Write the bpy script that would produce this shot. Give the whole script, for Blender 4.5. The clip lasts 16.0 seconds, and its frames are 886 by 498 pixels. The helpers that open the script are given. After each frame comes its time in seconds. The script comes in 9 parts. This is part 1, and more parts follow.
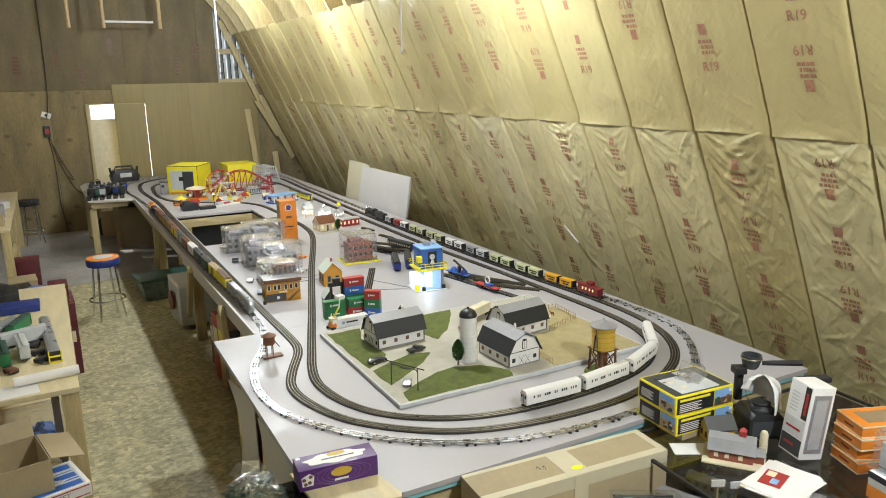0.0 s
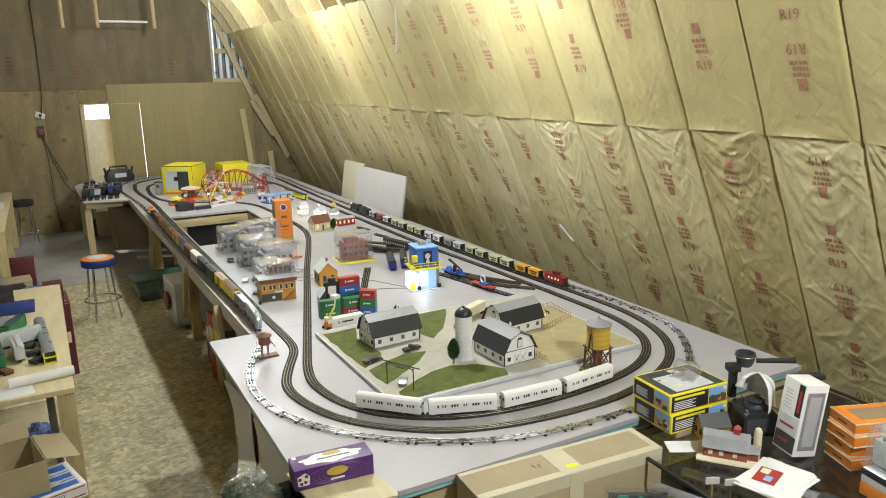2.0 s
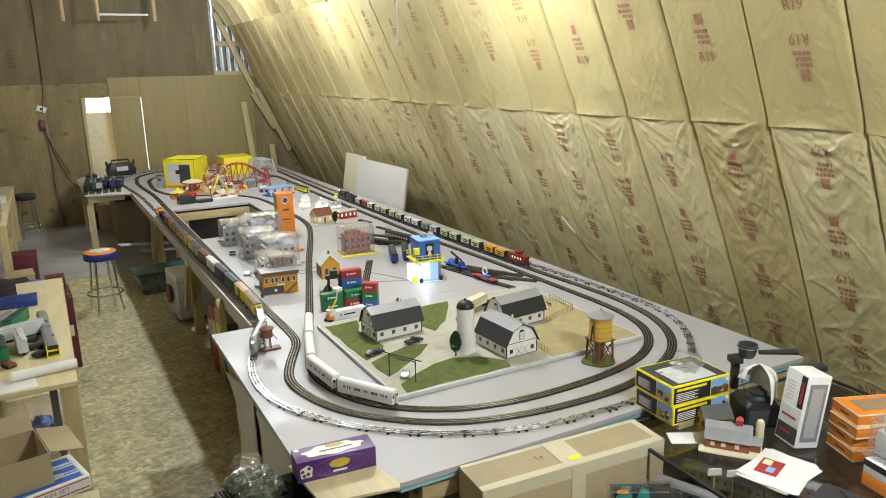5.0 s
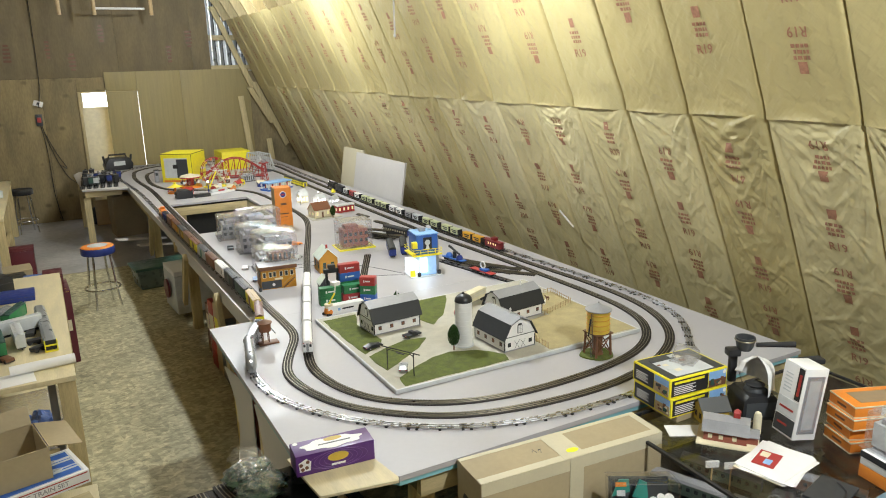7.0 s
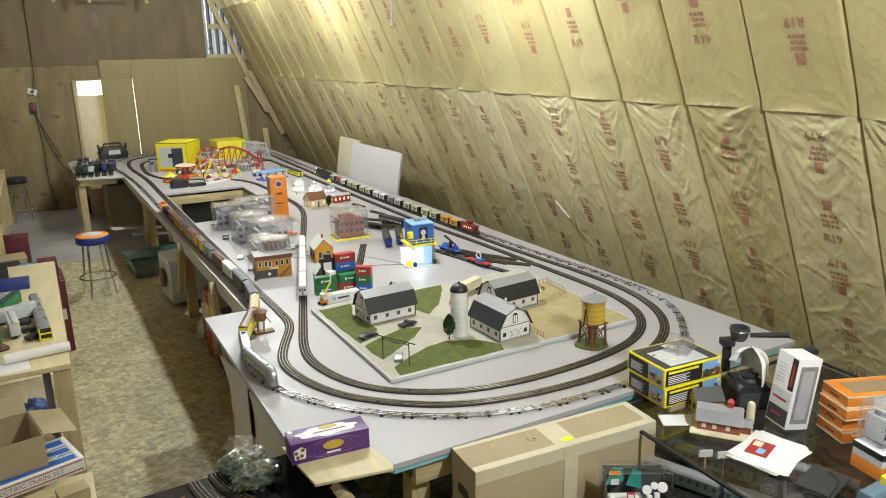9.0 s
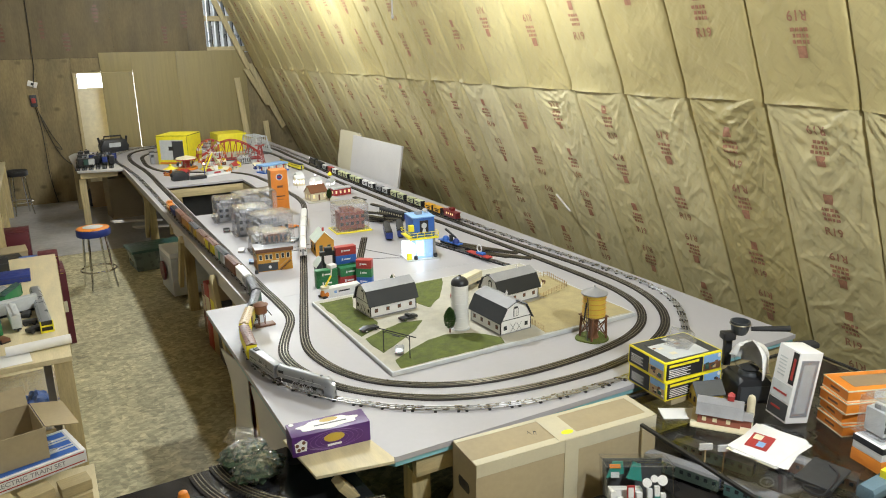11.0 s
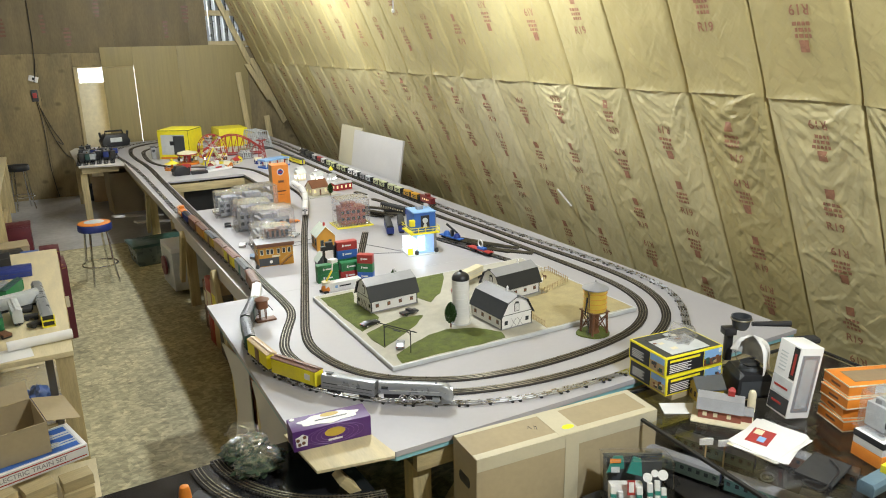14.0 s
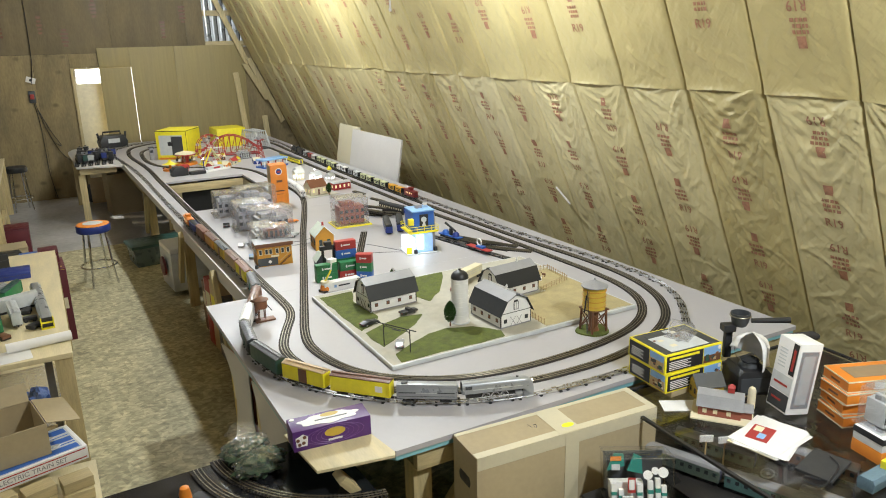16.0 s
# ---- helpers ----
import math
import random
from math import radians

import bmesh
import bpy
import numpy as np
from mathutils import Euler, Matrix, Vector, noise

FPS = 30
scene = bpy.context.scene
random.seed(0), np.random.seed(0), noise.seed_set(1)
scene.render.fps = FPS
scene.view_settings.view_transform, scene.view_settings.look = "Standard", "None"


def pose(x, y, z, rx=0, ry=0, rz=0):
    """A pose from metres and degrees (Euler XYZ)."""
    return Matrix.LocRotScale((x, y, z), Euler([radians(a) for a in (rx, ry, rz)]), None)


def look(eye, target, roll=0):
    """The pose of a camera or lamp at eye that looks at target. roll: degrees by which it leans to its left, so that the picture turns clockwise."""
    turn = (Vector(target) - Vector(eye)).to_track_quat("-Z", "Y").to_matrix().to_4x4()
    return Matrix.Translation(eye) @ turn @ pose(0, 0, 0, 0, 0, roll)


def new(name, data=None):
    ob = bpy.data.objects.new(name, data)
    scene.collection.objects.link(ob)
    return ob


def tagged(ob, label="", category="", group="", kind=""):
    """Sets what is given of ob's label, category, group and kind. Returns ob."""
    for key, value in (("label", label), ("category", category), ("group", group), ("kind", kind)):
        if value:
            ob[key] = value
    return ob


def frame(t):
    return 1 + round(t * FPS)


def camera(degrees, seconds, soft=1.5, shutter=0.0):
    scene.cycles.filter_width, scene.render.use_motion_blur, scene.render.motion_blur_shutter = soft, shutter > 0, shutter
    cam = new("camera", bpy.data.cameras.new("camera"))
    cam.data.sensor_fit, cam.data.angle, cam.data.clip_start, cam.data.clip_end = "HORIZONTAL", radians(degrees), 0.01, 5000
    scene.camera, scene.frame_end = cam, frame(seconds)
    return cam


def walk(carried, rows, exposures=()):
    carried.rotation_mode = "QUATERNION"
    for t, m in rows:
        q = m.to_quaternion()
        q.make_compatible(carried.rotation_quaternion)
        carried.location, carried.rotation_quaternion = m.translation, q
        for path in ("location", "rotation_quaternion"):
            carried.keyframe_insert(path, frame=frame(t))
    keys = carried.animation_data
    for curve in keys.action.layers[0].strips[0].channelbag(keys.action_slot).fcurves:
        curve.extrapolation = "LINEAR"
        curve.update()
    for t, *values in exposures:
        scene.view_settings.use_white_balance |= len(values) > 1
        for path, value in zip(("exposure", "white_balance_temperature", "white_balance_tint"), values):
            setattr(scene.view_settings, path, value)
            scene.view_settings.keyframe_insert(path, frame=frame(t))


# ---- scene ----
cam = camera(62.55, 16.0, soft=1.0)
CAMERA_ROWS = [
    (0, -0.0031, 0.0006, 2.5118, 13.452, 28.103, -0.979),
    (0.5, -0.0052, -0.0021, 2.5157, 13.437, 28.215, -1.020),
    (1, -0.0033, -0.0061, 2.5158, 13.440, 28.307, -1.052),
    (1.5, 0.0003, -0.0021, 2.5086, 13.421, 28.413, -1.062),
    (2, -0.0017, -0.0068, 2.5147, 13.535, 28.428, -1.108),
    (2.5, -0.0005, -0.0062, 2.5094, 13.558, 28.402, -1.081),
    (3, -0.0010, -0.0065, 2.5138, 13.679, 28.327, -1.145),
    (3.5, -0.0018, -0.0059, 2.5160, 13.760, 28.262, -1.226),
    (4, 0.0012, -0.0041, 2.5128, 13.821, 28.238, -1.252),
    (6.5, 0.0009, -0.0056, 2.5101, 14.499, 28.341, -1.405),
    (7, 0.0020, -0.0049, 2.5079, 14.549, 28.394, -1.406),
    (7.5, 0.0038, -0.0069, 2.5094, 14.762, 28.434, -1.416),
    (8, 0.0037, -0.0085, 2.5062, 14.940, 28.530, -1.324),
    (8.5, 0.0027, -0.0029, 2.4963, 15.084, 28.671, -1.146),
    (9, 0.0024, -0.0066, 2.4998, 15.258, 28.706, -1.089),
    (11.5, 0.0001, -0.0025, 2.4994, 15.893, 28.634, -1.002),
    (12, -0.0009, 0.0004, 2.4997, 15.990, 28.596, -0.964),
    (12.5, -0.0000, -0.0000, 2.5000, 16.050, 28.557, -0.959),
    (13, 0.0037, -0.0042, 2.4964, 16.106, 28.524, -0.995),
    (13.5, 0.0059, -0.0054, 2.5009, 16.190, 28.532, -1.120),
    (14, 0.0053, -0.0045, 2.4988, 16.181, 28.526, -1.044),
    (14.5, 0.0049, -0.0014, 2.4982, 16.159, 28.499, -1.086),
    (15, 0.0039, -0.0018, 2.5025, 16.198, 28.461, -1.127),
    (15.5, 0.0016, 0.0008, 2.4997, 16.204, 28.542, -1.225),
    (16, 0.0082, -0.0030, 2.4995, 16.293, 28.594, -1.432),
]
walk(cam, [(t, Matrix.Translation((x, y, z)) @ pose(0, 0, 0, 0, 0, -turn) @ pose(0, 0, 0, 90 - tilt) @ pose(0, 0, 0, 0, 0, lean))
      for t, x, y, z, tilt, turn, lean in CAMERA_ROWS],
     exposures=[(0, -0.02), (4, 0.0), (9, 0.05), (16, 0.09)])

# ---- light ----
scene.view_settings.exposure = 0.0
world = bpy.data.worlds.new("world")
scene.world = world
world.use_nodes = True
sky = world.node_tree.nodes.new("ShaderNodeTexSky")
sky.sky_type = "NISHITA"
sky.sun_disc = False
sky.sun_elevation, sky.sun_rotation = radians(40), radians(200)
world.node_tree.nodes["Background"].inputs[1].default_value = 0.08
world.node_tree.links.new(sky.outputs[0], world.node_tree.nodes["Background"].inputs[0])

# the last two, at x=-2.85, are added fill lights, not lamps of the hall
BULBS_AND_FILLS = [(2.1, 0.4, 3.1, 285), (2.05, 4.62, 3.12, 188), (2.05, 8.45, 3.2, 195), (2.2, 11.0, 3.7, 115), (-2.85, 2.4, 2.75, 44), (-2.85, 7.0, 2.75, 34)]


def bulb_light(x, y, z, watts):
    d = bpy.data.lights.new("bulb_light", "POINT")
    d.energy, d.color, d.shadow_soft_size = watts, (0.885, 0.95, 0.985), 0.06
    new("bulb_light", d).location = (x, y, z)


for b in BULBS_AND_FILLS:
    bulb_light(*b)

# small added lamps just outside the lit model buildings, standing in for their glow
for name, place, watts, tone in (("tower_lamp", (2.44, 4.84, 0.95), 0.4, (0.72, 0.86, 1.0)), ("town_lamp", (2.72, 8.40, 1.02), 0.22, (1.0, 0.93, 0.80))):
    d = bpy.data.lights.new(name, "POINT")
    d.energy, d.color, d.shadow_soft_size = watts, tone, 0.03
    new(name, d).location = place

# daylight at the side doorway
d = bpy.data.lights.new("doorway_daylight", "AREA")
d.shape, d.size, d.size_y, d.energy, d.color = "RECTANGLE", 1.0, 2.0, 150, (0.75, 0.85, 1.0)
new("doorway_daylight", d).matrix_world = look((-4.9, 12.7, 1.1), (0, 12.7, 0.2))


# ---- materials ----
def mat(name, col, rough=0.6, metal=0.0, amt=0.25, scale=15.0, bump=0.0, bscale=None, stretch=(1, 1, 1), emit=0.0,
        clear=0.0, vary=0.0, sub=None, spec=None):
    m = bpy.data.materials.new(name)
    m.use_nodes = True
    nt = m.node_tree
    n, l = nt.nodes, nt.links
    b = n["Principled BSDF"]
    tc, mp = n.new("ShaderNodeTexCoord"), n.new("ShaderNodeMapping")
    l.new(tc.outputs["Object"], mp.inputs[0])
    mp.inputs["Scale"].default_value = stretch
    big, fine = n.new("ShaderNodeTexNoise"), n.new("ShaderNodeTexNoise")
    for tex, s, det in ((big, scale, 4), (fine, scale * 9, 3)):
        l.new(mp.outputs[0], tex.inputs["Vector"])
        tex.inputs["Scale"].default_value, tex.inputs["Detail"].default_value = s, det
    add = n.new("ShaderNodeMath")
    add.operation = "MULTIPLY_ADD"
    l.new(fine.outputs[0], add.inputs[0])
    add.inputs[1].default_value = 0.5
    l.new(big.outputs[0], add.inputs[2])
    rng = n.new("ShaderNodeMapRange")
    rng.inputs[1].default_value, rng.inputs[2].default_value = 0.45, 1.05
    rng.inputs[3].default_value, rng.inputs[4].default_value = 1 - amt, 1 + amt * 0.6
    l.new(add.outputs[0], rng.inputs[0])
    mul = n.new("ShaderNodeVectorMath")
    mul.operation = "SCALE"
    mul.inputs[0].default_value = col
    l.new(rng.outputs[0], mul.inputs["Scale"])
    out = mul.outputs[0]
    if vary:
        oi, r2, m2 = n.new("ShaderNodeObjectInfo"), n.new("ShaderNodeMapRange"), n.new("ShaderNodeVectorMath")
        r2.inputs[3].default_value, r2.inputs[4].default_value = 1 - vary, 1 + vary
        l.new(oi.outputs["Random"], r2.inputs[0])
        m2.operation = "SCALE"
        l.new(out, m2.inputs[0])
        l.new(r2.outputs[0], m2.inputs["Scale"])
        out = m2.outputs[0]
    l.new(out, b.inputs["Base Color"])
    rr = n.new("ShaderNodeMapRange")
    rr.inputs[1].default_value, rr.inputs[2].default_value = 0.3, 0.7
    rr.inputs[3].default_value, rr.inputs[4].default_value = max(0.02, rough - 0.1), min(1, rough + 0.12)
    l.new(big.outputs[0], rr.inputs[0])
    l.new(rr.outputs[0], b.inputs["Roughness"])
    b.inputs["Metallic"].default_value = metal
    if spec is not None:
        b.inputs["Specular IOR Level"].default_value = spec
    if clear:
        b.inputs["Transmission Weight"].default_value = clear
        b.inputs["IOR"].default_value = 1.1
    if emit:
        b.inputs["Emission Color"].default_value = (*col, 1)
        b.inputs["Emission Strength"].default_value = emit
    if bump:
        bt, bn = n.new("ShaderNodeTexNoise"), n.new("ShaderNodeBump")
        l.new(mp.outputs[0], bt.inputs["Vector"])
        bt.inputs["Scale"].default_value = bscale or scale * 6
        bt.inputs["Detail"].default_value = 4
        bn.inputs["Strength"].default_value, bn.inputs["Distance"].default_value = min(1, bump), 0.004
        l.new(bt.outputs[0], bn.inputs["Height"])
        l.new(bn.outputs[0], b.inputs["Normal"])
    return m


def osb(name):
    """Strand board: short pale flakes at all angles over a darker glue tone."""
    m = bpy.data.materials.new(name)
    m.use_nodes = True
    n, l = m.node_tree.nodes, m.node_tree.links
    b = n["Principled BSDF"]
    tc = n.new("ShaderNodeTexCoord")
    last = None
    for k, (angle, sc, lo, hi) in enumerate(((0.4, 1.0, 0.74, 1.14), (1.7, 0.8, 0.78, 1.12), (2.7, 1.3, 0.78, 1.12))):
        mp, vo, rg = n.new("ShaderNodeMapping"), n.new("ShaderNodeTexVoronoi"), n.new("ShaderNodeMapRange")
        l.new(tc.outputs["Object"], mp.inputs[0])
        mp.vector_type = "TEXTURE"
        mp.inputs["Rotation"].default_value = (0, 0, angle)
        mp.inputs["Scale"].default_value = (1 / (17 * sc), 1 / (40 * sc), 0.05)
        l.new(mp.outputs[0], vo.inputs["Vector"])
        vo.inputs["Scale"].default_value = 1.0
        sep = n.new("ShaderNodeSeparateColor")
        l.new(vo.outputs["Color"], sep.inputs[0])
        l.new(sep.outputs[0], rg.inputs[0])
        rg.inputs[3].default_value, rg.inputs[4].default_value = lo, hi
        if last is None:
            last = rg.outputs[0]
        else:
            mu = n.new("ShaderNodeMath")
            mu.operation = "MULTIPLY"
            l.new(last, mu.inputs[0])
            l.new(rg.outputs[0], mu.inputs[1])
            last = mu.outputs[0]
    ns, rg = n.new("ShaderNodeTexNoise"), n.new("ShaderNodeMapRange")
    l.new(tc.outputs["Object"], ns.inputs["Vector"])
    ns.inputs["Scale"].default_value, ns.inputs["Detail"].default_value = 1.3, 6
    rg.inputs[1].default_value, rg.inputs[2].default_value, rg.inputs[3].default_value, rg.inputs[4].default_value = 0.3, 0.7, 0.75, 1.15
    l.new(ns.outputs[0], rg.inputs[0])
    mu, sc = n.new("ShaderNodeMath"), n.new("ShaderNodeVectorMath")
    mu.operation, sc.operation = "MULTIPLY", "SCALE"
    l.new(last, mu.inputs[0])
    l.new(rg.outputs[0], mu.inputs[1])
    sc.inputs[0].default_value = (0.50, 0.45, 0.275)
    l.new(mu.outputs[0], sc.inputs["Scale"])
    l.new(sc.outputs[0], b.inputs["Base Color"])
    b.inputs["Roughness"].default_value = 0.62
    bn = n.new("ShaderNodeBump")
    bn.inputs["Strength"].default_value, bn.inputs["Distance"].default_value = 0.25, 0.002
    l.new(last, bn.inputs["Height"])
    l.new(bn.outputs[0], b.inputs["Normal"])
    return m


def kraft_paper(name, low, high):
    """Paper facing: crumpled creases at three scales, batt-to-batt tone, soft scuffs."""
    m = bpy.data.materials.new(name)
    m.use_nodes = True
    n, l = m.node_tree.nodes, m.node_tree.links
    b = n["Principled BSDF"]
    tc, oi = n.new("ShaderNodeTexCoord"), n.new("ShaderNodeObjectInfo")

    def tex(kind, scale, stretch=(1, 1, 1), turn=0.0, detail=3):
        mp, t = n.new("ShaderNodeMapping"), n.new(kind)
        mp.vector_type = "TEXTURE"
        mp.inputs["Scale"].default_value = tuple(1 / s for s in stretch)
        mp.inputs["Rotation"].default_value = (turn, 0, 0)
        l.new(tc.outputs["Object"], mp.inputs[0])
        l.new(mp.outputs[0], t.inputs["Vector"])
        t.inputs["Scale"].default_value = scale
        if kind == "ShaderNodeTexNoise":
            t.inputs["Detail"].default_value = detail
        return t

    def ridge(t):
        """Sharp crests where the noise crosses its middle."""
        a, c = n.new("ShaderNodeMath"), n.new("ShaderNodeMath")
        a.operation, c.operation = "SUBTRACT", "ABSOLUTE"
        a.inputs[1].default_value = 0.5
        l.new(t.outputs[0], a.inputs[0])
        l.new(a.outputs[0], c.inputs[0])
        return c.outputs[0]

    def mix(op, a, v, c=None):
        k = n.new("ShaderNodeMath")
        k.operation = op
        for i, x in enumerate((a, v, c)):
            if x is None:
                continue
            if isinstance(x, (int, float)):
                k.inputs[i].default_value = x
            else:
                l.new(x, k.inputs[i])
        return k.outputs[0]

    long_a = ridge(tex("ShaderNodeTexNoise", 6.5, (1, 3.0, 0.7), 0.7, 2))
    long_b = ridge(tex("ShaderNodeTexNoise", 7.5, (1, 3.0, 0.6), -0.8, 2))
    crumple = tex("ShaderNodeTexVoronoi", 22.0)
    fine = tex("ShaderNodeTexNoise", 90.0, detail=2)
    h = mix("MULTIPLY_ADD", long_a, -1.1, mix("MULTIPLY", long_b, -0.9))
    h = mix("MULTIPLY_ADD", crumple.outputs["Distance"], 0.22, h)
    h = mix("MULTIPLY_ADD", fine.outputs[0], 0.05, h)
    bn = n.new("ShaderNodeBump")
    bn.inputs["Strength"].default_value, bn.inputs["Distance"].default_value = 0.5, 0.02
    l.new(h, bn.inputs["Height"])
    l.new(bn.outputs[0], b.inputs["Normal"])
    scuff = tex("ShaderNodeTexNoise", 2.2, detail=6)
    rg = n.new("ShaderNodeMapRange")
    rg.inputs[1].default_value, rg.inputs[2].default_value, rg.inputs[3].default_value, rg.inputs[4].default_value = 0.3, 0.7, 0.9, 1.08
    l.new(scuff.outputs[0], rg.inputs[0])
    hue = n.new("ShaderNodeMix")
    hue.data_type = "RGBA"
    hue.inputs[6].default_value, hue.inputs[7].default_value = low, high
    l.new(oi.outputs["Random"], hue.inputs[0])
    sc = n.new("ShaderNodeVectorMath")
    sc.operation = "SCALE"
    l.new(hue.outputs[2], sc.inputs[0])
    l.new(rg.outputs[0], sc.inputs["Scale"])
    l.new(sc.outputs[0], b.inputs["Base Color"])
    b.inputs["Roughness"].default_value = 0.42
    return m


def glass(name, tint=(1, 1, 1), rough=0.03, alpha=0.04, haze=0.0):
    """Thin clear sheet: mostly see-through with a sharp gloss."""
    m = bpy.data.materials.new(name)
    m.use_nodes = True
    n, l = m.node_tree.nodes, m.node_tree.links
    for x in list(n):
        if x.type == "BSDF_PRINCIPLED":
            n.remove(x)
    out = [x for x in n if x.type == "OUTPUT_MATERIAL"][0]
    tr, gl, mx, fr = n.new("ShaderNodeBsdfTransparent"), n.new("ShaderNodeBsdfGlossy"), n.new("ShaderNodeMixShader"), n.new("ShaderNodeLayerWeight")
    tr.inputs[0].default_value = (*tint, 1)
    gl.inputs["Roughness"].default_value = rough
    fr.inputs[0].default_value = 0.5
    pw, ad = n.new("ShaderNodeMath"), n.new("ShaderNodeMath")
    pw.operation = "POWER"
    pw.inputs[1].default_value = 4.5
    l.new(fr.outputs["Facing"], pw.inputs[0])
    ad.operation = "ADD"
    ad.inputs[1].default_value = alpha
    l.new(pw.outputs[0], ad.inputs[0])
    l.new(ad.outputs[0], mx.inputs[0])
    l.new(tr.outputs[0], mx.inputs[1])
    l.new(gl.outputs[0], mx.inputs[2])
    last = mx
    if haze:
        cr, bp, tco = n.new("ShaderNodeTexVoronoi"), n.new("ShaderNodeBump"), n.new("ShaderNodeTexCoord")
        l.new(tco.outputs["Object"], cr.inputs["Vector"])
        cr.inputs["Scale"].default_value = 32
        bp.inputs["Strength"].default_value, bp.inputs["Distance"].default_value = 0.8, 0.012
        l.new(cr.outputs["Distance"], bp.inputs["Height"])
        l.new(bp.outputs[0], gl.inputs["Normal"])
        df, m2 = n.new("ShaderNodeBsdfDiffuse"), n.new("ShaderNodeMixShader")
        df.inputs[0].default_value = (0.85, 0.86, 0.88, 1)
        m2.inputs[0].default_value = haze
        l.new(mx.outputs[0], m2.inputs[1])
        l.new(df.outputs[0], m2.inputs[2])
        last = m2
    l.new(last.outputs[0], out.inputs[0])
    return m


M = dict(
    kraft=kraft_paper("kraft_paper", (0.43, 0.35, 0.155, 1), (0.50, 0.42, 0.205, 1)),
    # for most lower batts: paler stock, also lifted for stronger light low down
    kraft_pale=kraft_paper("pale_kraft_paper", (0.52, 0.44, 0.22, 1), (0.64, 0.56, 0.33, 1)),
    print=mat("red_print", (0.375, 0.18, 0.105), 0.45, amt=0.4, scale=40),
    pine=mat("pale_pine", (0.508, 0.41, 0.213), 0.6, amt=0.3, scale=6, stretch=(8, 8, 0.8), bump=0.2, vary=0.1),
    pine_x=mat("pale_pine_board", (0.508, 0.41, 0.221), 0.6, amt=0.28, scale=6, stretch=(0.8, 8, 8), bump=0.2, vary=0.1),
    pine_y=mat("pale_pine_beam", (0.492, 0.394, 0.205), 0.6, amt=0.28, scale=6, stretch=(8, 0.8, 8), bump=0.2, vary=0.1),
    ply_dark=mat("weathered_plywood", (0.281, 0.218, 0.113), 0.8, amt=0.4, scale=2.2, stretch=(2.5, 2.5, 0.7), bump=0.3, vary=0.08),
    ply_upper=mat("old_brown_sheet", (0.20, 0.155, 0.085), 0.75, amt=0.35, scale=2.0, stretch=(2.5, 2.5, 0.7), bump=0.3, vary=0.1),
    ply_light=mat("new_plywood", (0.328, 0.262, 0.115), 0.6, amt=0.16, scale=3, stretch=(9, 9, 0.5), bump=0.15, vary=0.04),
    bench_ply=mat("bench_plywood", (0.64, 0.55, 0.34), 0.55, amt=0.2, scale=4, stretch=(5, 0.7, 5), bump=0.15),
    white_top=mat("white_foam_board", (0.43, 0.415, 0.43), 0.45, amt=0.05, scale=4, bump=0.05),
    foam_edge=mat("blue_foam_edge", (0.25, 0.52, 0.56), 0.7, amt=0.15, scale=20),
    white_panel=mat("white_panel", (0.576, 0.552, 0.528), 0.5, amt=0.08, scale=5),
    metal_sheet=mat("galvanised_sheet", (0.55, 0.58, 0.60), 0.35, 0.6, amt=0.15, scale=5),
    shingle=mat("dark_shingle", (0.028, 0.03, 0.032), 0.6, amt=0.3, scale=40),
    rail=mat("steel_rail", (0.55, 0.55, 0.56), 0.28, 1.0, amt=0.2, scale=30),
    rail_dark=mat("aged_rail", (0.30, 0.27, 0.20), 0.35, 0.9, amt=0.25, scale=30),
    tie=mat("dark_tie", (0.04, 0.0336, 0.0288), 0.7, amt=0.3, scale=30),
    tie_black=mat("black_steel_tie", (0.02, 0.02, 0.022), 0.45, amt=0.2, scale=30),
    black=mat("black_plastic", (0.02, 0.02, 0.022), 0.4, amt=0.2, scale=20),
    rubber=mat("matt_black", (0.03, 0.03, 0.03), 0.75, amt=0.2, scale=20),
    silver=mat("silver_paint", (0.33, 0.345, 0.36), 0.33, 0.35, amt=0.12, scale=20),
    chrome=mat("chrome", (0.75, 0.75, 0.76), 0.12, 1.0, amt=0.05, scale=10),
    white=mat("white_plastic", (0.80, 0.79, 0.77), 0.4, amt=0.05, scale=20),
    window_dark=mat("dark_glazing", (0.05, 0.055, 0.06), 0.2, amt=0.2, scale=30),
    warm_lit=mat("lit_window", (1.0, 0.72, 0.35), 0.4, emit=0.6, amt=0.05),
    lamp_glow=mat("lamp_glow", (1.0, 0.95, 0.85), 0.4, emit=6.0, amt=0.0),
    daylight=mat("bright_daylight", (1.0, 1.0, 1.0), 0.5, emit=4.0, amt=0.0),
    floor=osb("strand_board"),
    glass=glass("clear_glass"),
    clear=glass("clear_plastic", (0.97, 0.97, 0.98), 0.06, 0.09, 0.06),
    worn_grey=mat("worn_grey_floor", (0.42, 0.41, 0.40), 0.55, amt=0.35, scale=1.6, bump=0.15, bscale=40),
    card=mat("brown_cardboard", (0.399, 0.323, 0.196), 0.75, amt=0.12, scale=5, bump=0.1),
    card_dark=mat("shaded_cardboard_inside", (0.30, 0.21, 0.12), 0.8, amt=0.15, scale=5),
    tape=mat("paper_tape", (0.581, 0.528, 0.378), 0.5, amt=0.08, scale=10),
    grass=mat("model_grass", (0.115, 0.140, 0.028), 0.95, amt=0.45, scale=25, bump=0.7, bscale=400),
    sand=mat("sand_ground", (0.426, 0.353, 0.18), 0.9, amt=0.2, scale=15, bump=0.4, bscale=300),
    gravel=mat("pale_gravel", (0.468, 0.445, 0.367), 0.9, amt=0.15, scale=20, bump=0.4, bscale=300),
)

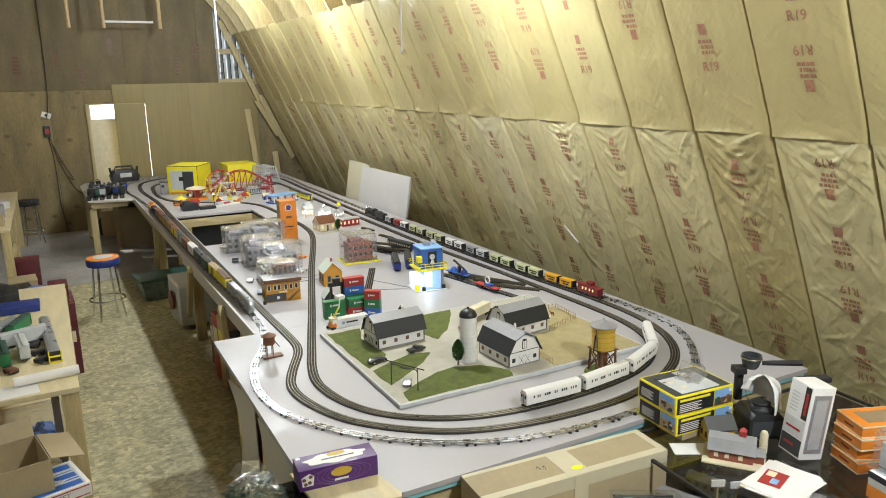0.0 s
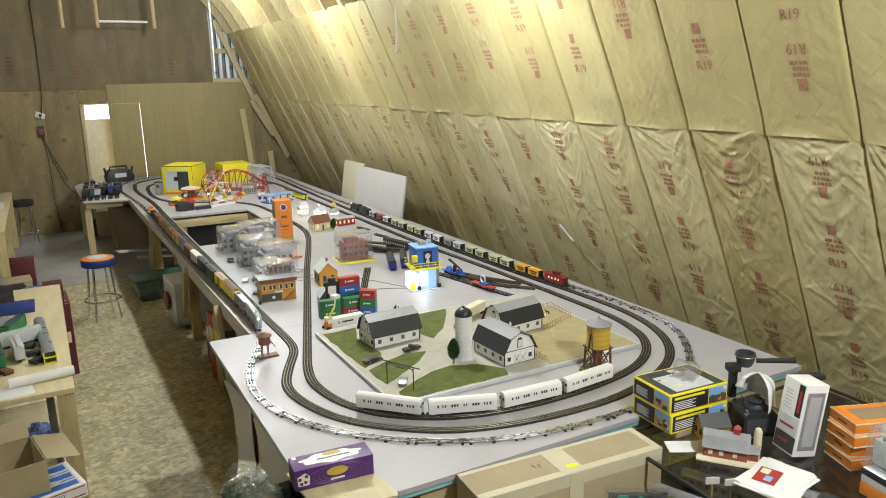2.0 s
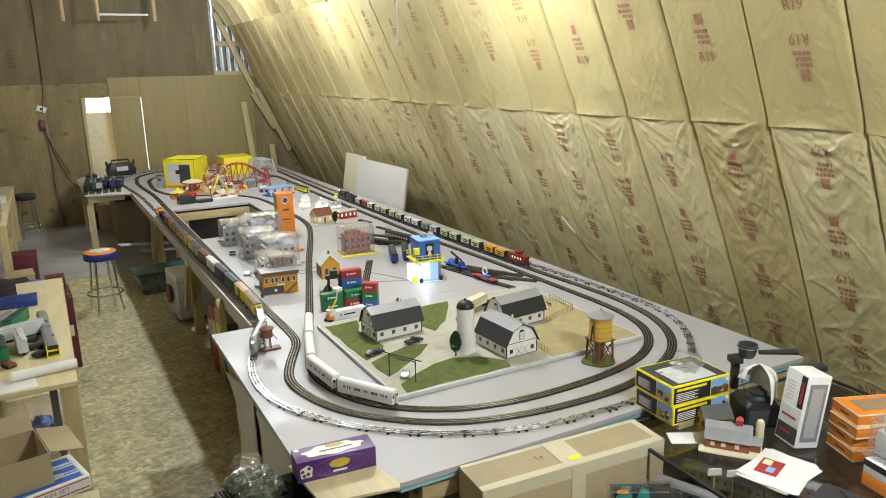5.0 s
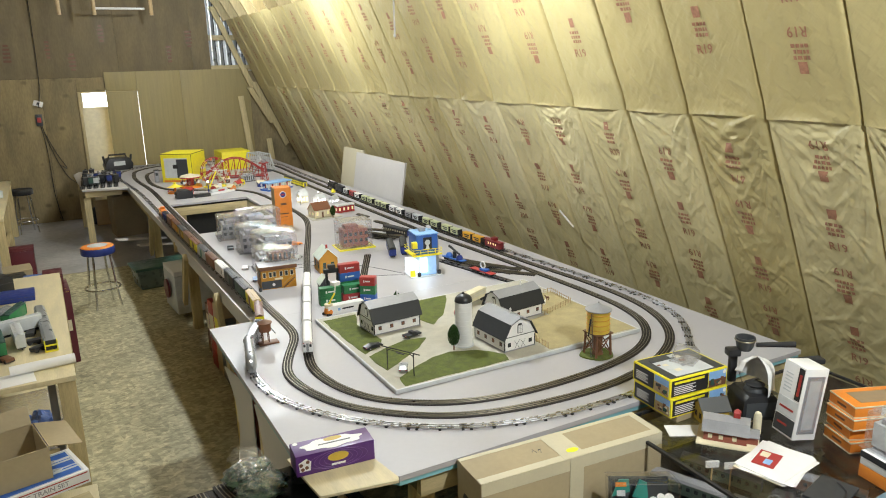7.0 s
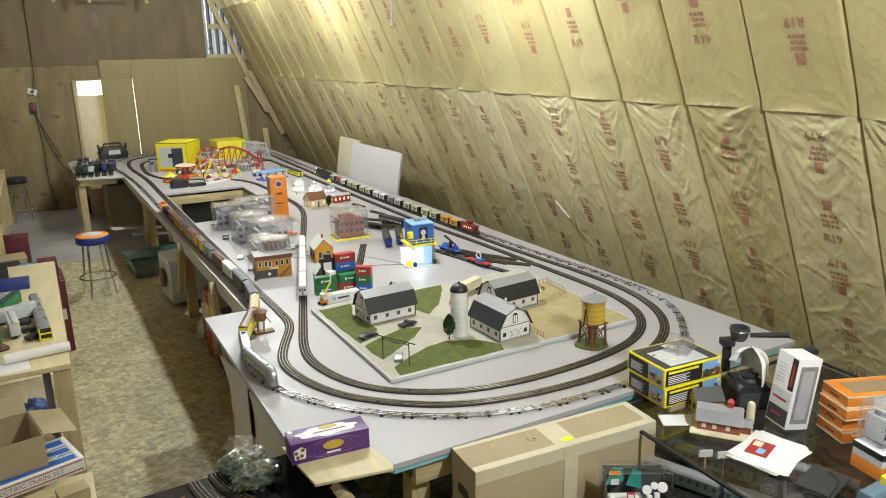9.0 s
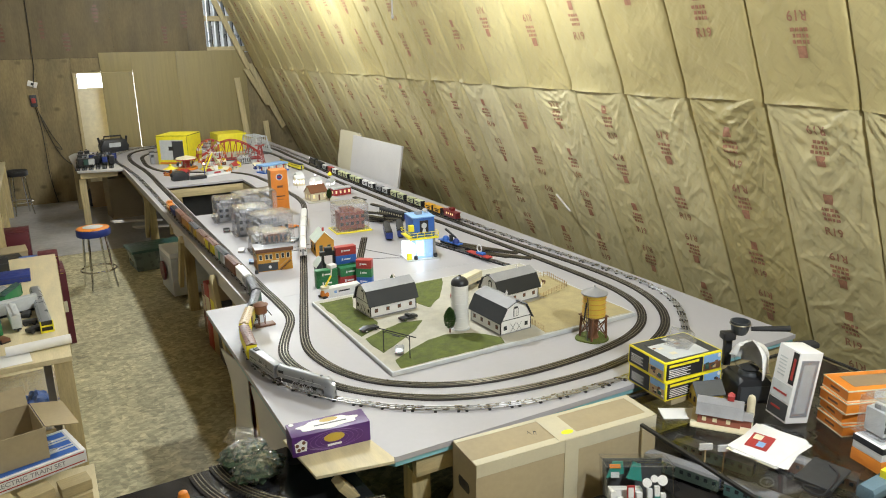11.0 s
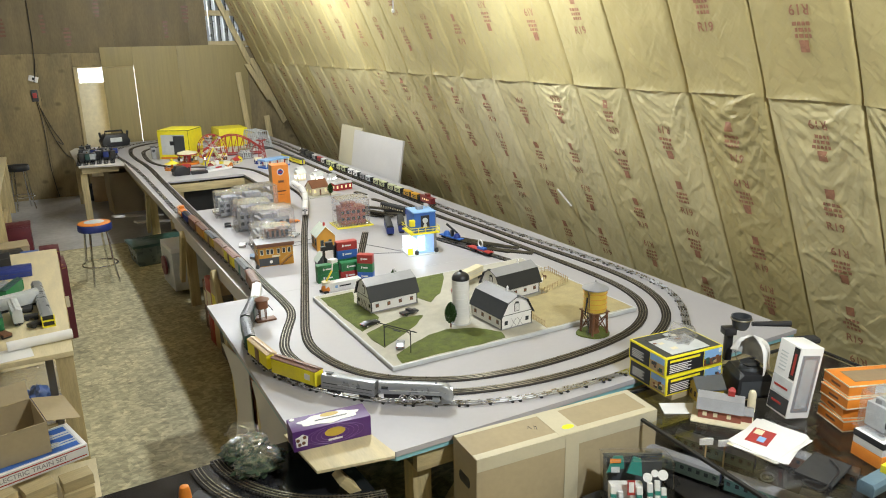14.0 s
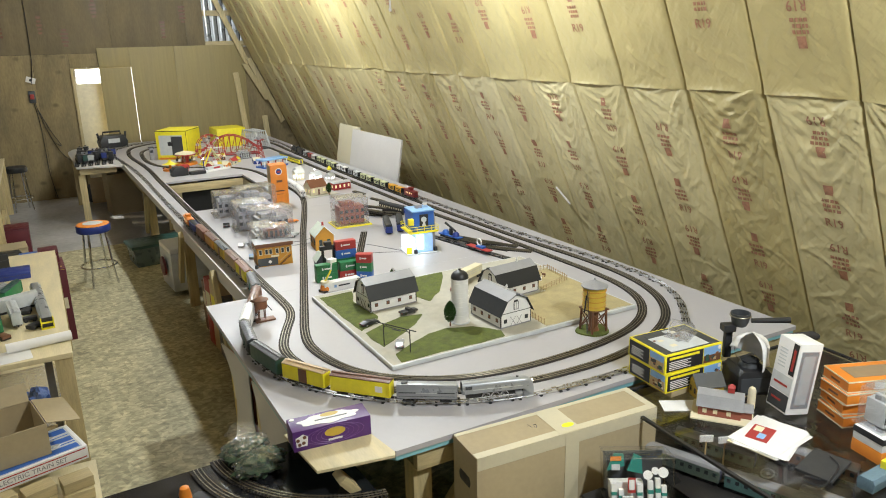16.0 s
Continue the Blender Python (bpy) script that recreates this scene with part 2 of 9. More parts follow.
def add_knots(m, size):
    """Dark oval knots scattered over a sheet."""
    n, l = m.node_tree.nodes, m.node_tree.links
    b = n["Principled BSDF"]
    src = b.inputs["Base Color"].links[0].from_socket
    tc, mp, vo, rg, sc = (n.new("ShaderNode" + k) for k in ("TexCoord", "Mapping", "TexVoronoi", "MapRange", "VectorMath"))
    mp.inputs["Scale"].default_value = (1.0, 1.0, 1.5)
    l.new(tc.outputs["Object"], mp.inputs[0])
    l.new(mp.outputs[0], vo.inputs["Vector"])
    vo.inputs["Scale"].default_value = size
    rg.inputs[1].default_value, rg.inputs[2].default_value, rg.inputs[3].default_value, rg.inputs[4].default_value = 0.05, 0.17, 0.55, 1.0
    l.new(vo.outputs["Distance"], rg.inputs[0])
    sc.operation = "SCALE"
    l.new(src, sc.inputs[0])
    l.new(rg.outputs[0], sc.inputs["Scale"])
    l.new(sc.outputs[0], b.inputs["Base Color"])


add_knots(M["ply_dark"], 2.6)
for nm, c in dict(yellow=(0.88, 0.76, 0.03), orange=(0.78, 0.25, 0.03), red=(0.40, 0.04, 0.035), maroon=(0.11, 0.014, 0.024), green=(0.03, 0.20, 0.07),
                  dark_green=(0.03, 0.085, 0.07), lime=(0.55, 0.58, 0.33), blue=(0.04, 0.14, 0.50), dark_blue=(0.02, 0.04, 0.22), sky_blue=(0.25, 0.45, 0.75),
                  brown=(0.16, 0.07, 0.035), tan=(0.50, 0.36, 0.19), grey=(0.30, 0.30, 0.31), dark_grey=(0.05, 0.054, 0.058), pale_grey=(0.58, 0.60, 0.60),
                  teal=(0.03, 0.24, 0.20), purple=(0.09, 0.025, 0.16), gold=(0.58, 0.40, 0.055), cream=(0.75, 0.68, 0.48), brick=(0.28, 0.08, 0.05),
                  pink=(0.6, 0.2, 0.25), mint=(0.72, 0.80, 0.70), ochre=(0.55, 0.26, 0.03), rust=(0.22, 0.09, 0.045)).items():
    M[nm] = mat(nm + "_paint", c, 0.42, amt=0.14, scale=18, bump=0.04)


# ---- mesh building ----
class G:
    """Collects plain solids into one mesh."""

    def __init__(self):
        self.v, self.f = [], []

    def add(self, verts, faces, m=None):
        o = len(self.v)
        self.v += [tuple(m @ Vector(p)) if m else tuple(p) for p in verts]
        self.f += [tuple(o + i for i in f) for f in faces]
        return self

    def box(self, x0, x1, y0, y1, z0, z1, m=None):
        return self.add([(x, y, z) for z in (z0, z1) for y in (y0, y1) for x in (x0, x1)],
                        [(0, 2, 3, 1), (4, 5, 7, 6), (0, 1, 5, 4), (2, 6, 7, 3), (0, 4, 6, 2), (1, 3, 7, 5)], m)

    def cbox(self, c, s, m=None):
        return self.box(c[0] - s[0] / 2, c[0] + s[0] / 2, c[1] - s[1] / 2, c[1] + s[1] / 2, c[2] - s[2] / 2, c[2] + s[2] / 2, m)

    def prism(self, prof, a, b, axis="x", m=None):
        """A closed outline pushed from a to b along an axis; the outline runs in the other two axes."""
        def put(p, t):
            return {"x": (t, p[0], p[1]), "y": (p[0], t, p[1]), "z": (p[0], p[1], t)}[axis]
        k = len(prof)
        return self.add([put(p, a) for p in prof] + [put(p, b) for p in prof],
                        [tuple(range(k)), tuple(range(2 * k - 1, k - 1, -1))] + [(i, (i + 1) % k, k + (i + 1) % k, k + i) for i in range(k)], m)

    def lathe(self, prof, n=16, m=None):
        """Rings of (radius, height) round z."""
        vs = [(r * math.cos(2 * math.pi * i / n), r * math.sin(2 * math.pi * i / n), z) for r, z in prof for i in range(n)]
        fs = [(j * n + i, j * n + (i + 1) % n, (j + 1) * n + (i + 1) % n, (j + 1) * n + i) for j in range(len(prof) - 1) for i in range(n)]
        fs += [tuple(range(n - 1, -1, -1)), tuple((len(prof) - 1) * n + i for i in range(n))]
        return self.add(vs, fs, m)

    def rod(self, p, q, r, n=8, r2=None):
        p, q = Vector(p), Vector(q)
        d = q - p
        m = Matrix.Translation(p) @ d.to_track_quat("Z", "Y").to_matrix().to_4x4()
        return self.lathe([(r, 0), (r if r2 is None else r2, d.length)], n, m)

    def tube(self, pts, r, n=6, closed=False):
        pts = [Vector(p) for p in pts]
        k = len(pts)
        vs = []
        for i, p in enumerate(pts):
            a = pts[(i - 1) % k] if closed or i else p
            b = pts[(i + 1) % k] if closed or i < k - 1 else p
            t = (b - a).normalized()
            s = t.cross(Vector((0, 0, 1)))
            s = s.normalized() if s.length > 1e-4 else Vector((1, 0, 0))
            u = s.cross(t)
            vs += [p + r * (math.cos(2 * math.pi * j / n) * s + math.sin(2 * math.pi * j / n) * u) for j in range(n)]
        fs = [(i * n + j, i * n + (j + 1) % n, ((i + 1) % k) * n + (j + 1) % n, ((i + 1) % k) * n + j)
              for i in range(k if closed else k - 1) for j in range(n)]
        if not closed:
            fs += [tuple(range(n - 1, -1, -1)), tuple((k - 1) * n + j for j in range(n))]
        return self.add(vs, fs)

    def grid(self, fn, nu, nv):
        vs = [fn(i / nu, j / nv) for j in range(nv + 1) for i in range(nu + 1)]
        return self.add(vs, [(j * (nu + 1) + i, j * (nu + 1) + i + 1, (j + 1) * (nu + 1) + i + 1, (j + 1) * (nu + 1) + i) for j in range(nv) for i in range(nu)])

    def mesh(self, name, material, bevel=0.0, smooth=35):
        me = bpy.data.meshes.new(name)
        me.from_pydata(self.v, [], self.f)
        bm = bmesh.new()
        bm.from_mesh(me)
        bmesh.ops.recalc_face_normals(bm, faces=bm.faces)
        if bevel:
            bmesh.ops.bevel(bm, geom=list(bm.edges), offset=bevel, segments=2, profile=0.6, affect="EDGES", clamp_overlap=True)
        bm.to_mesh(me)
        bm.free()
        me.materials.append(M[material] if isinstance(material, str) else material)
        if smooth:
            me.polygons.foreach_set("use_smooth", [True] * len(me.polygons))
            me.set_sharp_from_angle(angle=radians(smooth))
        return me


def part(name, g, material, parent=None, label="", bevel=0.0, at=None, smooth=35, kind=""):
    ob = new(name, g.mesh(name, material, bevel, smooth))
    if parent:
        ob.parent = parent
    if at is not None:
        ob.matrix_basis = at
    return tagged(ob, label, kind=kind)


def again(ob, at, parent=None):
    """Another part on the same mesh."""
    c = new(ob.name.split(".")[0], ob.data)
    c.parent = parent or ob.parent
    c.matrix_basis = at
    return c


def thing(name, label, category, at=None, group="", kind=""):
    ob = new(name)
    ob.empty_display_size = 0.05
    if at is not None:
        ob.matrix_basis = at
    return tagged(ob, label, category, group, kind)


def solid(name, g, material, label, category, bevel=0.0, at=None, group="", kind="", smooth=35):
    return tagged(part(name, g, material, None, "", bevel, at, smooth), label, category, group, kind)


TZ = 0.86      # top of the railway table
FAR = 13.78    # inner face of the end wall


# ---- the building ----
def arch_x(z):
    """Half width of the hall at a height: straight leaning sides that bend in to the ridge."""
    if z < 3.25:
        return 4.5 - 0.452 * z
    u = (z - 3.25) / 2.95
    return 3.03 * (1 - u ** 1.25)


solid("floor", G().box(-4.6, 4.6, -3.1, FAR, -0.04, 0), "floor", "worn strand-board workshop floor", "floor", kind="structure")
solid("floor_far", G().box(-1.6, 1.9, 10.05, FAR, 0.0, 0.004), "worn_grey", "worn pale grey floor section at the end wall", "floor", kind="structure")
solid("ground", G().box(-400, 400, -400, 400, -0.3, -0.06), "gravel", "pale gravel ground round the building", "ground", kind="structure")


def outline(out):
    zs = [-0.04] + [0.3 * k for k in range(0, 11)] + [3.25 + 2.95 * k / 10 for k in range(1, 11)]
    return [(arch_x(max(z, 0)) + out, z + (out if z > 6 else 0)) for z in zs]


def shell(name, sign, y0, y1, label, hole=None):
    g = G()
    a, b = outline(0.24), outline(0.28)
    prof = a + b[::-1]
    spans = [(y0, y1)]
    if hole:
        spans = [(y0, hole[0]), (hole[1], y1)]
        top = [p for p in a if p[1] >= 2.1]
        topb = [p for p in b if p[1] >= 2.1]
        g.prism([(sign * p[0], p[1]) for p in top + topb[::-1]], hole[0], hole[1], "y")
    for s in spans:
        g.prism([(sign * p[0], p[1]) for p in prof], s[0], s[1], "y")
    # the unseen left side is dark brown to cut bounced light
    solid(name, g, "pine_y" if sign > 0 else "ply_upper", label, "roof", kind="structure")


shell("wall_right", 1, -3.1, FAR, "curved board sheathing behind the insulation")
shell("wall_left", -1, -3.1, FAR, "curved board sheathing with a side doorway", hole=(12.2, 13.2))

# bare curved rafters above the insulation
RAFTER = 0.563
Y0 = 2.21 - 4 * RAFTER


def rafter(sign):
    g = G()
    zs = [3.25 + 2.85 * k / 12 for k in range(13)]
    inner = [(sign * (arch_x(z) + 0.02), z) for z in zs]
    outer = [(sign * (arch_x(z) + 0.22), z + 0.02) for z in zs]
    g.prism(inner + outer[::-1], -0.02, 0.02, "y")
    return g


R = tagged(part("rafter", rafter(1), "pine"), "bare curved pine rafter above the insulation", "rafter", "roof rafters", "structure")
L = tagged(part("rafter", rafter(-1), "pine"), "bare curved pine rafter above the insulation", "rafter", "roof rafters", "structure")
for k in range(25):
    y = Y0 + k * RAFTER
    if y > FAR - 0.05:
        break
    for ob in (R, L):
        c = ob if k == 0 else new("rafter", ob.data)
        c.matrix_basis = pose(0, y, 0)
        tagged(c, ob["label"], "rafter", "roof rafters", "structure")

# ---- insulation batts with printed kraft facing ----
BATTS = thing("insulation", "kraft-faced insulation batts with red print and puckered seams, unseen left row darkened", "insulation", kind="structure")
SEAM = 2.16


def batt_surface(k, top, sign=1):
    """Returns the facing of one batt as a function of (u across, v up): folds hang from the stapled corners."""
    y = Y0 + k * RAFTER
    rnd = random.Random(k * 7 + top * 3 + (sign > 0))
    z0, z1 = (SEAM - 0.02, 3.27) if top else (0.05, SEAM + 0.03)
    folds = [[(rnd.uniform(0.12, 1.5), rnd.uniform(0.006, 0.016), rnd.uniform(0.2, 0.7), rnd.uniform(0.2, 0.6)) for _ in range(12 if not top else 6)] for _ in range(2)]
    amp = rnd.uniform(0.5, 1.0) * (0.55 if top else 1.0)
    sag = rnd.uniform(-0.012, 0.012)
    slack = [(rnd.uniform(0.1, 0.9), rnd.uniform(0.03, 0.97), rnd.choice((-1, 1)) * rnd.uniform(0.25, 1.25), rnd.uniform(0.003, 0.010), rnd.uniform(0.005, 0.013), rnd.uniform(0.08, 0.30)) for _ in range(38 if not top else 22)]
    ph, swag = rnd.uniform(0, 50), rnd.uniform(0.5, 1.2)

    def fn(u, v):
        z = z0 + (z1 - z0) * v
        yy = y + u * RAFTER
        edge = min(u, 1 - u)
        puff = 0.026 * (1 - (1 - min(1, edge / 0.05)) ** 2.4)
        dz = (z1 - z) if not top else (z - z0)
        fold = 0.0
        for c, rays in zip((0, 1), folds):
            dx = abs(u - c) * RAFTER
            r = math.hypot(dx, dz) + 1e-3
            th = math.atan2(dz, dx)
            for th0, w, reach, strength in rays:
                d = (th - th0 - 0.25 * r) * r
                if abs(d) < 3 * w:
                    fold += 0.026 * strength * math.exp(-(d / w) ** 2) * math.exp(-(r / reach) ** 2) * min(1, r / 0.15)
        for cu, cv, tilt, h, w, ln in slack:
            du, dv = (u - cu) * RAFTER, (v - cv) * (z1 - z0)
            across = -du * math.sin(tilt) + dv * math.cos(tilt) + 1.2 * du * du
            if abs(across) < 3 * w:
                along = du * math.cos(tilt) + dv * math.sin(tilt)
                fold += h * math.exp(-(across / w) ** 2 - (along / ln) ** 2)
        if not top:
            k2 = math.log((dz + 0.02) / (4 * u * (1 - u) + 0.10) + 0.05)
            n1 = noise.noise((k2 * 5.5 + ph, u * 2.2, ph))
            fold += swag * 0.021 * (1 - min(1, abs(n1) * 3.2)) * math.exp(-(dz / 0.95) ** 2) * min(1, dz / 0.14)
        rough = 0.008 * noise.noise((yy * 7, z * 5, k + 9 * top)) + 0.006 * noise.noise((yy * 19, z * 13, k))
        pinch = (1 - 0.85 * math.exp(-dz / 0.02)) if not top else 1.25 - 0.25 * min(1, dz / 0.1)
        x = arch_x(z) + 0.085 - (puff * pinch + amp * fold * min(1, edge * 12) + rough * min(1, edge * 8))
        return (sign * (x - (0.006 + (0.013 + 0.012 * math.sin(9 * yy + k)) * math.exp(-dz / 0.03)) * top), yy, z + sag * math.sin(math.pi * u) - (0.012 * math.sin(math.pi * u) * math.exp(-dz / 0.1) if not top else 0))
    return fn, z0, z1


def letters(word, size):
    c = bpy.data.curves.new("word", "FONT")
    c.body, c.size, c.align_x, c.align_y = word, size, "CENTER", "CENTER"
    c.offset = size * 0.012
    ob = bpy.data.objects.new("word", c)
    me = bpy.data.meshes.new_from_object(ob)
    bm = bmesh.new()
    bm.from_mesh(me)
    bmesh.ops.subdivide_edges(bm, edges=[e for e in bm.edges if e.calc_length() > size * 0.2], cuts=2)
    vs, fs = [tuple(v.co) for v in bm.verts], [tuple(v.index for v in f.verts) for f in bm.faces]
    bm.free()
    bpy.data.objects.remove(ob)
    return vs, fs


R19 = letters("R19", 0.072)


def print_marks(fn, z0, z1, k, top, sign):
    g = G()
    rnd = random.Random(k + 50 * top)
    lift = 0.004

    def drop(u, z):
        p = fn(u, (z - z0) / (z1 - z0))
        return (p[0] - sign * lift, p[1], p[2])

    def bar(u0, u1, za, zb):
        g.grid(lambda a, b: drop(u0 + (u1 - u0) * a, za + (zb - za) * b), 4, 3)

    z = z1 - rnd.uniform(0.06, 0.3)
    shift = 0.5 + rnd.uniform(-0.05, 0.05)
    flip = rnd.random() < 0.5
    while z > z0 + 0.42:
        zz = z
        order = ("logo", "text", "r") if not flip else ("r", "text", "logo")
        for what in order:
            if what == "logo":
                bar(shift - 0.045, shift + 0.045, zz - 0.06, zz)
                zz -= 0.085
            elif what == "text":
                for j in range(3):
                    u0 = shift - 0.09
                    while u0 < shift + 0.075:
                        w = rnd.uniform(0.02, 0.045)
                        bar(u0, u0 + w, zz - 0.019, zz)
                        u0 += w + 0.012
                    zz -= 0.03
            else:
                zc = zz - 0.06
                s = -1 if flip else 1
                g.add([drop(shift - sign * s * p[0] / RAFTER, zc + s * p[1]) for p in R19[0]], R19[1])
                zz -= 0.12
        z = zz - (0.04 if not flip else 0.14)
        flip = not flip
    return g


for sign in (1, -1):
    for k in range(0, 25):
        y = Y0 + k * RAFTER
        if y + RAFTER > FAR + 0.2:
            break
        for top in (0, 1):
            fn, z0, z1 = batt_surface(k, top, sign)
            fine = sign > 0 and k < 15
            nu, nv = ((52, 170 if not top else 90) if k < 9 else (34, 110 if not top else 60)) if fine else ((20, 60) if sign > 0 else (6, 12))
            # unseen left batts take the dark sheet colour, so less light bounces back
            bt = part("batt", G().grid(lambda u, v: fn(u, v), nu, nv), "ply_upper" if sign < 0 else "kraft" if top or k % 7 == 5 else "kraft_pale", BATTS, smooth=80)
            if sign > 0:
                part("printed_marking", print_marks(fn, z0, z1, k, top, sign), "print", bt, "red printed marking", smooth=80)

# ---- end wall: weathered plywood sheets, a lighter partition and a doorway ----
DX0, DX1, DZ = 0.66, 1.545, 2.11
END = thing("wall_north", "end wall of weathered plywood sheets with a doorway", "wall", kind="structure")


def sheet(x0, x1, z0, z1, material, y=FAR, d=0.02, lab=""):
    part("plywood_sheet", G().box(x0 + 0.0015, x1 - 0.0015, y, y + d, z0 + 0.0015, z1 - 0.0015), material, END, lab, bevel=0.001)


for k in range(-4, 4):
    x0 = 0.085 + 1.22 * k
    for z0, z1 in ((0, 2.36), (2.36, 4.8), (4.8, 6.4)):
        if z0 == 0 and k >= 0:
            continue
        xa, xb = x0, x0 + 1.22
        if z0 == 2.36 and k == 2:
            xb = 2.83
        if z0 == 2.36 and k > 2:
            continue
        if z0 >= 4.8 and k > 2:
            continue
        sheet(xa, xb, z0, z1, "ply_dark" if z0 == 0 else "ply_upper", FAR + 0.001 * (k % 2))
sheet(0.085, DX0 - 0.045, 0, 2.36, "ply_dark")
sheet(DX0 - 0.045, 1.05, DZ + 0.02, 2.36, "ply_dark")
rnd = random.Random(4)
for x, z in ((0.28, 2.95), (0.62, 2.75), (2.15, 2.85), (2.5, 3.1), (-0.3, 2.9), (1.1, 3.2)):
    g = G()
    for k in range(5):
        w = rnd.uniform(0.03, 0.07)
        g.box(x - w, x + w * 0.7, FAR - 0.002, FAR - 0.0005, z - 0.06 * k - 0.035, z - 0.06 * k)
    part("stamped_marking", g, "brown", END, "faint unreadable printed marking")
for xa, xb in ((1.55, 2.28), (2.28, 3.48)):
    sheet(xa, xb, 0, 2.44, "ply_light", FAR - 0.03, 0.02, "light new plywood sheet")
sheet(1.05, 1.55, DZ + 0.012, 2.44, "ply_light", FAR - 0.03, 0.02, "light new plywood sheet")
sheet(3.48, 4.75, 0, 2.4, "ply_dark", FAR + 0.004)
part("metal_cladding", G().grid(lambda u, v: (2.8 + 1.2 * u, FAR + 0.06 + 0.012 * math.sin(u * 60), 2.35 + 1.7 * v), 90, 1), "metal_sheet", END, "corrugated metal cladding seen in the gap")
for z in (2.46, 2.98):
    part("girt", G().box(2.83, 3.9, FAR - 0.01, FAR + 0.03, z - 0.045, z + 0.045), "pine_x", END, bevel=0.003)
part("backing", G().box(-4.8, DX0 - 0.06, FAR + 0.07, FAR + 0.12, -0.04, 6.5).box(DX1 + 0.03, 4.8, FAR + 0.07, FAR + 0.12, -0.04, 6.5)
     .box(DX0 - 0.06, DX1 + 0.03, FAR + 0.07, FAR + 0.12, DZ + 0.03, 6.5), "rubber", END, "dark wall behind the sheets")
part("arch_board", G().prism([(3.46, 2.1), (3.56, 2.1), (2.95, 3.5), (2.85, 3.5)], FAR - 0.16, FAR - 0.12, "y"), "pine", END, "curved pine end board", bevel=0.003)
part("arch_board", G().prism([(4.02, 1.0), (4.1, 1.06), (3.57, 2.2), (3.47, 2.2)], FAR - 0.19, FAR - 0.165, "y"), "pine", END, "curved pine end board", bevel=0.003)
part("arch_board", G().prism([(3.74, 1.45), (3.84, 1.45), (3.48, 2.1), (3.38, 2.1)], FAR - 0.24, FAR - 0.2, "y"), "pine", END, "curved pine end board", bevel=0.003)
# out of view, coloured dark to keep bounced light down
solid("wall_south", G().box(-4.8, 4.8, -3.2, -3.1, -0.04, 6.5), "ply_upper", "plywood end wall behind the camera", "wall", kind="structure")

DOOR = thing("door_1", "half-open plywood door in a pine frame with daylight behind", "door", kind="structure")
part("frame", G().box(DX0 - 0.045, DX0, FAR - 0.04, FAR + 0.06, 0, DZ), "pine", DOOR, "pale pine jamb", bevel=0.003)
part("frame", G().box(DX0 - 0.045, DX1 + 0.01, FAR - 0.02, FAR + 0.06, DZ, DZ + 0.02), "pine_x", DOOR, bevel=0.003)
part("door_leaf", G().box(1.05, DX1 - 0.001, FAR - 0.045, FAR - 0.025, 0.02, DZ + 0.004), "ply_light", DOOR, "light plywood leaf", bevel=0.002)
part("daylight_gap", G().box(DX0 - 0.1, 1.75, FAR + 0.5, FAR + 0.51, 0, 2.3), "daylight", DOOR, "bright daylight outside")
part("outer_door", G().box(0.60, 1.082, FAR + 0.3, FAR + 0.34, 0.0, 1.86).box(0.60, 0.70, FAR + 0.3, FAR + 0.34, 1.86, 2.2), "cream", DOOR, "cream outer door with a bright window", bevel=0.004)

# wires, plug and small things on the end wall
def wire(name, pts, r, label, material="black"):
    return solid(name, G().tube(pts, r, 6), material, label, "cable")


def curve_pts(ctrl, n=10):
    c = [Vector(p) for p in ctrl]
    out = []
    for i in range(len(c) - 1):
        a, b, d, e = c[max(i - 1, 0)], c[i], c[i + 1], c[min(i + 2, len(c) - 1)]
        for j in range(n):
            t = j / n
            out.append(0.5 * ((2 * b) + (d - a) * t + (2 * a - 5 * b + 4 * d - e) * t * t + (3 * b - a - 3 * d + e) * t ** 3))
    return out + [c[-1]]


# ---- the railway table ----
TABLE = thing("railway_table", "white foam-topped train table on a pine frame", "table")


def slab(pts, z0, z1):
    return G().prism(pts, z0, z1, "z")


HX0, HX1, HY0, HY1 = 1.262, 2.2, 7.5, 9.35   # open well in the table
part("tabletop", slab([(0.775, 4.62), (0.765, 2.82), (1.09, 2.43), (3.62, 2.43), (3.62, 4.62)], TZ - 0.025, TZ), "white_top", TABLE, "white foam board")


def edge_x(y):
    """The aisle edge of the table runs slightly askew."""
    return 1.05 - 0.0085 * (y - 4.62) - 0.0022 * max(0, y - 8) ** 1.2


for b, c, d in ((3.62, 4.622, HY0), (HX0, HY0, HY1), (3.58, HY1, 13.62)):
    rim = [(edge_x(c + (d - c) * k / 6), c + (d - c) * k / 6) for k in range(7)]
    part("tabletop", slab([(b, c), (b, d)] + rim[::-1], TZ - 0.025, TZ), "white_top", TABLE, "white foam board")
part("tabletop", G().box(HX1, 3.6, HY0, HY1, TZ - 0.025, TZ), "white_top", TABLE, "white foam board")
part("foam_edge", slab([(0.783, 4.61), (0.773, 2.825), (1.094, 2.438), (3.61, 2.438), (3.61, 4.61)], TZ - 0.05, TZ - 0.0252), "foam_edge", TABLE, "blue-green foam layer")
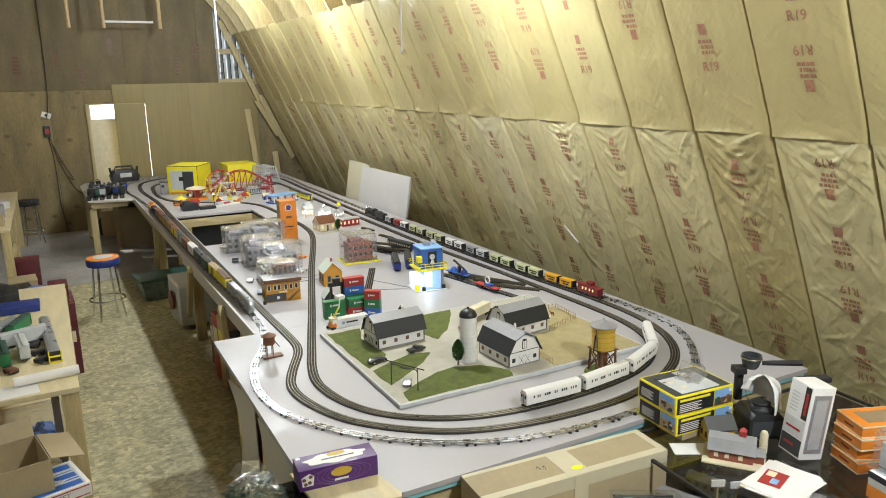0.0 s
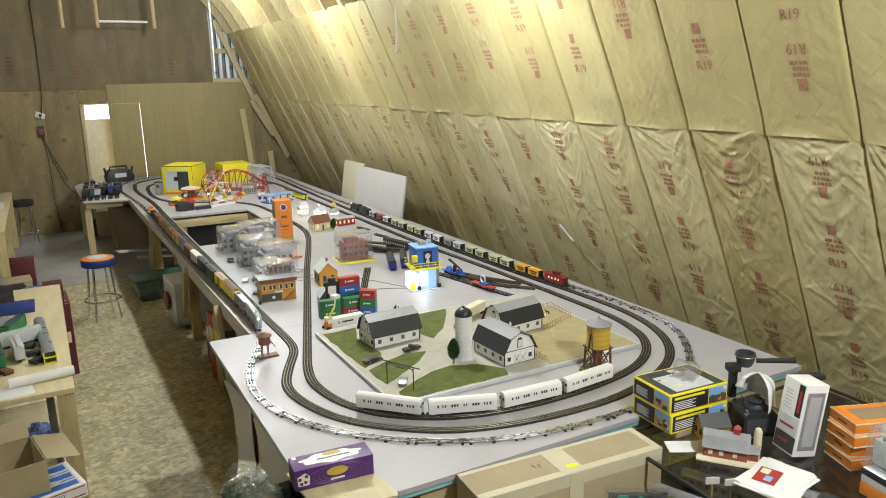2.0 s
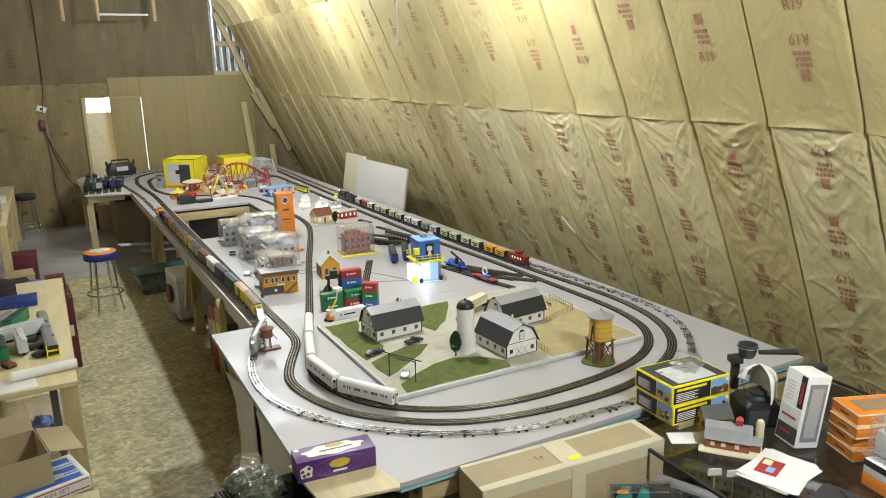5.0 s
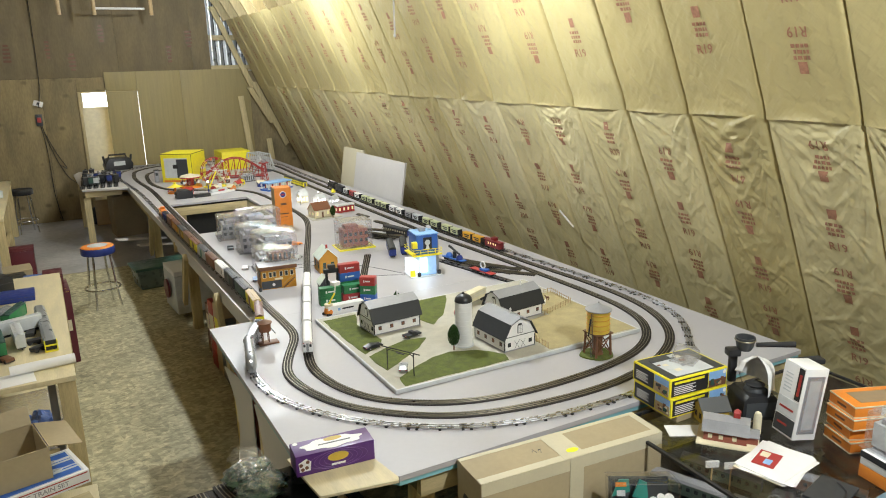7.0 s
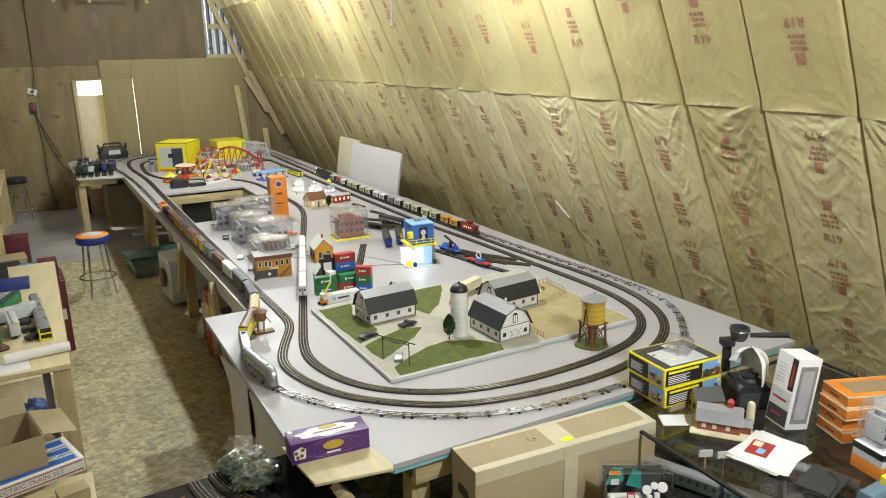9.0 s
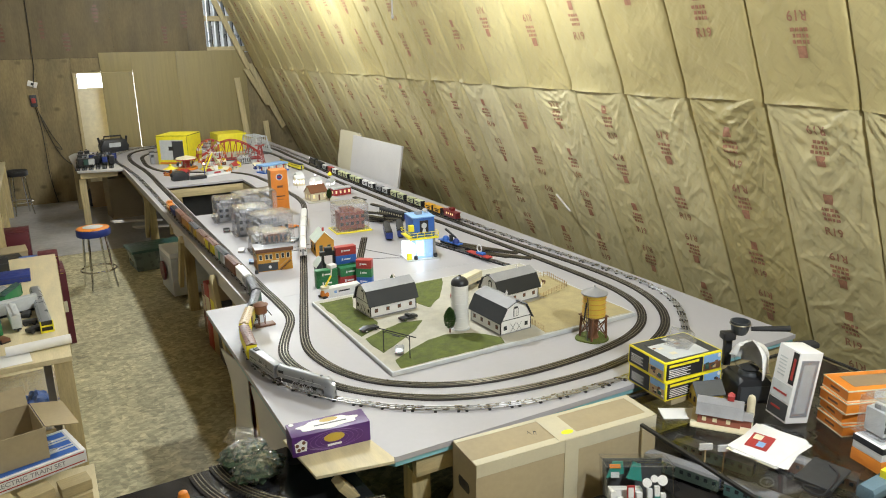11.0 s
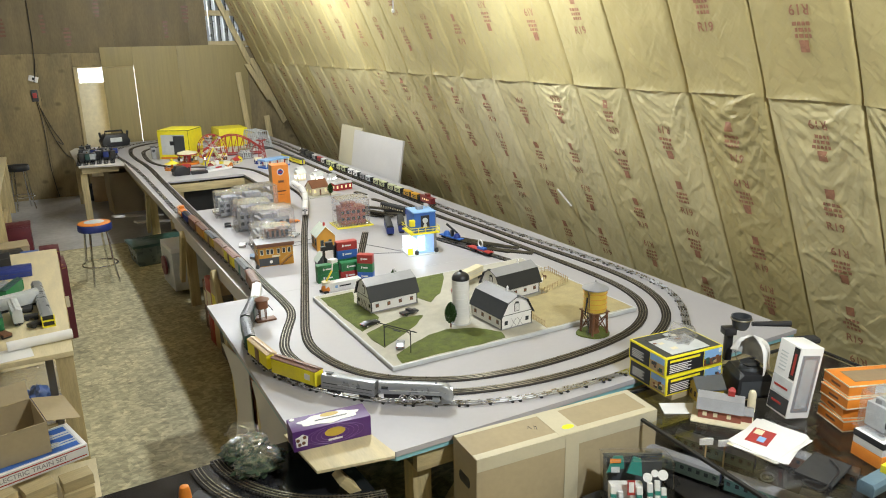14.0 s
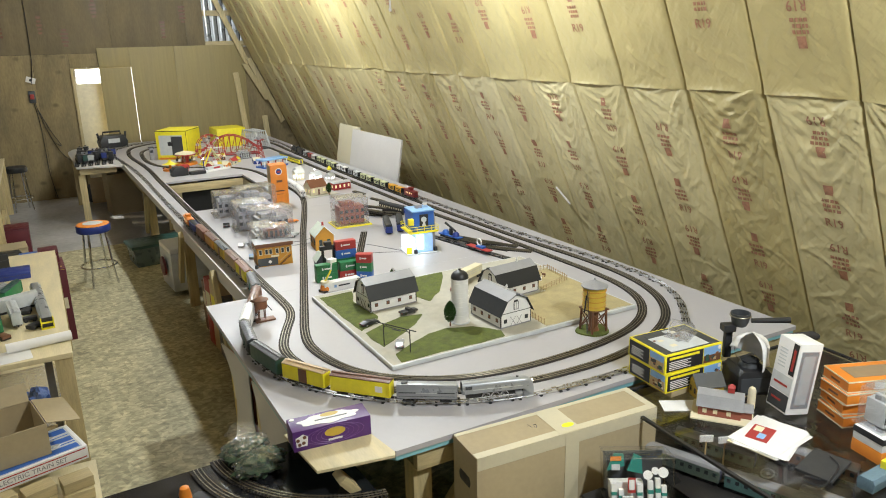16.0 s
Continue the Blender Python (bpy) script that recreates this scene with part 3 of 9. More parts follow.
for a, b, c, d in ((1.2, 3.5, 2.46, 2.5), (3.5, 3.54, 2.46, 13.5), (1.062, 1.10, 4.7, 9.3), (1.01, 1.05, 9.4, 13.5), (HX0 - 0.04, HX0, HY0, HY1), (HX1, HX1 + 0.04, HY0, HY1),
                   (1.0, 3.5, HY1, HY1 + 0.04), (1.0, 3.5, HY0 - 0.04, HY0), (1.0, 3.5, 13.46, 13.5)):
    part("frame_beam", G().box(a, b, c, d, TZ - 0.15, TZ - 0.051), "pine_y" if d - c > b - a else "pine_x", TABLE, bevel=0.003)
for ya, yb, low in ((4.63, 7.36, 0.11), (7.362, 11.6, 0.07)):
    rim = [(edge_x(ya + (yb - ya) * k / 6), ya + (yb - ya) * k / 6) for k in range(7)]
    part("fascia", slab([(x - 0.013, y) for x, y in rim] + [(x - 0.001, y) for x, y in rim[::-1]], TZ - low, TZ + 0.004), "white_panel", TABLE, "white edge strip")
lg = part("leg", G().box(-0.045, 0.045, -0.045, 0.045, 0, TZ - 0.151), "pine", TABLE, bevel=0.003, at=pose(1.07, 12.9, 0))
for x, y in ((1.085, 9.5), (1.10, 7.15), (1.12, 5.2), (0.86, 3.62), (1.25, 2.56), (3.4, 2.6), (3.4, 5.2), (3.4, 7.5), (3.4, 9.8), (3.4, 12.9), (1.4, 9.42), (2.2, 9.42)):
    again(lg, pose(x, y, 0))
br = part("brace", G().box(-0.02, 0.02, -0.045, 0.045, 0, 0.62), "pine", TABLE, bevel=0.003, at=pose(1.0, 9.5, 0.25, 32, 0, 0))
for x, y, rx, ry in ((1.0, 7.15, 32, 0), (1.0, 5.2, -32, 0), (1.25, 2.5, 0, 38), (1.25, 2.52, 0, -38), (2.15, 9.4, 0, 35)):
    again(br, pose(x, y, 0.28, rx, ry, 0))


# ---- tracks ----
OUTER = [(0.955, 12.1), (1.005, 11.25), (1.05, 10.5), (1.07, 9.7), (1.075, 8.4), (1.09, 6.7), (1.12, 5.5), (1.125, 5.0), (1.112, 4.7), (1.05, 4.4), (0.89, 4.04), (0.83, 3.71), (0.87, 3.38), (0.99, 3.13), (1.2, 2.87), (1.45, 2.68), (1.76, 2.55), (2.11, 2.5), (2.6, 2.52), (2.98, 2.66), (3.23, 2.9), (3.37, 3.07), (3.48, 3.27), (3.54, 3.55), (3.54, 3.9), (3.49, 4.63), (3.45, 5.3), (3.42, 8.0), (3.43, 10.9), (3.44, 12.2), (3.2, 13.1), (2.5, 13.5), (1.55, 13.4), (1.08, 12.85)]
MIDDLE = [(1.217, 5.6), (1.215, 4.9), (1.222, 4.45), (1.215, 4.25), (1.185, 4.13), (1.125, 4.0), (1.055, 3.84), (1.0, 3.67), (1.01, 3.46), (1.12, 3.15), (1.32, 2.92), (1.53, 2.77), (1.8, 2.68), (2.12, 2.64), (2.45, 2.65), (2.82, 2.75), (3.1, 2.92), (3.28, 3.14), (3.39, 3.4), (3.44, 3.7), (3.44, 4.1), (3.4, 4.6), (3.37, 5.1), (3.31, 7.1), (3.3, 8.9), (3.33, 10.9), (3.33, 12.1), (3.05, 12.95), (2.4, 13.3), (1.75, 13.25), (1.3, 12.85), (1.17, 12.2), (1.16, 11.6), (1.2, 11.0), (1.222, 10.4), (1.217, 9.5), (1.218, 7.4)]
INNER = [(1.18, 3.85), (1.14, 3.64), (1.18, 3.35), (1.28, 3.14), (1.42, 3.0), (1.62, 2.88), (1.9, 2.81), (2.26, 2.8), (2.6, 2.84), (2.85, 2.92), (3.04, 3.05), (3.19, 3.25), (3.27, 3.52), (3.29, 3.8), (3.28, 4.3), (3.25, 5.2), (3.19, 6.2), (3.17, 7.5), (3.15, 9.5), (3.14, 11.6), (2.9, 12.5), (2.3, 12.85), (1.75, 12.75), (1.42, 12.4), (1.31, 11.7), (1.32, 11.0), (1.47, 10.5), (1.86, 10.18), (2.15, 10.0), (2.36, 9.6), (2.42, 9.0), (2.43, 8.4), (2.42, 7.8), (2.36, 7.4), (1.87, 5.94), (1.56, 5.0), (1.26, 4.1)]


def loop_line(ctrl):
    """A closed smooth line through a few set-out points, with its running length."""
    p = np.array(ctrl, float)
    n, out = len(p), []
    for i in range(n):
        a, b, c, e = p[i - 1], p[i], p[(i + 1) % n], p[(i + 2) % n]
        k = max(4, int(np.linalg.norm(c - b) / .02))
        l1, l2, l3 = [np.linalg.norm(v) ** .5 for v in (b - a, c - b, e - c)]
        m1 = ((b - a) / l1 - (c - a) / (l1 + l2) + (c - b) / l2) * l2
        m2 = ((c - b) / l2 - (e - b) / (l2 + l3) + (e - c) / l3) * l2
        for u in np.linspace(0, 1, k, endpoint=False):
            out.append((2*u**3-3*u*u+1)*b + (u**3-2*u*u+u)*m1 + (-2*u**3+3*u*u)*c + (u**3-u*u)*m2)
    q = np.array(out)
    for _ in range(12):
        q = (np.roll(q, 1, 0) + 2 * q + np.roll(q, -1, 0)) / 4
    s = np.r_[0, np.cumsum(np.linalg.norm(np.diff(np.r_[q, q[:1]], axis=0), axis=1))]
    return q, s


def on_line(lp, s):
    q, ss = lp
    s = s % ss[-1]
    return float(np.interp(s, ss, np.r_[q[:, 0], q[0, 0]])), float(np.interp(s, ss, np.r_[q[:, 1], q[0, 1]]))


LO, LM, LI = loop_line(OUTER), loop_line(MIDDLE), loop_line(INNER)


def heading(lp, s):
    a, b = on_line(lp, s - 0.02), on_line(lp, s + 0.02)
    return math.atan2(b[1] - a[1], b[0] - a[0])


def build_track(name, lp, label, rail_m, tie_m, tie_step, tie_size, rail_r, z_rail, group=0, bed=False):
    tr = thing(name, label, "track", group="railway loops")
    total = lp[1][-1]
    n = int(total / 0.04)
    for off in (-0.016, 0, 0.016):
        pts = []
        for i in range(n):
            s = total * i / n
            x, y = on_line(lp, s)
            h = heading(lp, s)
            pts.append((x - off * math.sin(h), y + off * math.cos(h), TZ + z_rail))
        part("rail", G().tube(pts, rail_r, 6, True), rail_m, tr)
    g = G()
    s = 0.0
    c = 0
    while s < total - 0.005:
        x, y = on_line(lp, s)
        g.box(-tie_size[0] / 2, tie_size[0] / 2, -tie_size[1] / 2, tie_size[1] / 2, 0, tie_size[2], Matrix.Translation((x, y, TZ + 0.0005)) @ Matrix.Rotation(heading(lp, s), 4, "Z"))
        c += 1
        s += tie_step if not group else (0.105, 0.105, 0.038)[c % 3]
    tagged(part("tie_bed", g, tie_m, tr, "ties", smooth=0), kind="stuff")
    if bed:
        vs = []
        for i in range(n):
            s = total * i / n
            x, y = on_line(lp, s)
            h = heading(lp, s)
            for o, z in ((-0.026, 0.0), (-0.022, 0.0045), (0.022, 0.0045), (0.026, 0.0)):
                vs.append((x - o * math.sin(h), y + o * math.cos(h), TZ + z + 0.0006))
        fs = [(4 * i + j, 4 * i + j + 1, 4 * ((i + 1) % n) + j + 1, 4 * ((i + 1) % n) + j) for i in range(n) for j in range(3)]
        part("tie_strip", G().add(vs, fs), tie_m, tr, "dark tie strip")
    return tr


build_track("outer_track", LO, "shiny tubular three-rail track with sparse black ties", "rail", "tie_black", 0.1, (0.013, 0.048, 0.006), 0.0036, 0.0108, group=1)
build_track("middle_track", LM, "brown-tied three-rail track with aged rails", "rail_dark", "tie", 0.0145, (0.0085, 0.056, 0.0075), 0.0022, 0.0098, bed=True)
build_track("inner_track", LI, "brown-tied three-rail track with aged rails", "rail_dark", "tie", 0.0145, (0.0085, 0.056, 0.0075), 0.0022, 0.0098, bed=True)
RAIL_Z = TZ + 0.014

# ---- farm scene on its board ----
FZ = TZ + 0.03
BOARD = thing("farm_board", "raised farm diorama board with grass, sand and pale lanes", "diorama", pose(0, 0, TZ))
part("base", G().prism([(1.40, 3.12), (3.05, 3.12), (3.05, 4.36), (1.40, 4.36)], 0.0008, 0.024, "z"), "pale_grey", BOARD, "grey board edge", bevel=0.002)


def patch(pts, lift, material, label, wob=0.012):
    """A flat coloured patch with a slightly uneven rim."""
    ring = []
    k = len(pts)
    for i in range(k):
        a, b = Vector((*pts[i], 0)), Vector((*pts[(i + 1) % k], 0))
        for j in range(8):
            p = a.lerp(b, j / 8)
            n = noise.noise((p.x * 9, p.y * 9, lift * 900))
            ring.append((min(3.045, max(1.405, p.x + wob * n)), min(4.355, max(3.125, p.y + wob * noise.noise((p.y * 9, p.x * 9, 4)))) ))
    part("ground_patch", G().prism(ring, 0.0242, 0.0242 + lift, "z"), material, BOARD, label)


patch([(1.41, 3.13), (3.04, 3.13), (3.04, 4.35), (1.41, 4.35)], 0.0008, "gravel", "pale gravel lane", 0)
patch([(1.43, 4.30), (1.445, 3.64), (1.56, 3.70), (1.62, 3.80), (1.62, 3.90), (1.6, 4.12), (1.66, 4.30)], 0.0028, "grass", "green lawn")
patch([(1.45, 3.60), (1.46, 3.36), (1.60, 3.46), (1.78, 3.58), (1.86, 3.68), (1.74, 3.72), (1.58, 3.66)], 0.0028, "grass", "green lawn")
patch([(1.48, 3.25), (1.46, 3.14), (2.10, 3.14), (2.13, 3.22), (2.02, 3.36), (1.88, 3.42), (1.76, 3.40), (1.62, 3.33)], 0.0028, "grass", "green lawn")
patch([(1.95, 4.33), (1.97, 3.98), (2.02, 3.86), (2.14, 3.98), (2.30, 4.2), (2.36, 4.34)], 0.0028, "grass", "green lawn")
patch([(2.38, 3.14), (3.03, 3.14), (3.03, 4.0), (2.74, 4.0), (2.74, 3.62), (2.42, 3.60)], 0.0024, "sand", "sandy paddock")


def gable_profile(w, wall, rise):
    """Gambrel barn end: walls, steep lower roof, flatter top."""
    return [(-w / 2, 0), (w / 2, 0), (w / 2, wall), (w * 0.32, wall + rise * 0.68), (0, wall + rise), (-w * 0.32, wall + rise * 0.68), (-w / 2, wall)]


def barn(at, label, L=0.31, w=0.21, wall=0.085, rise=0.105, door_end=1):
    """White gambrel barn, its length along x, doors in one end."""
    b = thing("barn", label, "barn", at, "model barns")
    part("shell", G().prism(gable_profile(w, wall, rise), -L / 2, L / 2, "x"), "white", b, "white board walls")
    e = 0.014
    for s in (-1, 1):
        g = G()
        o = 0.004
        prof = [(s * (w / 2 + 0.010), wall - 0.014), (s * (w * 0.32 + 0.002), wall + rise * 0.68 + 0.001), (s * (w * 0.32 + o), wall + rise * 0.68 + o + 0.001), (s * (w / 2 + 0.010 + o), wall - 0.014 + 0.001)]
        g.prism(prof, -L / 2 - e, L / 2 + e, "x")
        part("lower_roof", g, "shingle", b, "dark shingle lower roof")
        g = G().prism([(s * (w * 0.32 + 0.002), wall + rise * 0.68 + 0.0015), (0, wall + rise + 0.0015), (0, wall + rise + 0.0055), (s * (w * 0.32 + 0.004), wall + rise * 0.68 + 0.0055)], -L / 2 - e, L / 2 + e, "x")
        part("upper_roof", g, "grey", b, "paler upper roof")
        for k in range(4):
            x = -L / 2 + L * (k + 0.5) / 4
            wn = part("window", G().box(x - 0.011, x + 0.011, s * (w / 2), s * (w / 2 + 0.0014), 0.028, 0.052), "dark_grey", b)
            part("pane", G().box(x - 0.0085, x - 0.001, s * (w / 2 + 0.0015), s * (w / 2 + 0.0022), 0.031, 0.049).box(x + 0.001, x + 0.0085, s * (w / 2 + 0.0015), s * (w / 2 + 0.0022), 0.031, 0.049), "rust", wn)
        part("corner_trim", G().box(-L / 2 - 0.002, -L / 2 + 0.004, s * (w / 2 - 0.003), s * (w / 2 + 0.0018), 0, wall - 0.012), "black", b)
        part("corner_trim", G().box(L / 2 - 0.004, L / 2 + 0.002, s * (w / 2 - 0.003), s * (w / 2 + 0.0018), 0, wall - 0.012), "black", b)
    x = door_end * L / 2
    for y in (-0.022, 0.022):
        d = part("door", G().box(x, x + door_end * 0.002, y - 0.0205, y + 0.0205, 0.002, 0.062), "white", b, "white barn door with cross bracing")
        for sg in (-1, 1):
            part("cross_brace", G().rod((x + door_end * 0.0028, y - sg * 0.018, 0.006), (x + door_end * 0.0028, y + sg * 0.018, 0.058), 0.0011, 4), "dark_grey", d)
    part("loft_door", G().box(x, x + door_end * 0.002, -0.017, 0.017, wall + 0.012, wall + 0.058).prism([(-0.017, wall + 0.058), (0.017, wall + 0.058), (0.010, wall + 0.07), (-0.010, wall + 0.07)], x, x + door_end * 0.002, "x"), "black", b, "black framed loft door")
    part("loft_panel", G().box(x + door_end * 0.0021, x + door_end * 0.003, -0.0125, -0.0015, wall + 0.015, wall + 0.058).box(x + door_end * 0.0021, x + door_end * 0.003, 0.0015, 0.0125, wall + 0.015, wall + 0.058), "white", b)
    for y in (-0.075, 0.075):
        part("window", G().box(x, x + door_end * 0.0015, y - 0.011, y + 0.011, 0.026, 0.05), "window_dark", b)
    eave = G()
    for a, c in (((-w / 2 - 0.01, wall - 0.014), (-w * 0.32, wall + rise * 0.68)), ((-w * 0.32, wall + rise * 0.68), (0, wall + rise)), ((0, wall + rise), (w * 0.32, wall + rise * 0.68)), ((w * 0.32, wall + rise * 0.68), (w / 2 + 0.01, wall - 0.014))):
        eave.rod((x + door_end * (e - 0.002), a[0], a[1]), (x + door_end * (e - 0.002), c[0], c[1]), 0.0022, 5)
    part("barge_board", eave, "black", b)
    part("hay_hood", G().add([(x, -w * 0.13, wall + rise * 0.87), (x, w * 0.13, wall + rise * 0.87), (x, 0, wall + rise + 0.006), (x + door_end * 0.036, 0, wall + rise + 0.010)], [(0, 2, 3), (1, 3, 2), (0, 3, 1), (0, 1, 2)]), "shingle", b, "pointed roof hood")
    part("trim_line", G().box(x, x + door_end * 0.0016, -w / 2, w / 2, wall - 0.003, wall + 0.0005), "black", b)
    part("foundation", G().box(-L / 2 - 0.003, L / 2 + 0.003, -w / 2 - 0.003, w / 2 + 0.003, 0.0, 0.006), "grey", b)
    v = part("vent", G().lathe([(0.007, 0), (0.004, 0.012), (0.008, 0.016), (0.006, 0.024), (0.001, 0.032)], 10, pose(0.06, 0, wall + rise + 0.003)), "white", b, "small white roof vent")
    return b


barn(pose(1.765, 3.985, FZ - 0.003, 0, 0, 3), "white model barn with dark gambrel roof beside the lawn", 0.32, 0.20, door_end=-1)
barn(pose(2.235, 3.39, FZ - 0.003, 0, 0, -87), "white model barn with dark gambrel roof and cross-braced doors", 0.30, 0.215, door_end=1)
barn(pose(2.535, 3.74, FZ - 0.003, 0, 0, 6), "white model barn with dark gambrel roof by the paddock", 0.32, 0.20, door_end=-1)

SILO = thing("silo", "white model silo with black domed cap", "silo", pose(2.0, 3.46, FZ - 0.003))
part("tower", G().lathe([(0.05, 0), (0.05, 0.27)], 28), "white", SILO, "white ribbed wall")
for k in range(9):
    part("hoop", G().lathe([(0.0502, 0), (0.0512, 0.001), (0.0502, 0.002)], 28, pose(0, 0, 0.02 + 0.028 * k)), "white", SILO)
part("cap", G().lathe([(0.052, 0.27)] + [(0.052 * math.cos(a), 0.272 + 0.045 * math.sin(a)) for a in [math.pi / 2 * k / 8 for k in range(8)]] + [(0.008, 0.318), (0.007, 0.325)], 28), "black", SILO, "black domed cap")
part("plinth", G().lathe([(0.058, 0), (0.056, 0.006)], 28), "pale_grey", SILO)


def small_tree(at, h, label, seed, material="green"):
    t = thing("model_tree", label, "tree", at)
    part("trunk", G().rod((0, 0, 0), (0, 0, h * 0.3), h * 0.035, 7, h * 0.025), "brown", t)
    rnd = random.Random(seed)
    g = G()
    for _ in range(1700):
        v = rnd.random() ** 0.8
        r = h * 0.24 * math.sin(math.pi * (0.12 + 0.85 * v)) ** 0.8 * math.sqrt(rnd.random())
        a = rnd.uniform(0, 2 * math.pi)
        p = Vector((r * math.cos(a), r * math.sin(a), h * (0.2 + 0.8 * v)))
        q = Euler((rnd.uniform(0, 6), rnd.uniform(0, 6), rnd.uniform(0, 6))).to_matrix()
        s = h * rnd.uniform(0.016, 0.034)
        g.add([p + q @ Vector(c) for c in ((-s, -s, 0), (s, -s * 0.6, 0), (0, s * 1.3, 0))], [(0, 1, 2)])
    part("crown", g, mat("model_foliage", (0.04, 0.085, 0.025), 0.95, amt=0.5, scale=60, spec=0.05), t, "dense dark green crown", smooth=0)
    return t


small_tree(pose(1.915, 3.43, FZ - 0.003), 0.15, "small dense green model tree beside the silo", 3)
small_tree(pose(1.97, 4.32, FZ - 0.003), 0.10, "small round green model tree behind the barn", 5)

GATE = thing("ranch_gate", "dark wooden ranch gateway over the farm lane", "gateway")
for x, y in ((1.475, 3.385), (1.555, 3.225)):
    part("post", G().rod((x, y, FZ - 0.004), (x, y, FZ + 0.125), 0.0032, 6), "rubber", GATE)
part("crossbar", G().rod((1.46, 3.415, FZ + 0.123), (1.575, 3.19, FZ + 0.123), 0.003, 6), "rubber", GATE)
part("crossbar", G().rod((1.475, 3.385, FZ + 0.112), (1.555, 3.225, FZ + 0.112), 0.0018, 6), "rubber", GATE)
for (a, b) in (((1.475, 3.385), (1.488, 3.36)), ((1.555, 3.225), (1.542, 3.25))):
    part("knee_brace", G().rod((*a, FZ + 0.10), (*b, FZ + 0.122), 0.0018, 5), "rubber", GATE)
part("hanging_sign", G().rod((1.503, 3.33, FZ + 0.105), (1.527, 3.28, FZ + 0.105), 0.0035, 5), "dark_grey", GATE)


def toy_car(at, body, label, L=0.095, w=0.038, pickup=False, name="toy_car"):
    c = thing(name, label, "toy car", at, "toy vehicles")
    h = 0.028
    if pickup:
        prof = [(-L / 2, 0.008), (L / 2, 0.008), (L / 2, 0.02), (L * 0.2, 0.024), (L * 0.12, h + 0.006), (-L * 0.08, h + 0.006), (-L * 0.1, 0.021), (-L / 2, 0.021)]
    else:
        prof = [(-L / 2, 0.008), (L / 2, 0.008), (L / 2, 0.015), (L * 0.42, 0.019), (L * 0.2, 0.021), (L * 0.06, h), (-L * 0.2, h), (-L * 0.38, 0.021), (-L / 2, 0.019)]
    part("body", G().prism(prof, -w / 2, w / 2, "y"), body, c, bevel=0.0018)
    part("windows", G().prism([(L * 0.14, 0.0225), (L * 0.05, h - 0.002), (-L * 0.18 if not pickup else -L * 0.06, h - 0.002), (-L * 0.28 if not pickup else -L * 0.08, 0.0225)], -w / 2 - 0.0005, w / 2 + 0.0005, "y"), "window_dark", c, "dark window band")
    for x in (-L * 0.3, L * 0.31):
        for s in (-1, 1):
            wh = part("wheel", G().lathe([(0.0085, -0.003), (0.009, 0), (0.0085, 0.003)], 12, pose(x, s * (w / 2 - 0.002), 0.0088, 90)), "rubber", c)
            part("rim", G().lathe([(0.005, -0.0036), (0.005, 0.0036)], 10, pose(x, s * (w / 2 - 0.002), 0.0088, 90)), "chrome", wh)
    for s in (-1, 1):
        part("headlight", G().box(L / 2 - 0.0005, L / 2 + 0.001, s * w * 0.36 - 0.004, s * w * 0.36 + 0.004, 0.013, 0.017), "white", c)
        part("tail_light", G().box(-L / 2 - 0.001, -L / 2 + 0.0005, s * w * 0.36 - 0.004, s * w * 0.36 + 0.004, 0.014, 0.018), "red", c)
    return c


toy_car(pose(1.525, 3.70, FZ - 0.003, 0, 0, 12), "black", "shiny black toy saloon car on the farm lane", 0.115, 0.045)
toy_car(pose(1.80, 3.745, FZ - 0.003, 0, 0, 10), "black", "black vintage toy pickup on the farm lane", 0.115, 0.045, True)
toy_car(pose(1.545, 3.335, FZ - 0.003, 0, 0, 62), "silver", "silver toy car under the ranch gateway", 0.11, 0.045)


def fence(a, b, label):
    f = thing("paddock_fence", label, "fence", group="paddock fences")
    a, b = Vector((*a, FZ - 0.003)), Vector((*b, FZ - 0.003))
    n = max(2, int((b - a).length / 0.028))
    po = None
    for i in range(n + 1):
        p = a.lerp(b, i / n)
        if po is None:
            po = part("post", G().rod((0, 0, 0), (0, 0, 0.04), 0.0022, 5), "tan", f, at=Matrix.Translation(p))
        else:
            again(po, Matrix.Translation(p))
    for z in (0.014, 0.031):
        part("rail", G().rod(a + Vector((0, 0, z)), b + Vector((0, 0, z)), 0.0016, 5), "tan", f)


fence((2.74, 3.98), (3.02, 3.98), "low tan wooden paddock fence")
fence((3.02, 3.98), (2.99, 3.72), "low tan wooden paddock fence")
fence((2.70, 3.62), (2.99, 3.72), "low tan wooden paddock fence")
fence((2.385, 3.62), (2.385, 3.16), "low tan wooden paddock fence")


def cow(at, material, label):
    c = thing("toy_horse", label, "toy animal", at, "paddock animals")
    part("body", G().lathe([(0.003, -0.014), (0.007, -0.011), (0.0065, 0.008), (0.004, 0.013)], 10, pose(0, 0, 0.02, 0, 90)), material, c)
    part("head", G().rod((0.012, 0, 0.022), (0.021, 0, 0.031), 0.0035, 7, 0.0025).rod((0.02, 0, 0.031), (0.027, 0, 0.027), 0.0028, 7, 0.002), material, c)
    for x in (-0.009, 0.008):
        for y in (-0.004, 0.004):
            part("leg", G().rod((x, y, 0.016), (x, y, 0), 0.0018, 5), material, c)
    part("tail", G().rod((-0.014, 0, 0.023), (-0.018, 0, 0.01), 0.001, 4), material, c)


cow(pose(2.83, 3.80, FZ - 0.003, 0, 0, 30), "white", "small white toy horse in the sandy paddock")
cow(pose(2.90, 3.86, FZ - 0.003, 0, 0, 110), "brown", "small brown toy horse in the sandy paddock")

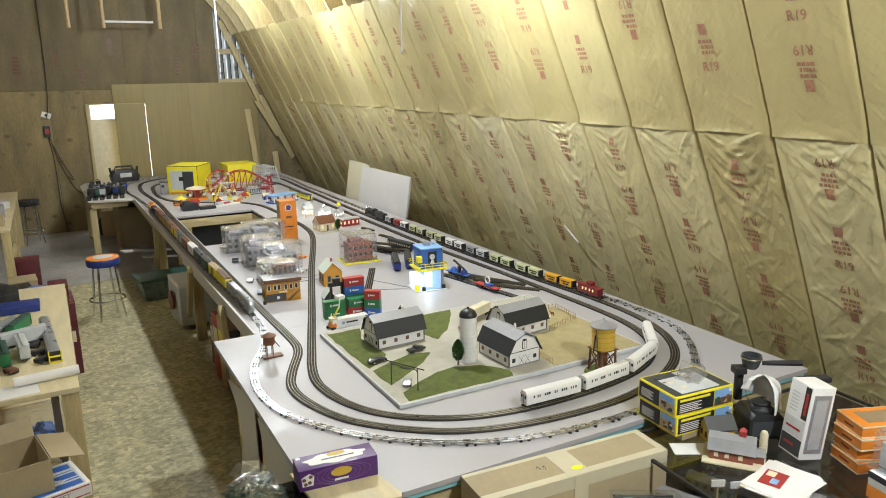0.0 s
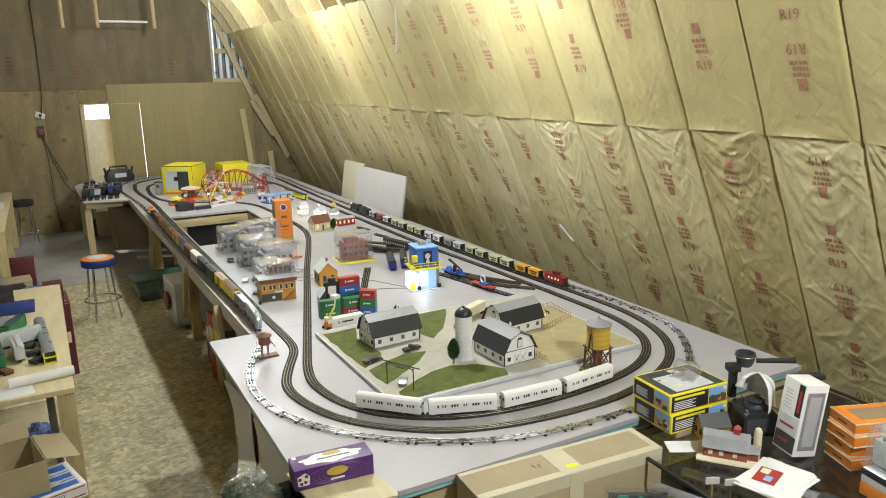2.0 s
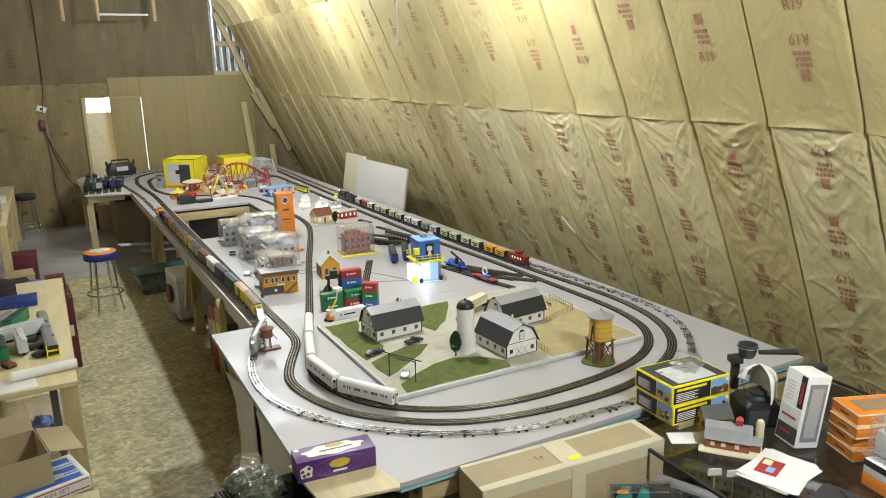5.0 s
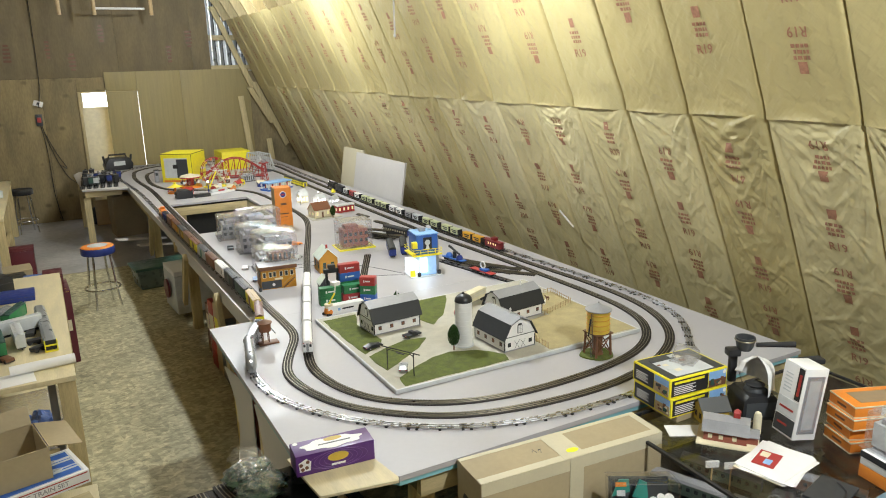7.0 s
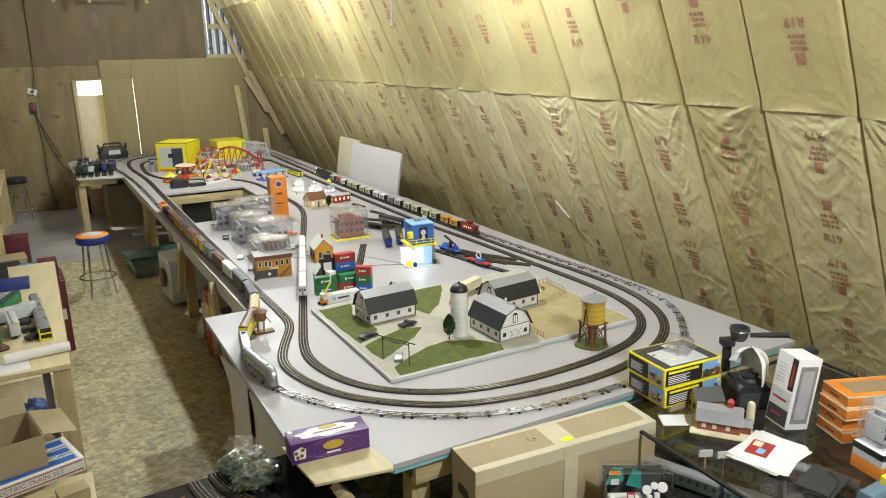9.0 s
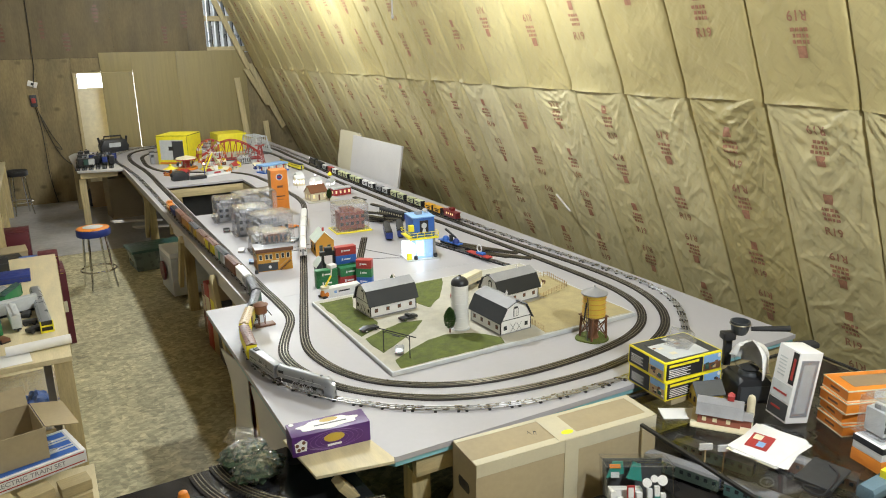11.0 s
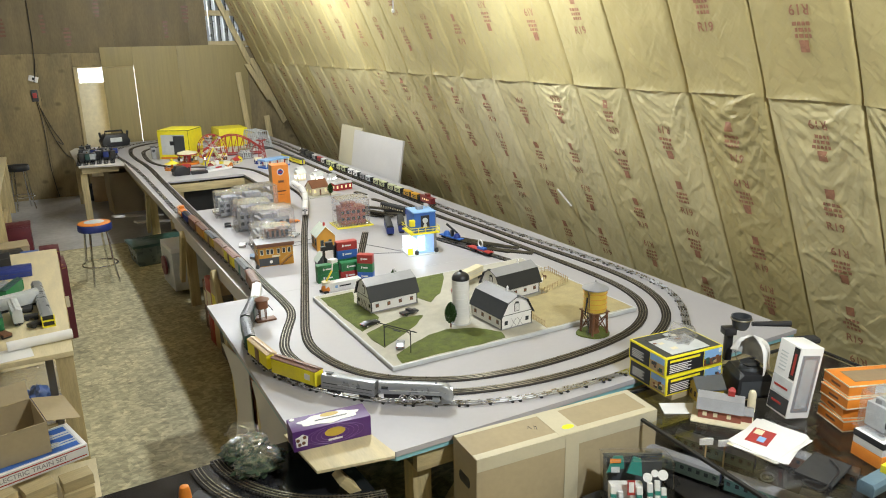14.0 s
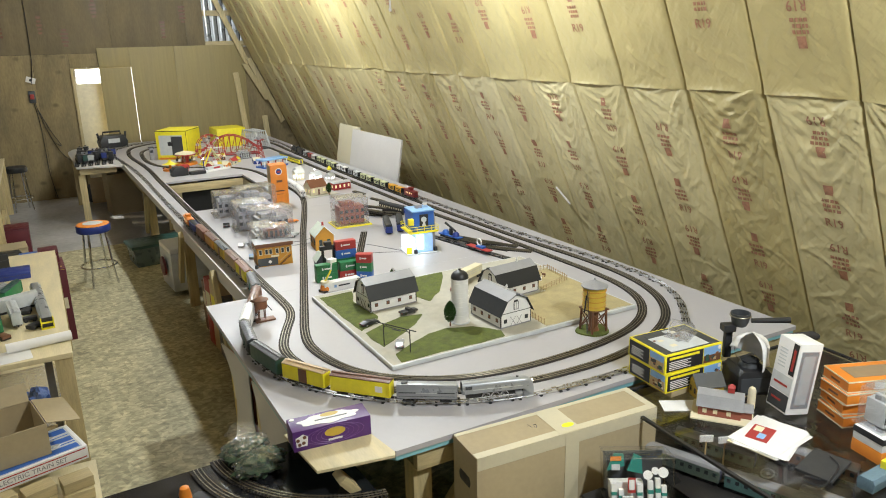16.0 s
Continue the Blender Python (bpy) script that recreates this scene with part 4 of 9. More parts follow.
# trailer and hay wagons behind the barns
TR = thing("toy_trailer_truck", "cream toy trailer lorry parked behind the barns", "toy truck", pose(2.46, 4.10, FZ - 0.003, 0, 0, 26))
part("trailer", G().box(-0.13, 0.10, -0.03, 0.03, 0.022, 0.085), "cream", TR, bevel=0.002)
part("cab", G().box(-0.185, -0.138, -0.026, 0.026, 0.012, 0.065), "red", TR, bevel=0.004)
part("slat", G().box(-0.12, 0.09, -0.0312, 0.0312, 0.05, 0.053).box(-0.12, 0.09, -0.0312, 0.0312, 0.066, 0.069), "pale_grey", TR)
for x in (-0.17, -0.1, 0.05, 0.075):
    for y in (-0.024, 0.024):
        part("wheel", G().lathe([(0.011, -0.004), (0.011, 0.004)], 12, pose(x, y, 0.011, 90)), "rubber", TR)
toy_car(pose(2.22, 3.92, FZ - 0.003, 0, 0, 70), "red", "small red toy tractor behind the silo", 0.07, 0.04, True, "toy_tractor")
toy_car(pose(2.30, 4.02, FZ - 0.003, 0, 0, 70), "ochre", "small brown toy farm wagon behind the silo", 0.08, 0.04, True, "toy_wagon")

# ---- water towers ----
WT = thing("water_tower", "ochre wooden model water tower on a timber trestle", "water tower", pose(2.60, 2.985, TZ))
part("base", G().prism([(0.085 * math.cos(a) * (1 + 0.1 * math.sin(3 * a)), 0.075 * math.sin(a)) for a in [2 * math.pi * k / 24 for k in range(24)]], 0.0008, 0.008, "z"), "grass", WT, "green scenic base")
for x in (-0.045, 0.045):
    for y in (-0.045, 0.045):
        part("leg", G().rod((x, y, 0.006), (x * 0.92, y * 0.92, 0.118), 0.0065, 6), "brown", WT)
        part("brace", G().rod((x, y, 0.02), (x, -y, 0.11), 0.003, 5), "brown", WT)
        part("brace", G().rod((x, y, 0.02), (-x, y, 0.11), 0.003, 5), "brown", WT)
part("core", G().lathe([(0.03, 0.006), (0.022, 0.03), (0.026, 0.118)], 10), "brown", WT, "brown timber core")
part("platform", G().box(-0.052, 0.052, -0.052, 0.052, 0.118, 0.124), "brown", WT)
tk = part("tank", G().lathe([(0.056, 0.1245), (0.053, 0.235)], 32), "gold", WT, "ochre stave tank")
for k in range(32):
    a = 2 * math.pi * k / 32
    part("stave", G().box(-0.0048, 0.0048, -0.0014, 0.0006, 0.125, 0.233, Matrix.Rotation(a, 4, "Z") @ Matrix.Translation((0, -0.0555, 0)) @ Matrix.Rotation(radians(-1.6), 4, "X")), "gold", tk)
for z in (0.14, 0.165, 0.19, 0.215):
    part("hoop", G().lathe([(0.0575, z), (0.0585, z + 0.0015), (0.0572, z + 0.003)], 32), "ochre", tk)
part("roof", G().lathe([(0.066, 0.235), (0.066, 0.239), (0.004, 0.268), (0.003, 0.276)], 12), "grey", WT, "grey faceted conical roof")
part("spout", G().rod((-0.056, -0.01, 0.20), (-0.075, -0.02, 0.12), 0.004, 7), "black", WT)
part("ladder", G().rod((-0.06, -0.02, 0.01), (-0.06, -0.02, 0.23), 0.0016, 5).rod((-0.06, -0.03, 0.01), (-0.06, -0.03, 0.23), 0.0016, 5), "dark_grey", WT)
for piece in WT.children_recursive:
    piece.data.transform(Matrix.Scale(1.16, 4))

CT = thing("coaling_tower", "brown weathered lineside tank on posts", "water tower", pose(1.02, 4.17, TZ))
part("base", G().box(-0.045, 0.075, -0.03, 0.03, 0.0006, 0.012), "brown", CT, bevel=0.002)
for x in (-0.018, 0.018):
    for y in (-0.015, 0.015):
        part("leg", G().rod((x, y, 0.012), (x, y, 0.085), 0.003, 6), "brown", CT)
part("tank", G().lathe([(0.036, 0.085), (0.036, 0.135)], 20), "rust", CT)
part("roof", G().lathe([(0.046, 0.135), (0.046, 0.139), (0.006, 0.158)], 16), "brown", CT)
part("spout", G().rod((0.034, 0, 0.1), (0.06, -0.01, 0.06), 0.003, 6), "dark_grey", CT)

# ---- the blue lit tower building ----
BL = thing("blue_tower_building", "lit blue and yellow model tower with a round emblem", "model building", pose(2.515, 5.0, TZ, 0, 0, -8))
part("base", G().box(-0.13, 0.13, -0.12, 0.11, 0.0006, 0.008), "pale_grey", BL)
# emission in the wall colour stands in for lamps within the building
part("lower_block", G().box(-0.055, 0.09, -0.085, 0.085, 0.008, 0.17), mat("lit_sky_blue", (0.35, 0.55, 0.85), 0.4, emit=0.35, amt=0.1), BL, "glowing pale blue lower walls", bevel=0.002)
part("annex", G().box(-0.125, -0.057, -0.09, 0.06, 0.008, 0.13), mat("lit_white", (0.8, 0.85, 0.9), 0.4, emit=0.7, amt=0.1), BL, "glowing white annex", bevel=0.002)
part("upper_block", G().box(-0.075, 0.1, -0.1, 0.09, 0.1805, 0.335), "blue", BL, "blue upper storey", bevel=0.002)
part("deck", G().box(-0.11, 0.125, -0.125, 0.11, 0.1705, 0.18), "yellow", BL, "yellow balcony deck", bevel=0.001)
for z in (0.205, 0.225):
    part("railing", G().tube([(-0.11, -0.125, z), (0.125, -0.125, z), (0.125, 0.11, z), (-0.11, 0.11, z)], 0.0022, 5, True), "yellow", BL)
for x in (-0.11, -0.05, 0.01, 0.07, 0.125):
    part("baluster", G().rod((x, -0.125, 0.178), (x, -0.125, 0.226), 0.002, 5), "yellow", BL)
for x, y in ((-0.095, -0.11), (0.115, 0.06)):
    part("stair_frame", G().box(x - 0.02, x + 0.02, y - 0.018, y + 0.018, 0.24, 0.29), "yellow", BL, "yellow side gantry", bevel=0.002)
part("parapet", G().box(-0.08, 0.105, -0.105, 0.095, 0.3355, 0.345), "sky_blue", BL, bevel=0.001)
part("rooftop_unit", G().box(-0.02, 0.03, -0.02, 0.03, 0.3455, 0.372), "grey", BL, bevel=0.002)
part("rooftop_dish", G().lathe([(0.002, 0), (0.02, 0.008), (0.021, 0.01)], 14, pose(0.07, 0.03, 0.36, 30)), "grey", BL)
part("emblem_panel", G().box(-0.02, 0.05, -0.1035, -0.1005, 0.215, 0.315), "black", BL, "black emblem panel")
part("emblem", G().lathe([(0.022, 0), (0.022, 0.0015)], 20, pose(0.015, -0.1036, 0.275, 90)).prism([(-0.002, 0.222), (0.032, 0.222), (0.02, 0.262), (0.01, 0.262)], -0.105, -0.1037, "y"), "pale_grey", BL, "round pale emblem")
part("window", G().box(-0.045, 0.015, -0.0865, -0.0852, 0.03, 0.15), mat("lit_glass", (0.75, 0.88, 1.0), 0.2, emit=1.0, amt=0.15), BL, "brightly lit shop window")
part("window", G().box(0.025, 0.085, -0.0865, -0.0852, 0.02, 0.15), mat("blue_glass", (0.35, 0.55, 0.9), 0.2, emit=0.35, amt=0.15), BL, "blue lit window")
part("lift_shaft", G().box(0.094, 0.118, -0.07, -0.03, 0.008, 0.3), "grey", BL, "grey corner shaft", bevel=0.002)
part("awning", G().box(-0.13, -0.09, -0.1, -0.092, 0.01, 0.06), "yellow", BL, "yellow poster stand")
part("barrel", G().lathe([(0.014, 0), (0.016, 0.012), (0.014, 0.03)], 14, pose(-0.06, -0.105, 0.0085)), "black", BL)
part("barrel", G().lathe([(0.014, 0), (0.016, 0.012), (0.014, 0.03)], 14, pose(0.11, -0.09, 0.0085)), "black", BL)


# ---- spare cars and loose track in the middle ----
def passenger_car(at, body, roof, label, L=0.36):
    c = thing("passenger_car", label, "train car", at, "parked passenger cars")
    prof = [(-0.03, 0.02), (0.03, 0.02), (0.03, 0.075), (0.02, 0.09), (-0.02, 0.09), (-0.03, 0.075)]
    part("body", G().prism(prof[:3] + prof[5:], -L / 2, L / 2, "x"), body, c)
    part("roof", G().prism([(-0.031, 0.0752), (0.031, 0.0752), (0.024, 0.088), (0.01, 0.094), (-0.01, 0.094), (-0.024, 0.088)], -L / 2 - 0.002, L / 2 + 0.002, "x"), roof, c, bevel=0.001)
    for k in range(10):
        x = -L / 2 + L * (k + 0.5) / 10
        for s in (-1, 1):
            part("window", G().box(x - 0.008, x + 0.008, s * 0.0302, s * 0.0308, 0.046, 0.064), "window_dark" if body != "black" else "cream", c)
    part("end_door", G().box(-L / 2 - 0.001, -L / 2, -0.01, 0.01, 0.024, 0.07), "dark_blue", c)
    part("underframe", G().box(-L * 0.4, L * 0.4, -0.016, 0.016, 0.008, 0.0198), "black", c)
    for x in (-L * 0.32, L * 0.32):
        part("truck", G().box(x - 0.03, x + 0.03, -0.021, 0.021, 0.0, 0.0078), "rubber", c)
    return c


passenger_car(pose(2.575, 5.72, TZ, 0, 0, 70), "dark_blue", "rubber", "black-roofed blue toy passenger car standing on the table")
passenger_car(pose(2.70, 5.73, TZ, 0, 0, 67), "dark_blue", "rubber", "black-roofed blue toy passenger car standing on the table")
passenger_car(pose(2.90, 6.30, TZ, 0, 0, 103), "black", "rubber", "black toy passenger car standing on the table")
passenger_car(pose(2.80, 5.62, TZ, 0, 0, 80), "black", "rubber", "black toy passenger car beside the lit tower", 0.3)


def loose_track(at, L, label, material="tie", rails="rail_dark"):
    t = thing("loose_track", label, "track", at, "loose track sections")
    for y in (-0.016, 0, 0.016):
        part("rail", G().box(-L / 2, L / 2, y - 0.0015, y + 0.0015, 0.008, 0.014), rails, t)
    g = G()
    for k in range(int(L / 0.016)):
        x = -L / 2 + 0.008 + 0.016 * k
        g.box(x - 0.0045, x + 0.0045, -0.028, 0.028, 0.0, 0.008)
    tagged(part("tie_bed", g, material, t, smooth=0), kind="stuff")


loose_track(pose(2.20, 5.42, TZ + 0.001, 0, 0, 64), 0.78, "straight length of loose brown-tied track")
for k, (x, y, a, z) in enumerate(((2.62, 6.42, 128, 0), (2.67, 6.36, 122, 0.015), (2.58, 6.50, 118, 0), (2.70, 6.30, 131, 0.03), (2.63, 6.40, 112, 0.045), (2.72, 6.42, 126, 0.0), (2.66, 6.46, 124, 0.06))):
    loose_track(pose(x, y, TZ + 0.001 + z, 0, 0, a), 0.55, "dark straight track section in a heap")
for k, (x, y, a, z) in enumerate(((3.05, 4.95, 118, 0), (3.02, 4.78, 112, 0.0), (3.10, 4.62, 128, 0.0), (2.93, 4.98, 108, 0.016), (3.07, 4.76, 124, 0.017), (2.98, 5.12, 114, 0))):
    loose_track(pose(x, y, TZ + 0.001 + z, 0, 0, a), 0.42, "dark straight track section lying beside the flatcars")
for x, y, a in ((2.98, 7.35, 60), (3.0, 6.9, 62)):
    loose_track(pose(x, y, TZ + 0.001, 0, 0, a + 40), 0.22, "short dark track section by the main line")
loose_track(pose(2.88, 4.86, TZ + 0.001, 0, 0, 101), 0.95, "silver tubular track under the flatcars", "tie_black", "rail")


def flat_wagon(at, deck, load, label):
    c = thing("flat_wagon", label, "train car", at, "parked flat wagons")
    part("deck", G().box(-0.13, 0.13, -0.027, 0.027, 0.02, 0.027), deck, c, bevel=0.001)
    part("truck", G().box(-0.11, -0.05, -0.02, 0.02, 0.0, 0.0195), "rubber", c)
    part("truck", G().box(0.05, 0.11, -0.02, 0.02, 0.0, 0.0195), "rubber", c)
    if load == "cannon":
        part("cab", G().lathe([(0.03, 0), (0.028, 0.02), (0.016, 0.035)], 12, pose(-0.07, 0, 0.0275)), "dark_blue", c)
        part("cab", G().lathe([(0.03, 0), (0.028, 0.02), (0.016, 0.035)], 12, pose(0.06, 0, 0.0275)), "blue", c)
        part("barrel", G().rod((-0.07, 0, 0.07), (0.06, 0, 0.12), 0.008, 10, 0.011), "black", c, "black launcher arm")
        part("mount", G().box(-0.02, 0.0, -0.012, 0.012, 0.0275, 0.085), "black", c)
    else:
        part("load", G().box(-0.06, 0.02, -0.02, 0.02, 0.0275, 0.045), "blue", c, bevel=0.004)
        part("ring", G().tube([(0.0 + 0.026 * math.cos(a), 0, 0.07 + 0.026 * math.sin(a)) for a in [2 * math.pi * k / 16 for k in range(16)]], 0.006, 6, True), "white", c, "white ring on its edge")
    return c


flat_wagon(pose(2.88, 5.13, TZ + 0.0155, 0, 0, 101), "blue", "cannon", "blue toy launcher wagon with black arm")
flat_wagon(pose(2.885, 4.68, TZ + 0.0155, 0, 0, 98), "red", "ring", "red toy flat wagon with a blue load")


# ---- model houses ----
def house(at, w, d, h, rise, wall, roof, label, rows=1, cols=2, trim="white", door=True, name="model_house", over=0.008, windows="window_dark"):
    """A gabled model house, its ridge along x."""
    b = thing(name, label, "model building", at, "model houses")
    prof = [(-d / 2, 0), (d / 2, 0), (d / 2, h), (0, h + rise), (-d / 2, h)]
    part("shell", G().prism(prof, -w / 2, w / 2, "x"), wall, b)
    for s in (-1, 1):
        part("roof", G().prism([(0, h + rise + 0.0006), (s * (d / 2 + over), h - rise * over * 2 / d + 0.0006), (s * (d / 2 + over), h - rise * over * 2 / d + 0.0045), (0, h + rise + 0.005)], -w / 2 - over, w / 2 + over, "x"), roof, b)
    for sx in (-1, 1):
        for r in range(rows):
            for y in (-d * 0.22, d * 0.22):
                z = h * (r + 0.5) / rows
                wn = part("window", G().box(sx * w / 2, sx * (w / 2 + 0.0015), y - d * 0.09, y + d * 0.09, z - h * 0.17 / rows - 0.002, z + h * 0.24 / rows), trim, b)
                part("pane", G().box(sx * (w / 2 + 0.0016), sx * (w / 2 + 0.0022), y - d * 0.065, y + d * 0.065, z - h * 0.14 / rows, z + h * 0.2 / rows), windows, wn)
    for s in (-1, 1):
        for r in range(rows):
            for c in range(cols):
                x = -w / 2 + w * (c + 0.5) / cols
                z = h * (r + 0.5) / rows
                if door and r == 0 and c == cols // 2 and s == -1:
                    part("door", G().box(x - w * 0.05, x + w * 0.05, s * d / 2, s * (d / 2 + 0.0015), 0.001, h * 0.7 / rows), "brown", b)
                    continue
                wn = part("window", G().box(x - w * 0.2 / cols, x + w * 0.2 / cols, s * d / 2, s * (d / 2 + 0.0015), z - h * 0.2 / rows, z + h * 0.26 / rows), trim, b)
                part("pane", G().box(x - w * 0.15 / cols, x + w * 0.15 / cols, s * (d / 2 + 0.0016), s * (d / 2 + 0.0022), z - h * 0.16 / rows, z + h * 0.22 / rows), windows, wn)
    return b


YH = house(pose(1.895, 5.52, TZ, 0, 0, 84), 0.19, 0.15, 0.12, 0.075, "ochre", "mint", "ochre model house with pale green roof", 1, 2, "dark_green")
part("chimney", G().box(-0.06, -0.045, -0.007, 0.007, 0.18, 0.225), "red", YH, "red chimney")
SH = house(pose(1.70, 5.02, TZ, 0, 0, 84), 0.10, 0.08, 0.06, 0.05, "dark_grey", "mint", "dark model shed with pale roof", 1, 1, "dark_grey")
house(pose(2.565, 7.58, TZ + 0.006, 0, 0, 12), 0.20, 0.14, 0.09, 0.07, "cream", "rust", "cream model cottage with brown hipped roof", 1, 3, "white", windows="warm_lit")
solid("cottage_base", G().prism([(2.43, 7.4), (2.8, 7.46), (2.74, 7.76), (2.44, 7.72)], TZ + 0.0006, TZ + 0.0055, "z"), "gravel", "pale scenic base under the cottage", "diorama base")
small_tree(pose(2.67, 7.44, TZ + 0.006), 0.13, "dark green model tree beside the cottage", 11)
DN = house(pose(2.90, 7.72, TZ, 0, 0, 10), 0.22, 0.12, 0.075, 0.01, "red", "pale_grey", "red and white model diner", 1, 4, "white", False, "model_diner", windows="warm_lit")
part("sign_board", G().box(-0.1, 0.1, -0.064, -0.058, 0.082, 0.10), "white", DN)

# lit town behind the orange box
for k, (x, y, w, h, m) in enumerate(((2.52, 8.62, 0.10, 0.07, "white"), (2.68, 8.52, 0.11, 0.09, "cream"), (2.86, 8.42, 0.12, 0.06, "white"), (2.76, 8.78, 0.10, 0.08, "pale_grey"), (3.0, 8.3, 0.10, 0.05, "pale_grey"))):
    lit = house(pose(x, y, TZ, 0, 0, 10 * k), w, w * 0.8, h, 0.035, m, "pale_grey", "white model shop with glowing windows", 1, 3, "white", False, "lit_model_shop", windows="lamp_glow")
part("finial", G().lathe([(0.02, 0), (0.03, 0.015), (0.018, 0.035), (0.004, 0.05)], 14, pose(0, 0, 0.12)), "yellow", lit, "yellow ball finial")
for x, y in ((2.45, 8.4), (2.6, 8.35), (2.78, 8.25), (2.92, 8.62)):
    p = thing("model_street_lamp", "tiny lit model street lamp", "lamp", pose(x, y, TZ), "model street lamps")
    part("pole", G().rod((0, 0, 0), (0, 0, 0.08), 0.002, 6), "black", p)
    part("globe", G().lathe([(0.003, 0.08), (0.009, 0.086), (0.009, 0.093), (0.003, 0.1)], 10), "lamp_glow", p, "glowing globe")

# corner building of brown boards
CB = thing("corner_store", "brown two-storey model corner store with an outside stair", "model building", pose(1.43, 5.33, TZ, 0, 0, -6))
part("shell", G().box(-0.13, 0.13, -0.09, 0.12, 0.0, 0.16), "ochre", CB, bevel=0.001)
part("roof", G().box(-0.138, 0.138, -0.098, 0.128, 0.1605, 0.168), "grey", CB, bevel=0.001)
part("parapet", G().box(-0.14, 0.14, -0.101, -0.0985, 0.15, 0.178), "brown", CB)
part("shopfront", G().box(-0.128, 0.02, -0.0925, -0.0905, 0.006, 0.066), "dark_grey", CB, "dark shopfront")
for x in (-0.105, -0.06, -0.03, 0.02, 0.06, 0.1):
    wn = part("window", G().box(x - 0.013, x + 0.013, -0.0925, -0.0905, 0.092, 0.135), "cream", CB)
    part("pane", G().box(x - 0.009, x + 0.009, -0.0935, -0.0926, 0.096, 0.131), "window_dark", wn)
for y in (-0.05, 0.0, 0.05):
    wn = part("window", G().box(-0.1325, -0.1305, y - 0.013, y + 0.013, 0.092, 0.135), "cream", CB)
    part("pane", G().box(-0.1335, -0.1326, y - 0.009, y + 0.009, 0.096, 0.131), "window_dark", wn)
for k in range(8):
    part("step", G().box(0.03 + 0.011 * k, 0.042 + 0.011 * k, -0.118, -0.0935, 0.008 + 0.009 * k, 0.012 + 0.009 * k), "brown", CB)
part("stair_rail", G().rod((0.03, -0.118, 0.04), (0.125, -0.118, 0.115), 0.0022, 5), "tan", CB)
part("sign_board", G().box(-0.03, 0.03, -0.0965, -0.0938, 0.07, 0.084), "cream", CB, "cream sign with unreadable lettering")
part("round_sign", G().lathe([(0.012, 0), (0.012, 0.002)], 14, pose(-0.04, -0.0932, 0.035, 90)), "white", CB)
part("barrel", G().lathe([(0.012, 0), (0.014, 0.012), (0.012, 0.026)], 12, pose(-0.145, -0.11, 0.0)), "dark_grey", CB)


# ---- clear clamshell packs with grey models ----
def clamshell(at, sx, sy, sz, inner, label, seed):
    rnd = random.Random(seed)
    c = thing("clear_pack", label, "plastic pack", at, "clear plastic packs")
    part("shell", G().box(-sx / 2, sx / 2, -sy / 2, sy / 2, 0.002, sz).box(-sx / 2 + 0.01, sx / 2 - 0.01, -sy / 2 + 0.01, sy / 2 - 0.01, sz + 0.0005, sz + 0.012), "clear", c, "creased clear plastic shell", bevel=0.004)
    part("flange", G().box(-sx / 2 - 0.012, sx / 2 + 0.012, -sy / 2 - 0.012, sy / 2 + 0.012, 0.0, 0.0018), "clear", c)
    hb = part("packed_model", G().box(-sx * 0.38, sx * 0.38, -sy * 0.38, sy * 0.38, 0.01, sz * 0.7).box(-sx * 0.3, sx * 0.1, -sy * 0.3, sy * 0.2, sz * 0.7, sz * 0.85), inner, c, "packed model building", bevel=0.002)
    for k in range(5):
        x = -sx * 0.33 + sx * 0.165 * k
        for z in (0.25, 0.5):
            part("window", G().box(x - sx * 0.045, x + sx * 0.045, -sy * 0.38 - 0.0015, -sy * 0.38 - 0.0002, sz * z - 0.012, sz * z + 0.018), "window_dark", hb)
    for k in range(9):
        x = rnd.uniform(-sx * 0.42, sx * 0.42)
        part("crease", G().tube(curve_pts([(x, -sy / 2 - 0.002, rnd.uniform(0, sz)), (x + rnd.uniform(-0.05, 0.05), -sy / 2 - 0.004, rnd.uniform(0, sz)), (x + rnd.uniform(-0.05, 0.05), -sy / 2 - 0.002, sz)], 6), 0.0022, 5), "clear", c)
    return c


clamshell(pose(1.55, 7.15, TZ, 0, 0, -6), 0.34, 0.26, 0.22, "grey", "clear plastic pack holding a grey model building", 1)
clamshell(pose(1.72, 6.92, TZ, 0, 0, 4), 0.38, 0.22, 0.30, "grey", "tall clear plastic pack holding a pale model", 2)
clamshell(pose(1.58, 6.52, TZ, 0, 0, -5), 0.32, 0.26, 0.24, "grey", "clear plastic pack holding a grey model building", 3)
clamshell(pose(1.66, 6.18, TZ, 0, 0, 3), 0.34, 0.24, 0.24, "grey", "clear plastic pack holding a grey model building", 4)
clamshell(pose(1.50, 5.84, TZ, 0, 0, -4), 0.22, 0.24, 0.18, "pale_grey", "clear plastic pack holding a grey model building", 5)
clamshell(pose(1.50, 5.48, TZ + 0.1686, 0, 0, -6), 0.22, 0.17, 0.08, "rust", "clear plastic pack lying on the corner store", 6)
RP = clamshell(pose(2.38, 6.12, TZ + 0.012, 0, 0, -4), 0.30, 0.20, 0.24, "brick", "clear plastic pack holding a red brick model", 7)
solid("yellow_tray", G().box(-0.17, 0.17, -0.13, 0.13, 0.0006, 0.011), "yellow", "yellow card tray under the clear pack", "tray", at=pose(2.38, 6.12, TZ, 0, 0, -4))

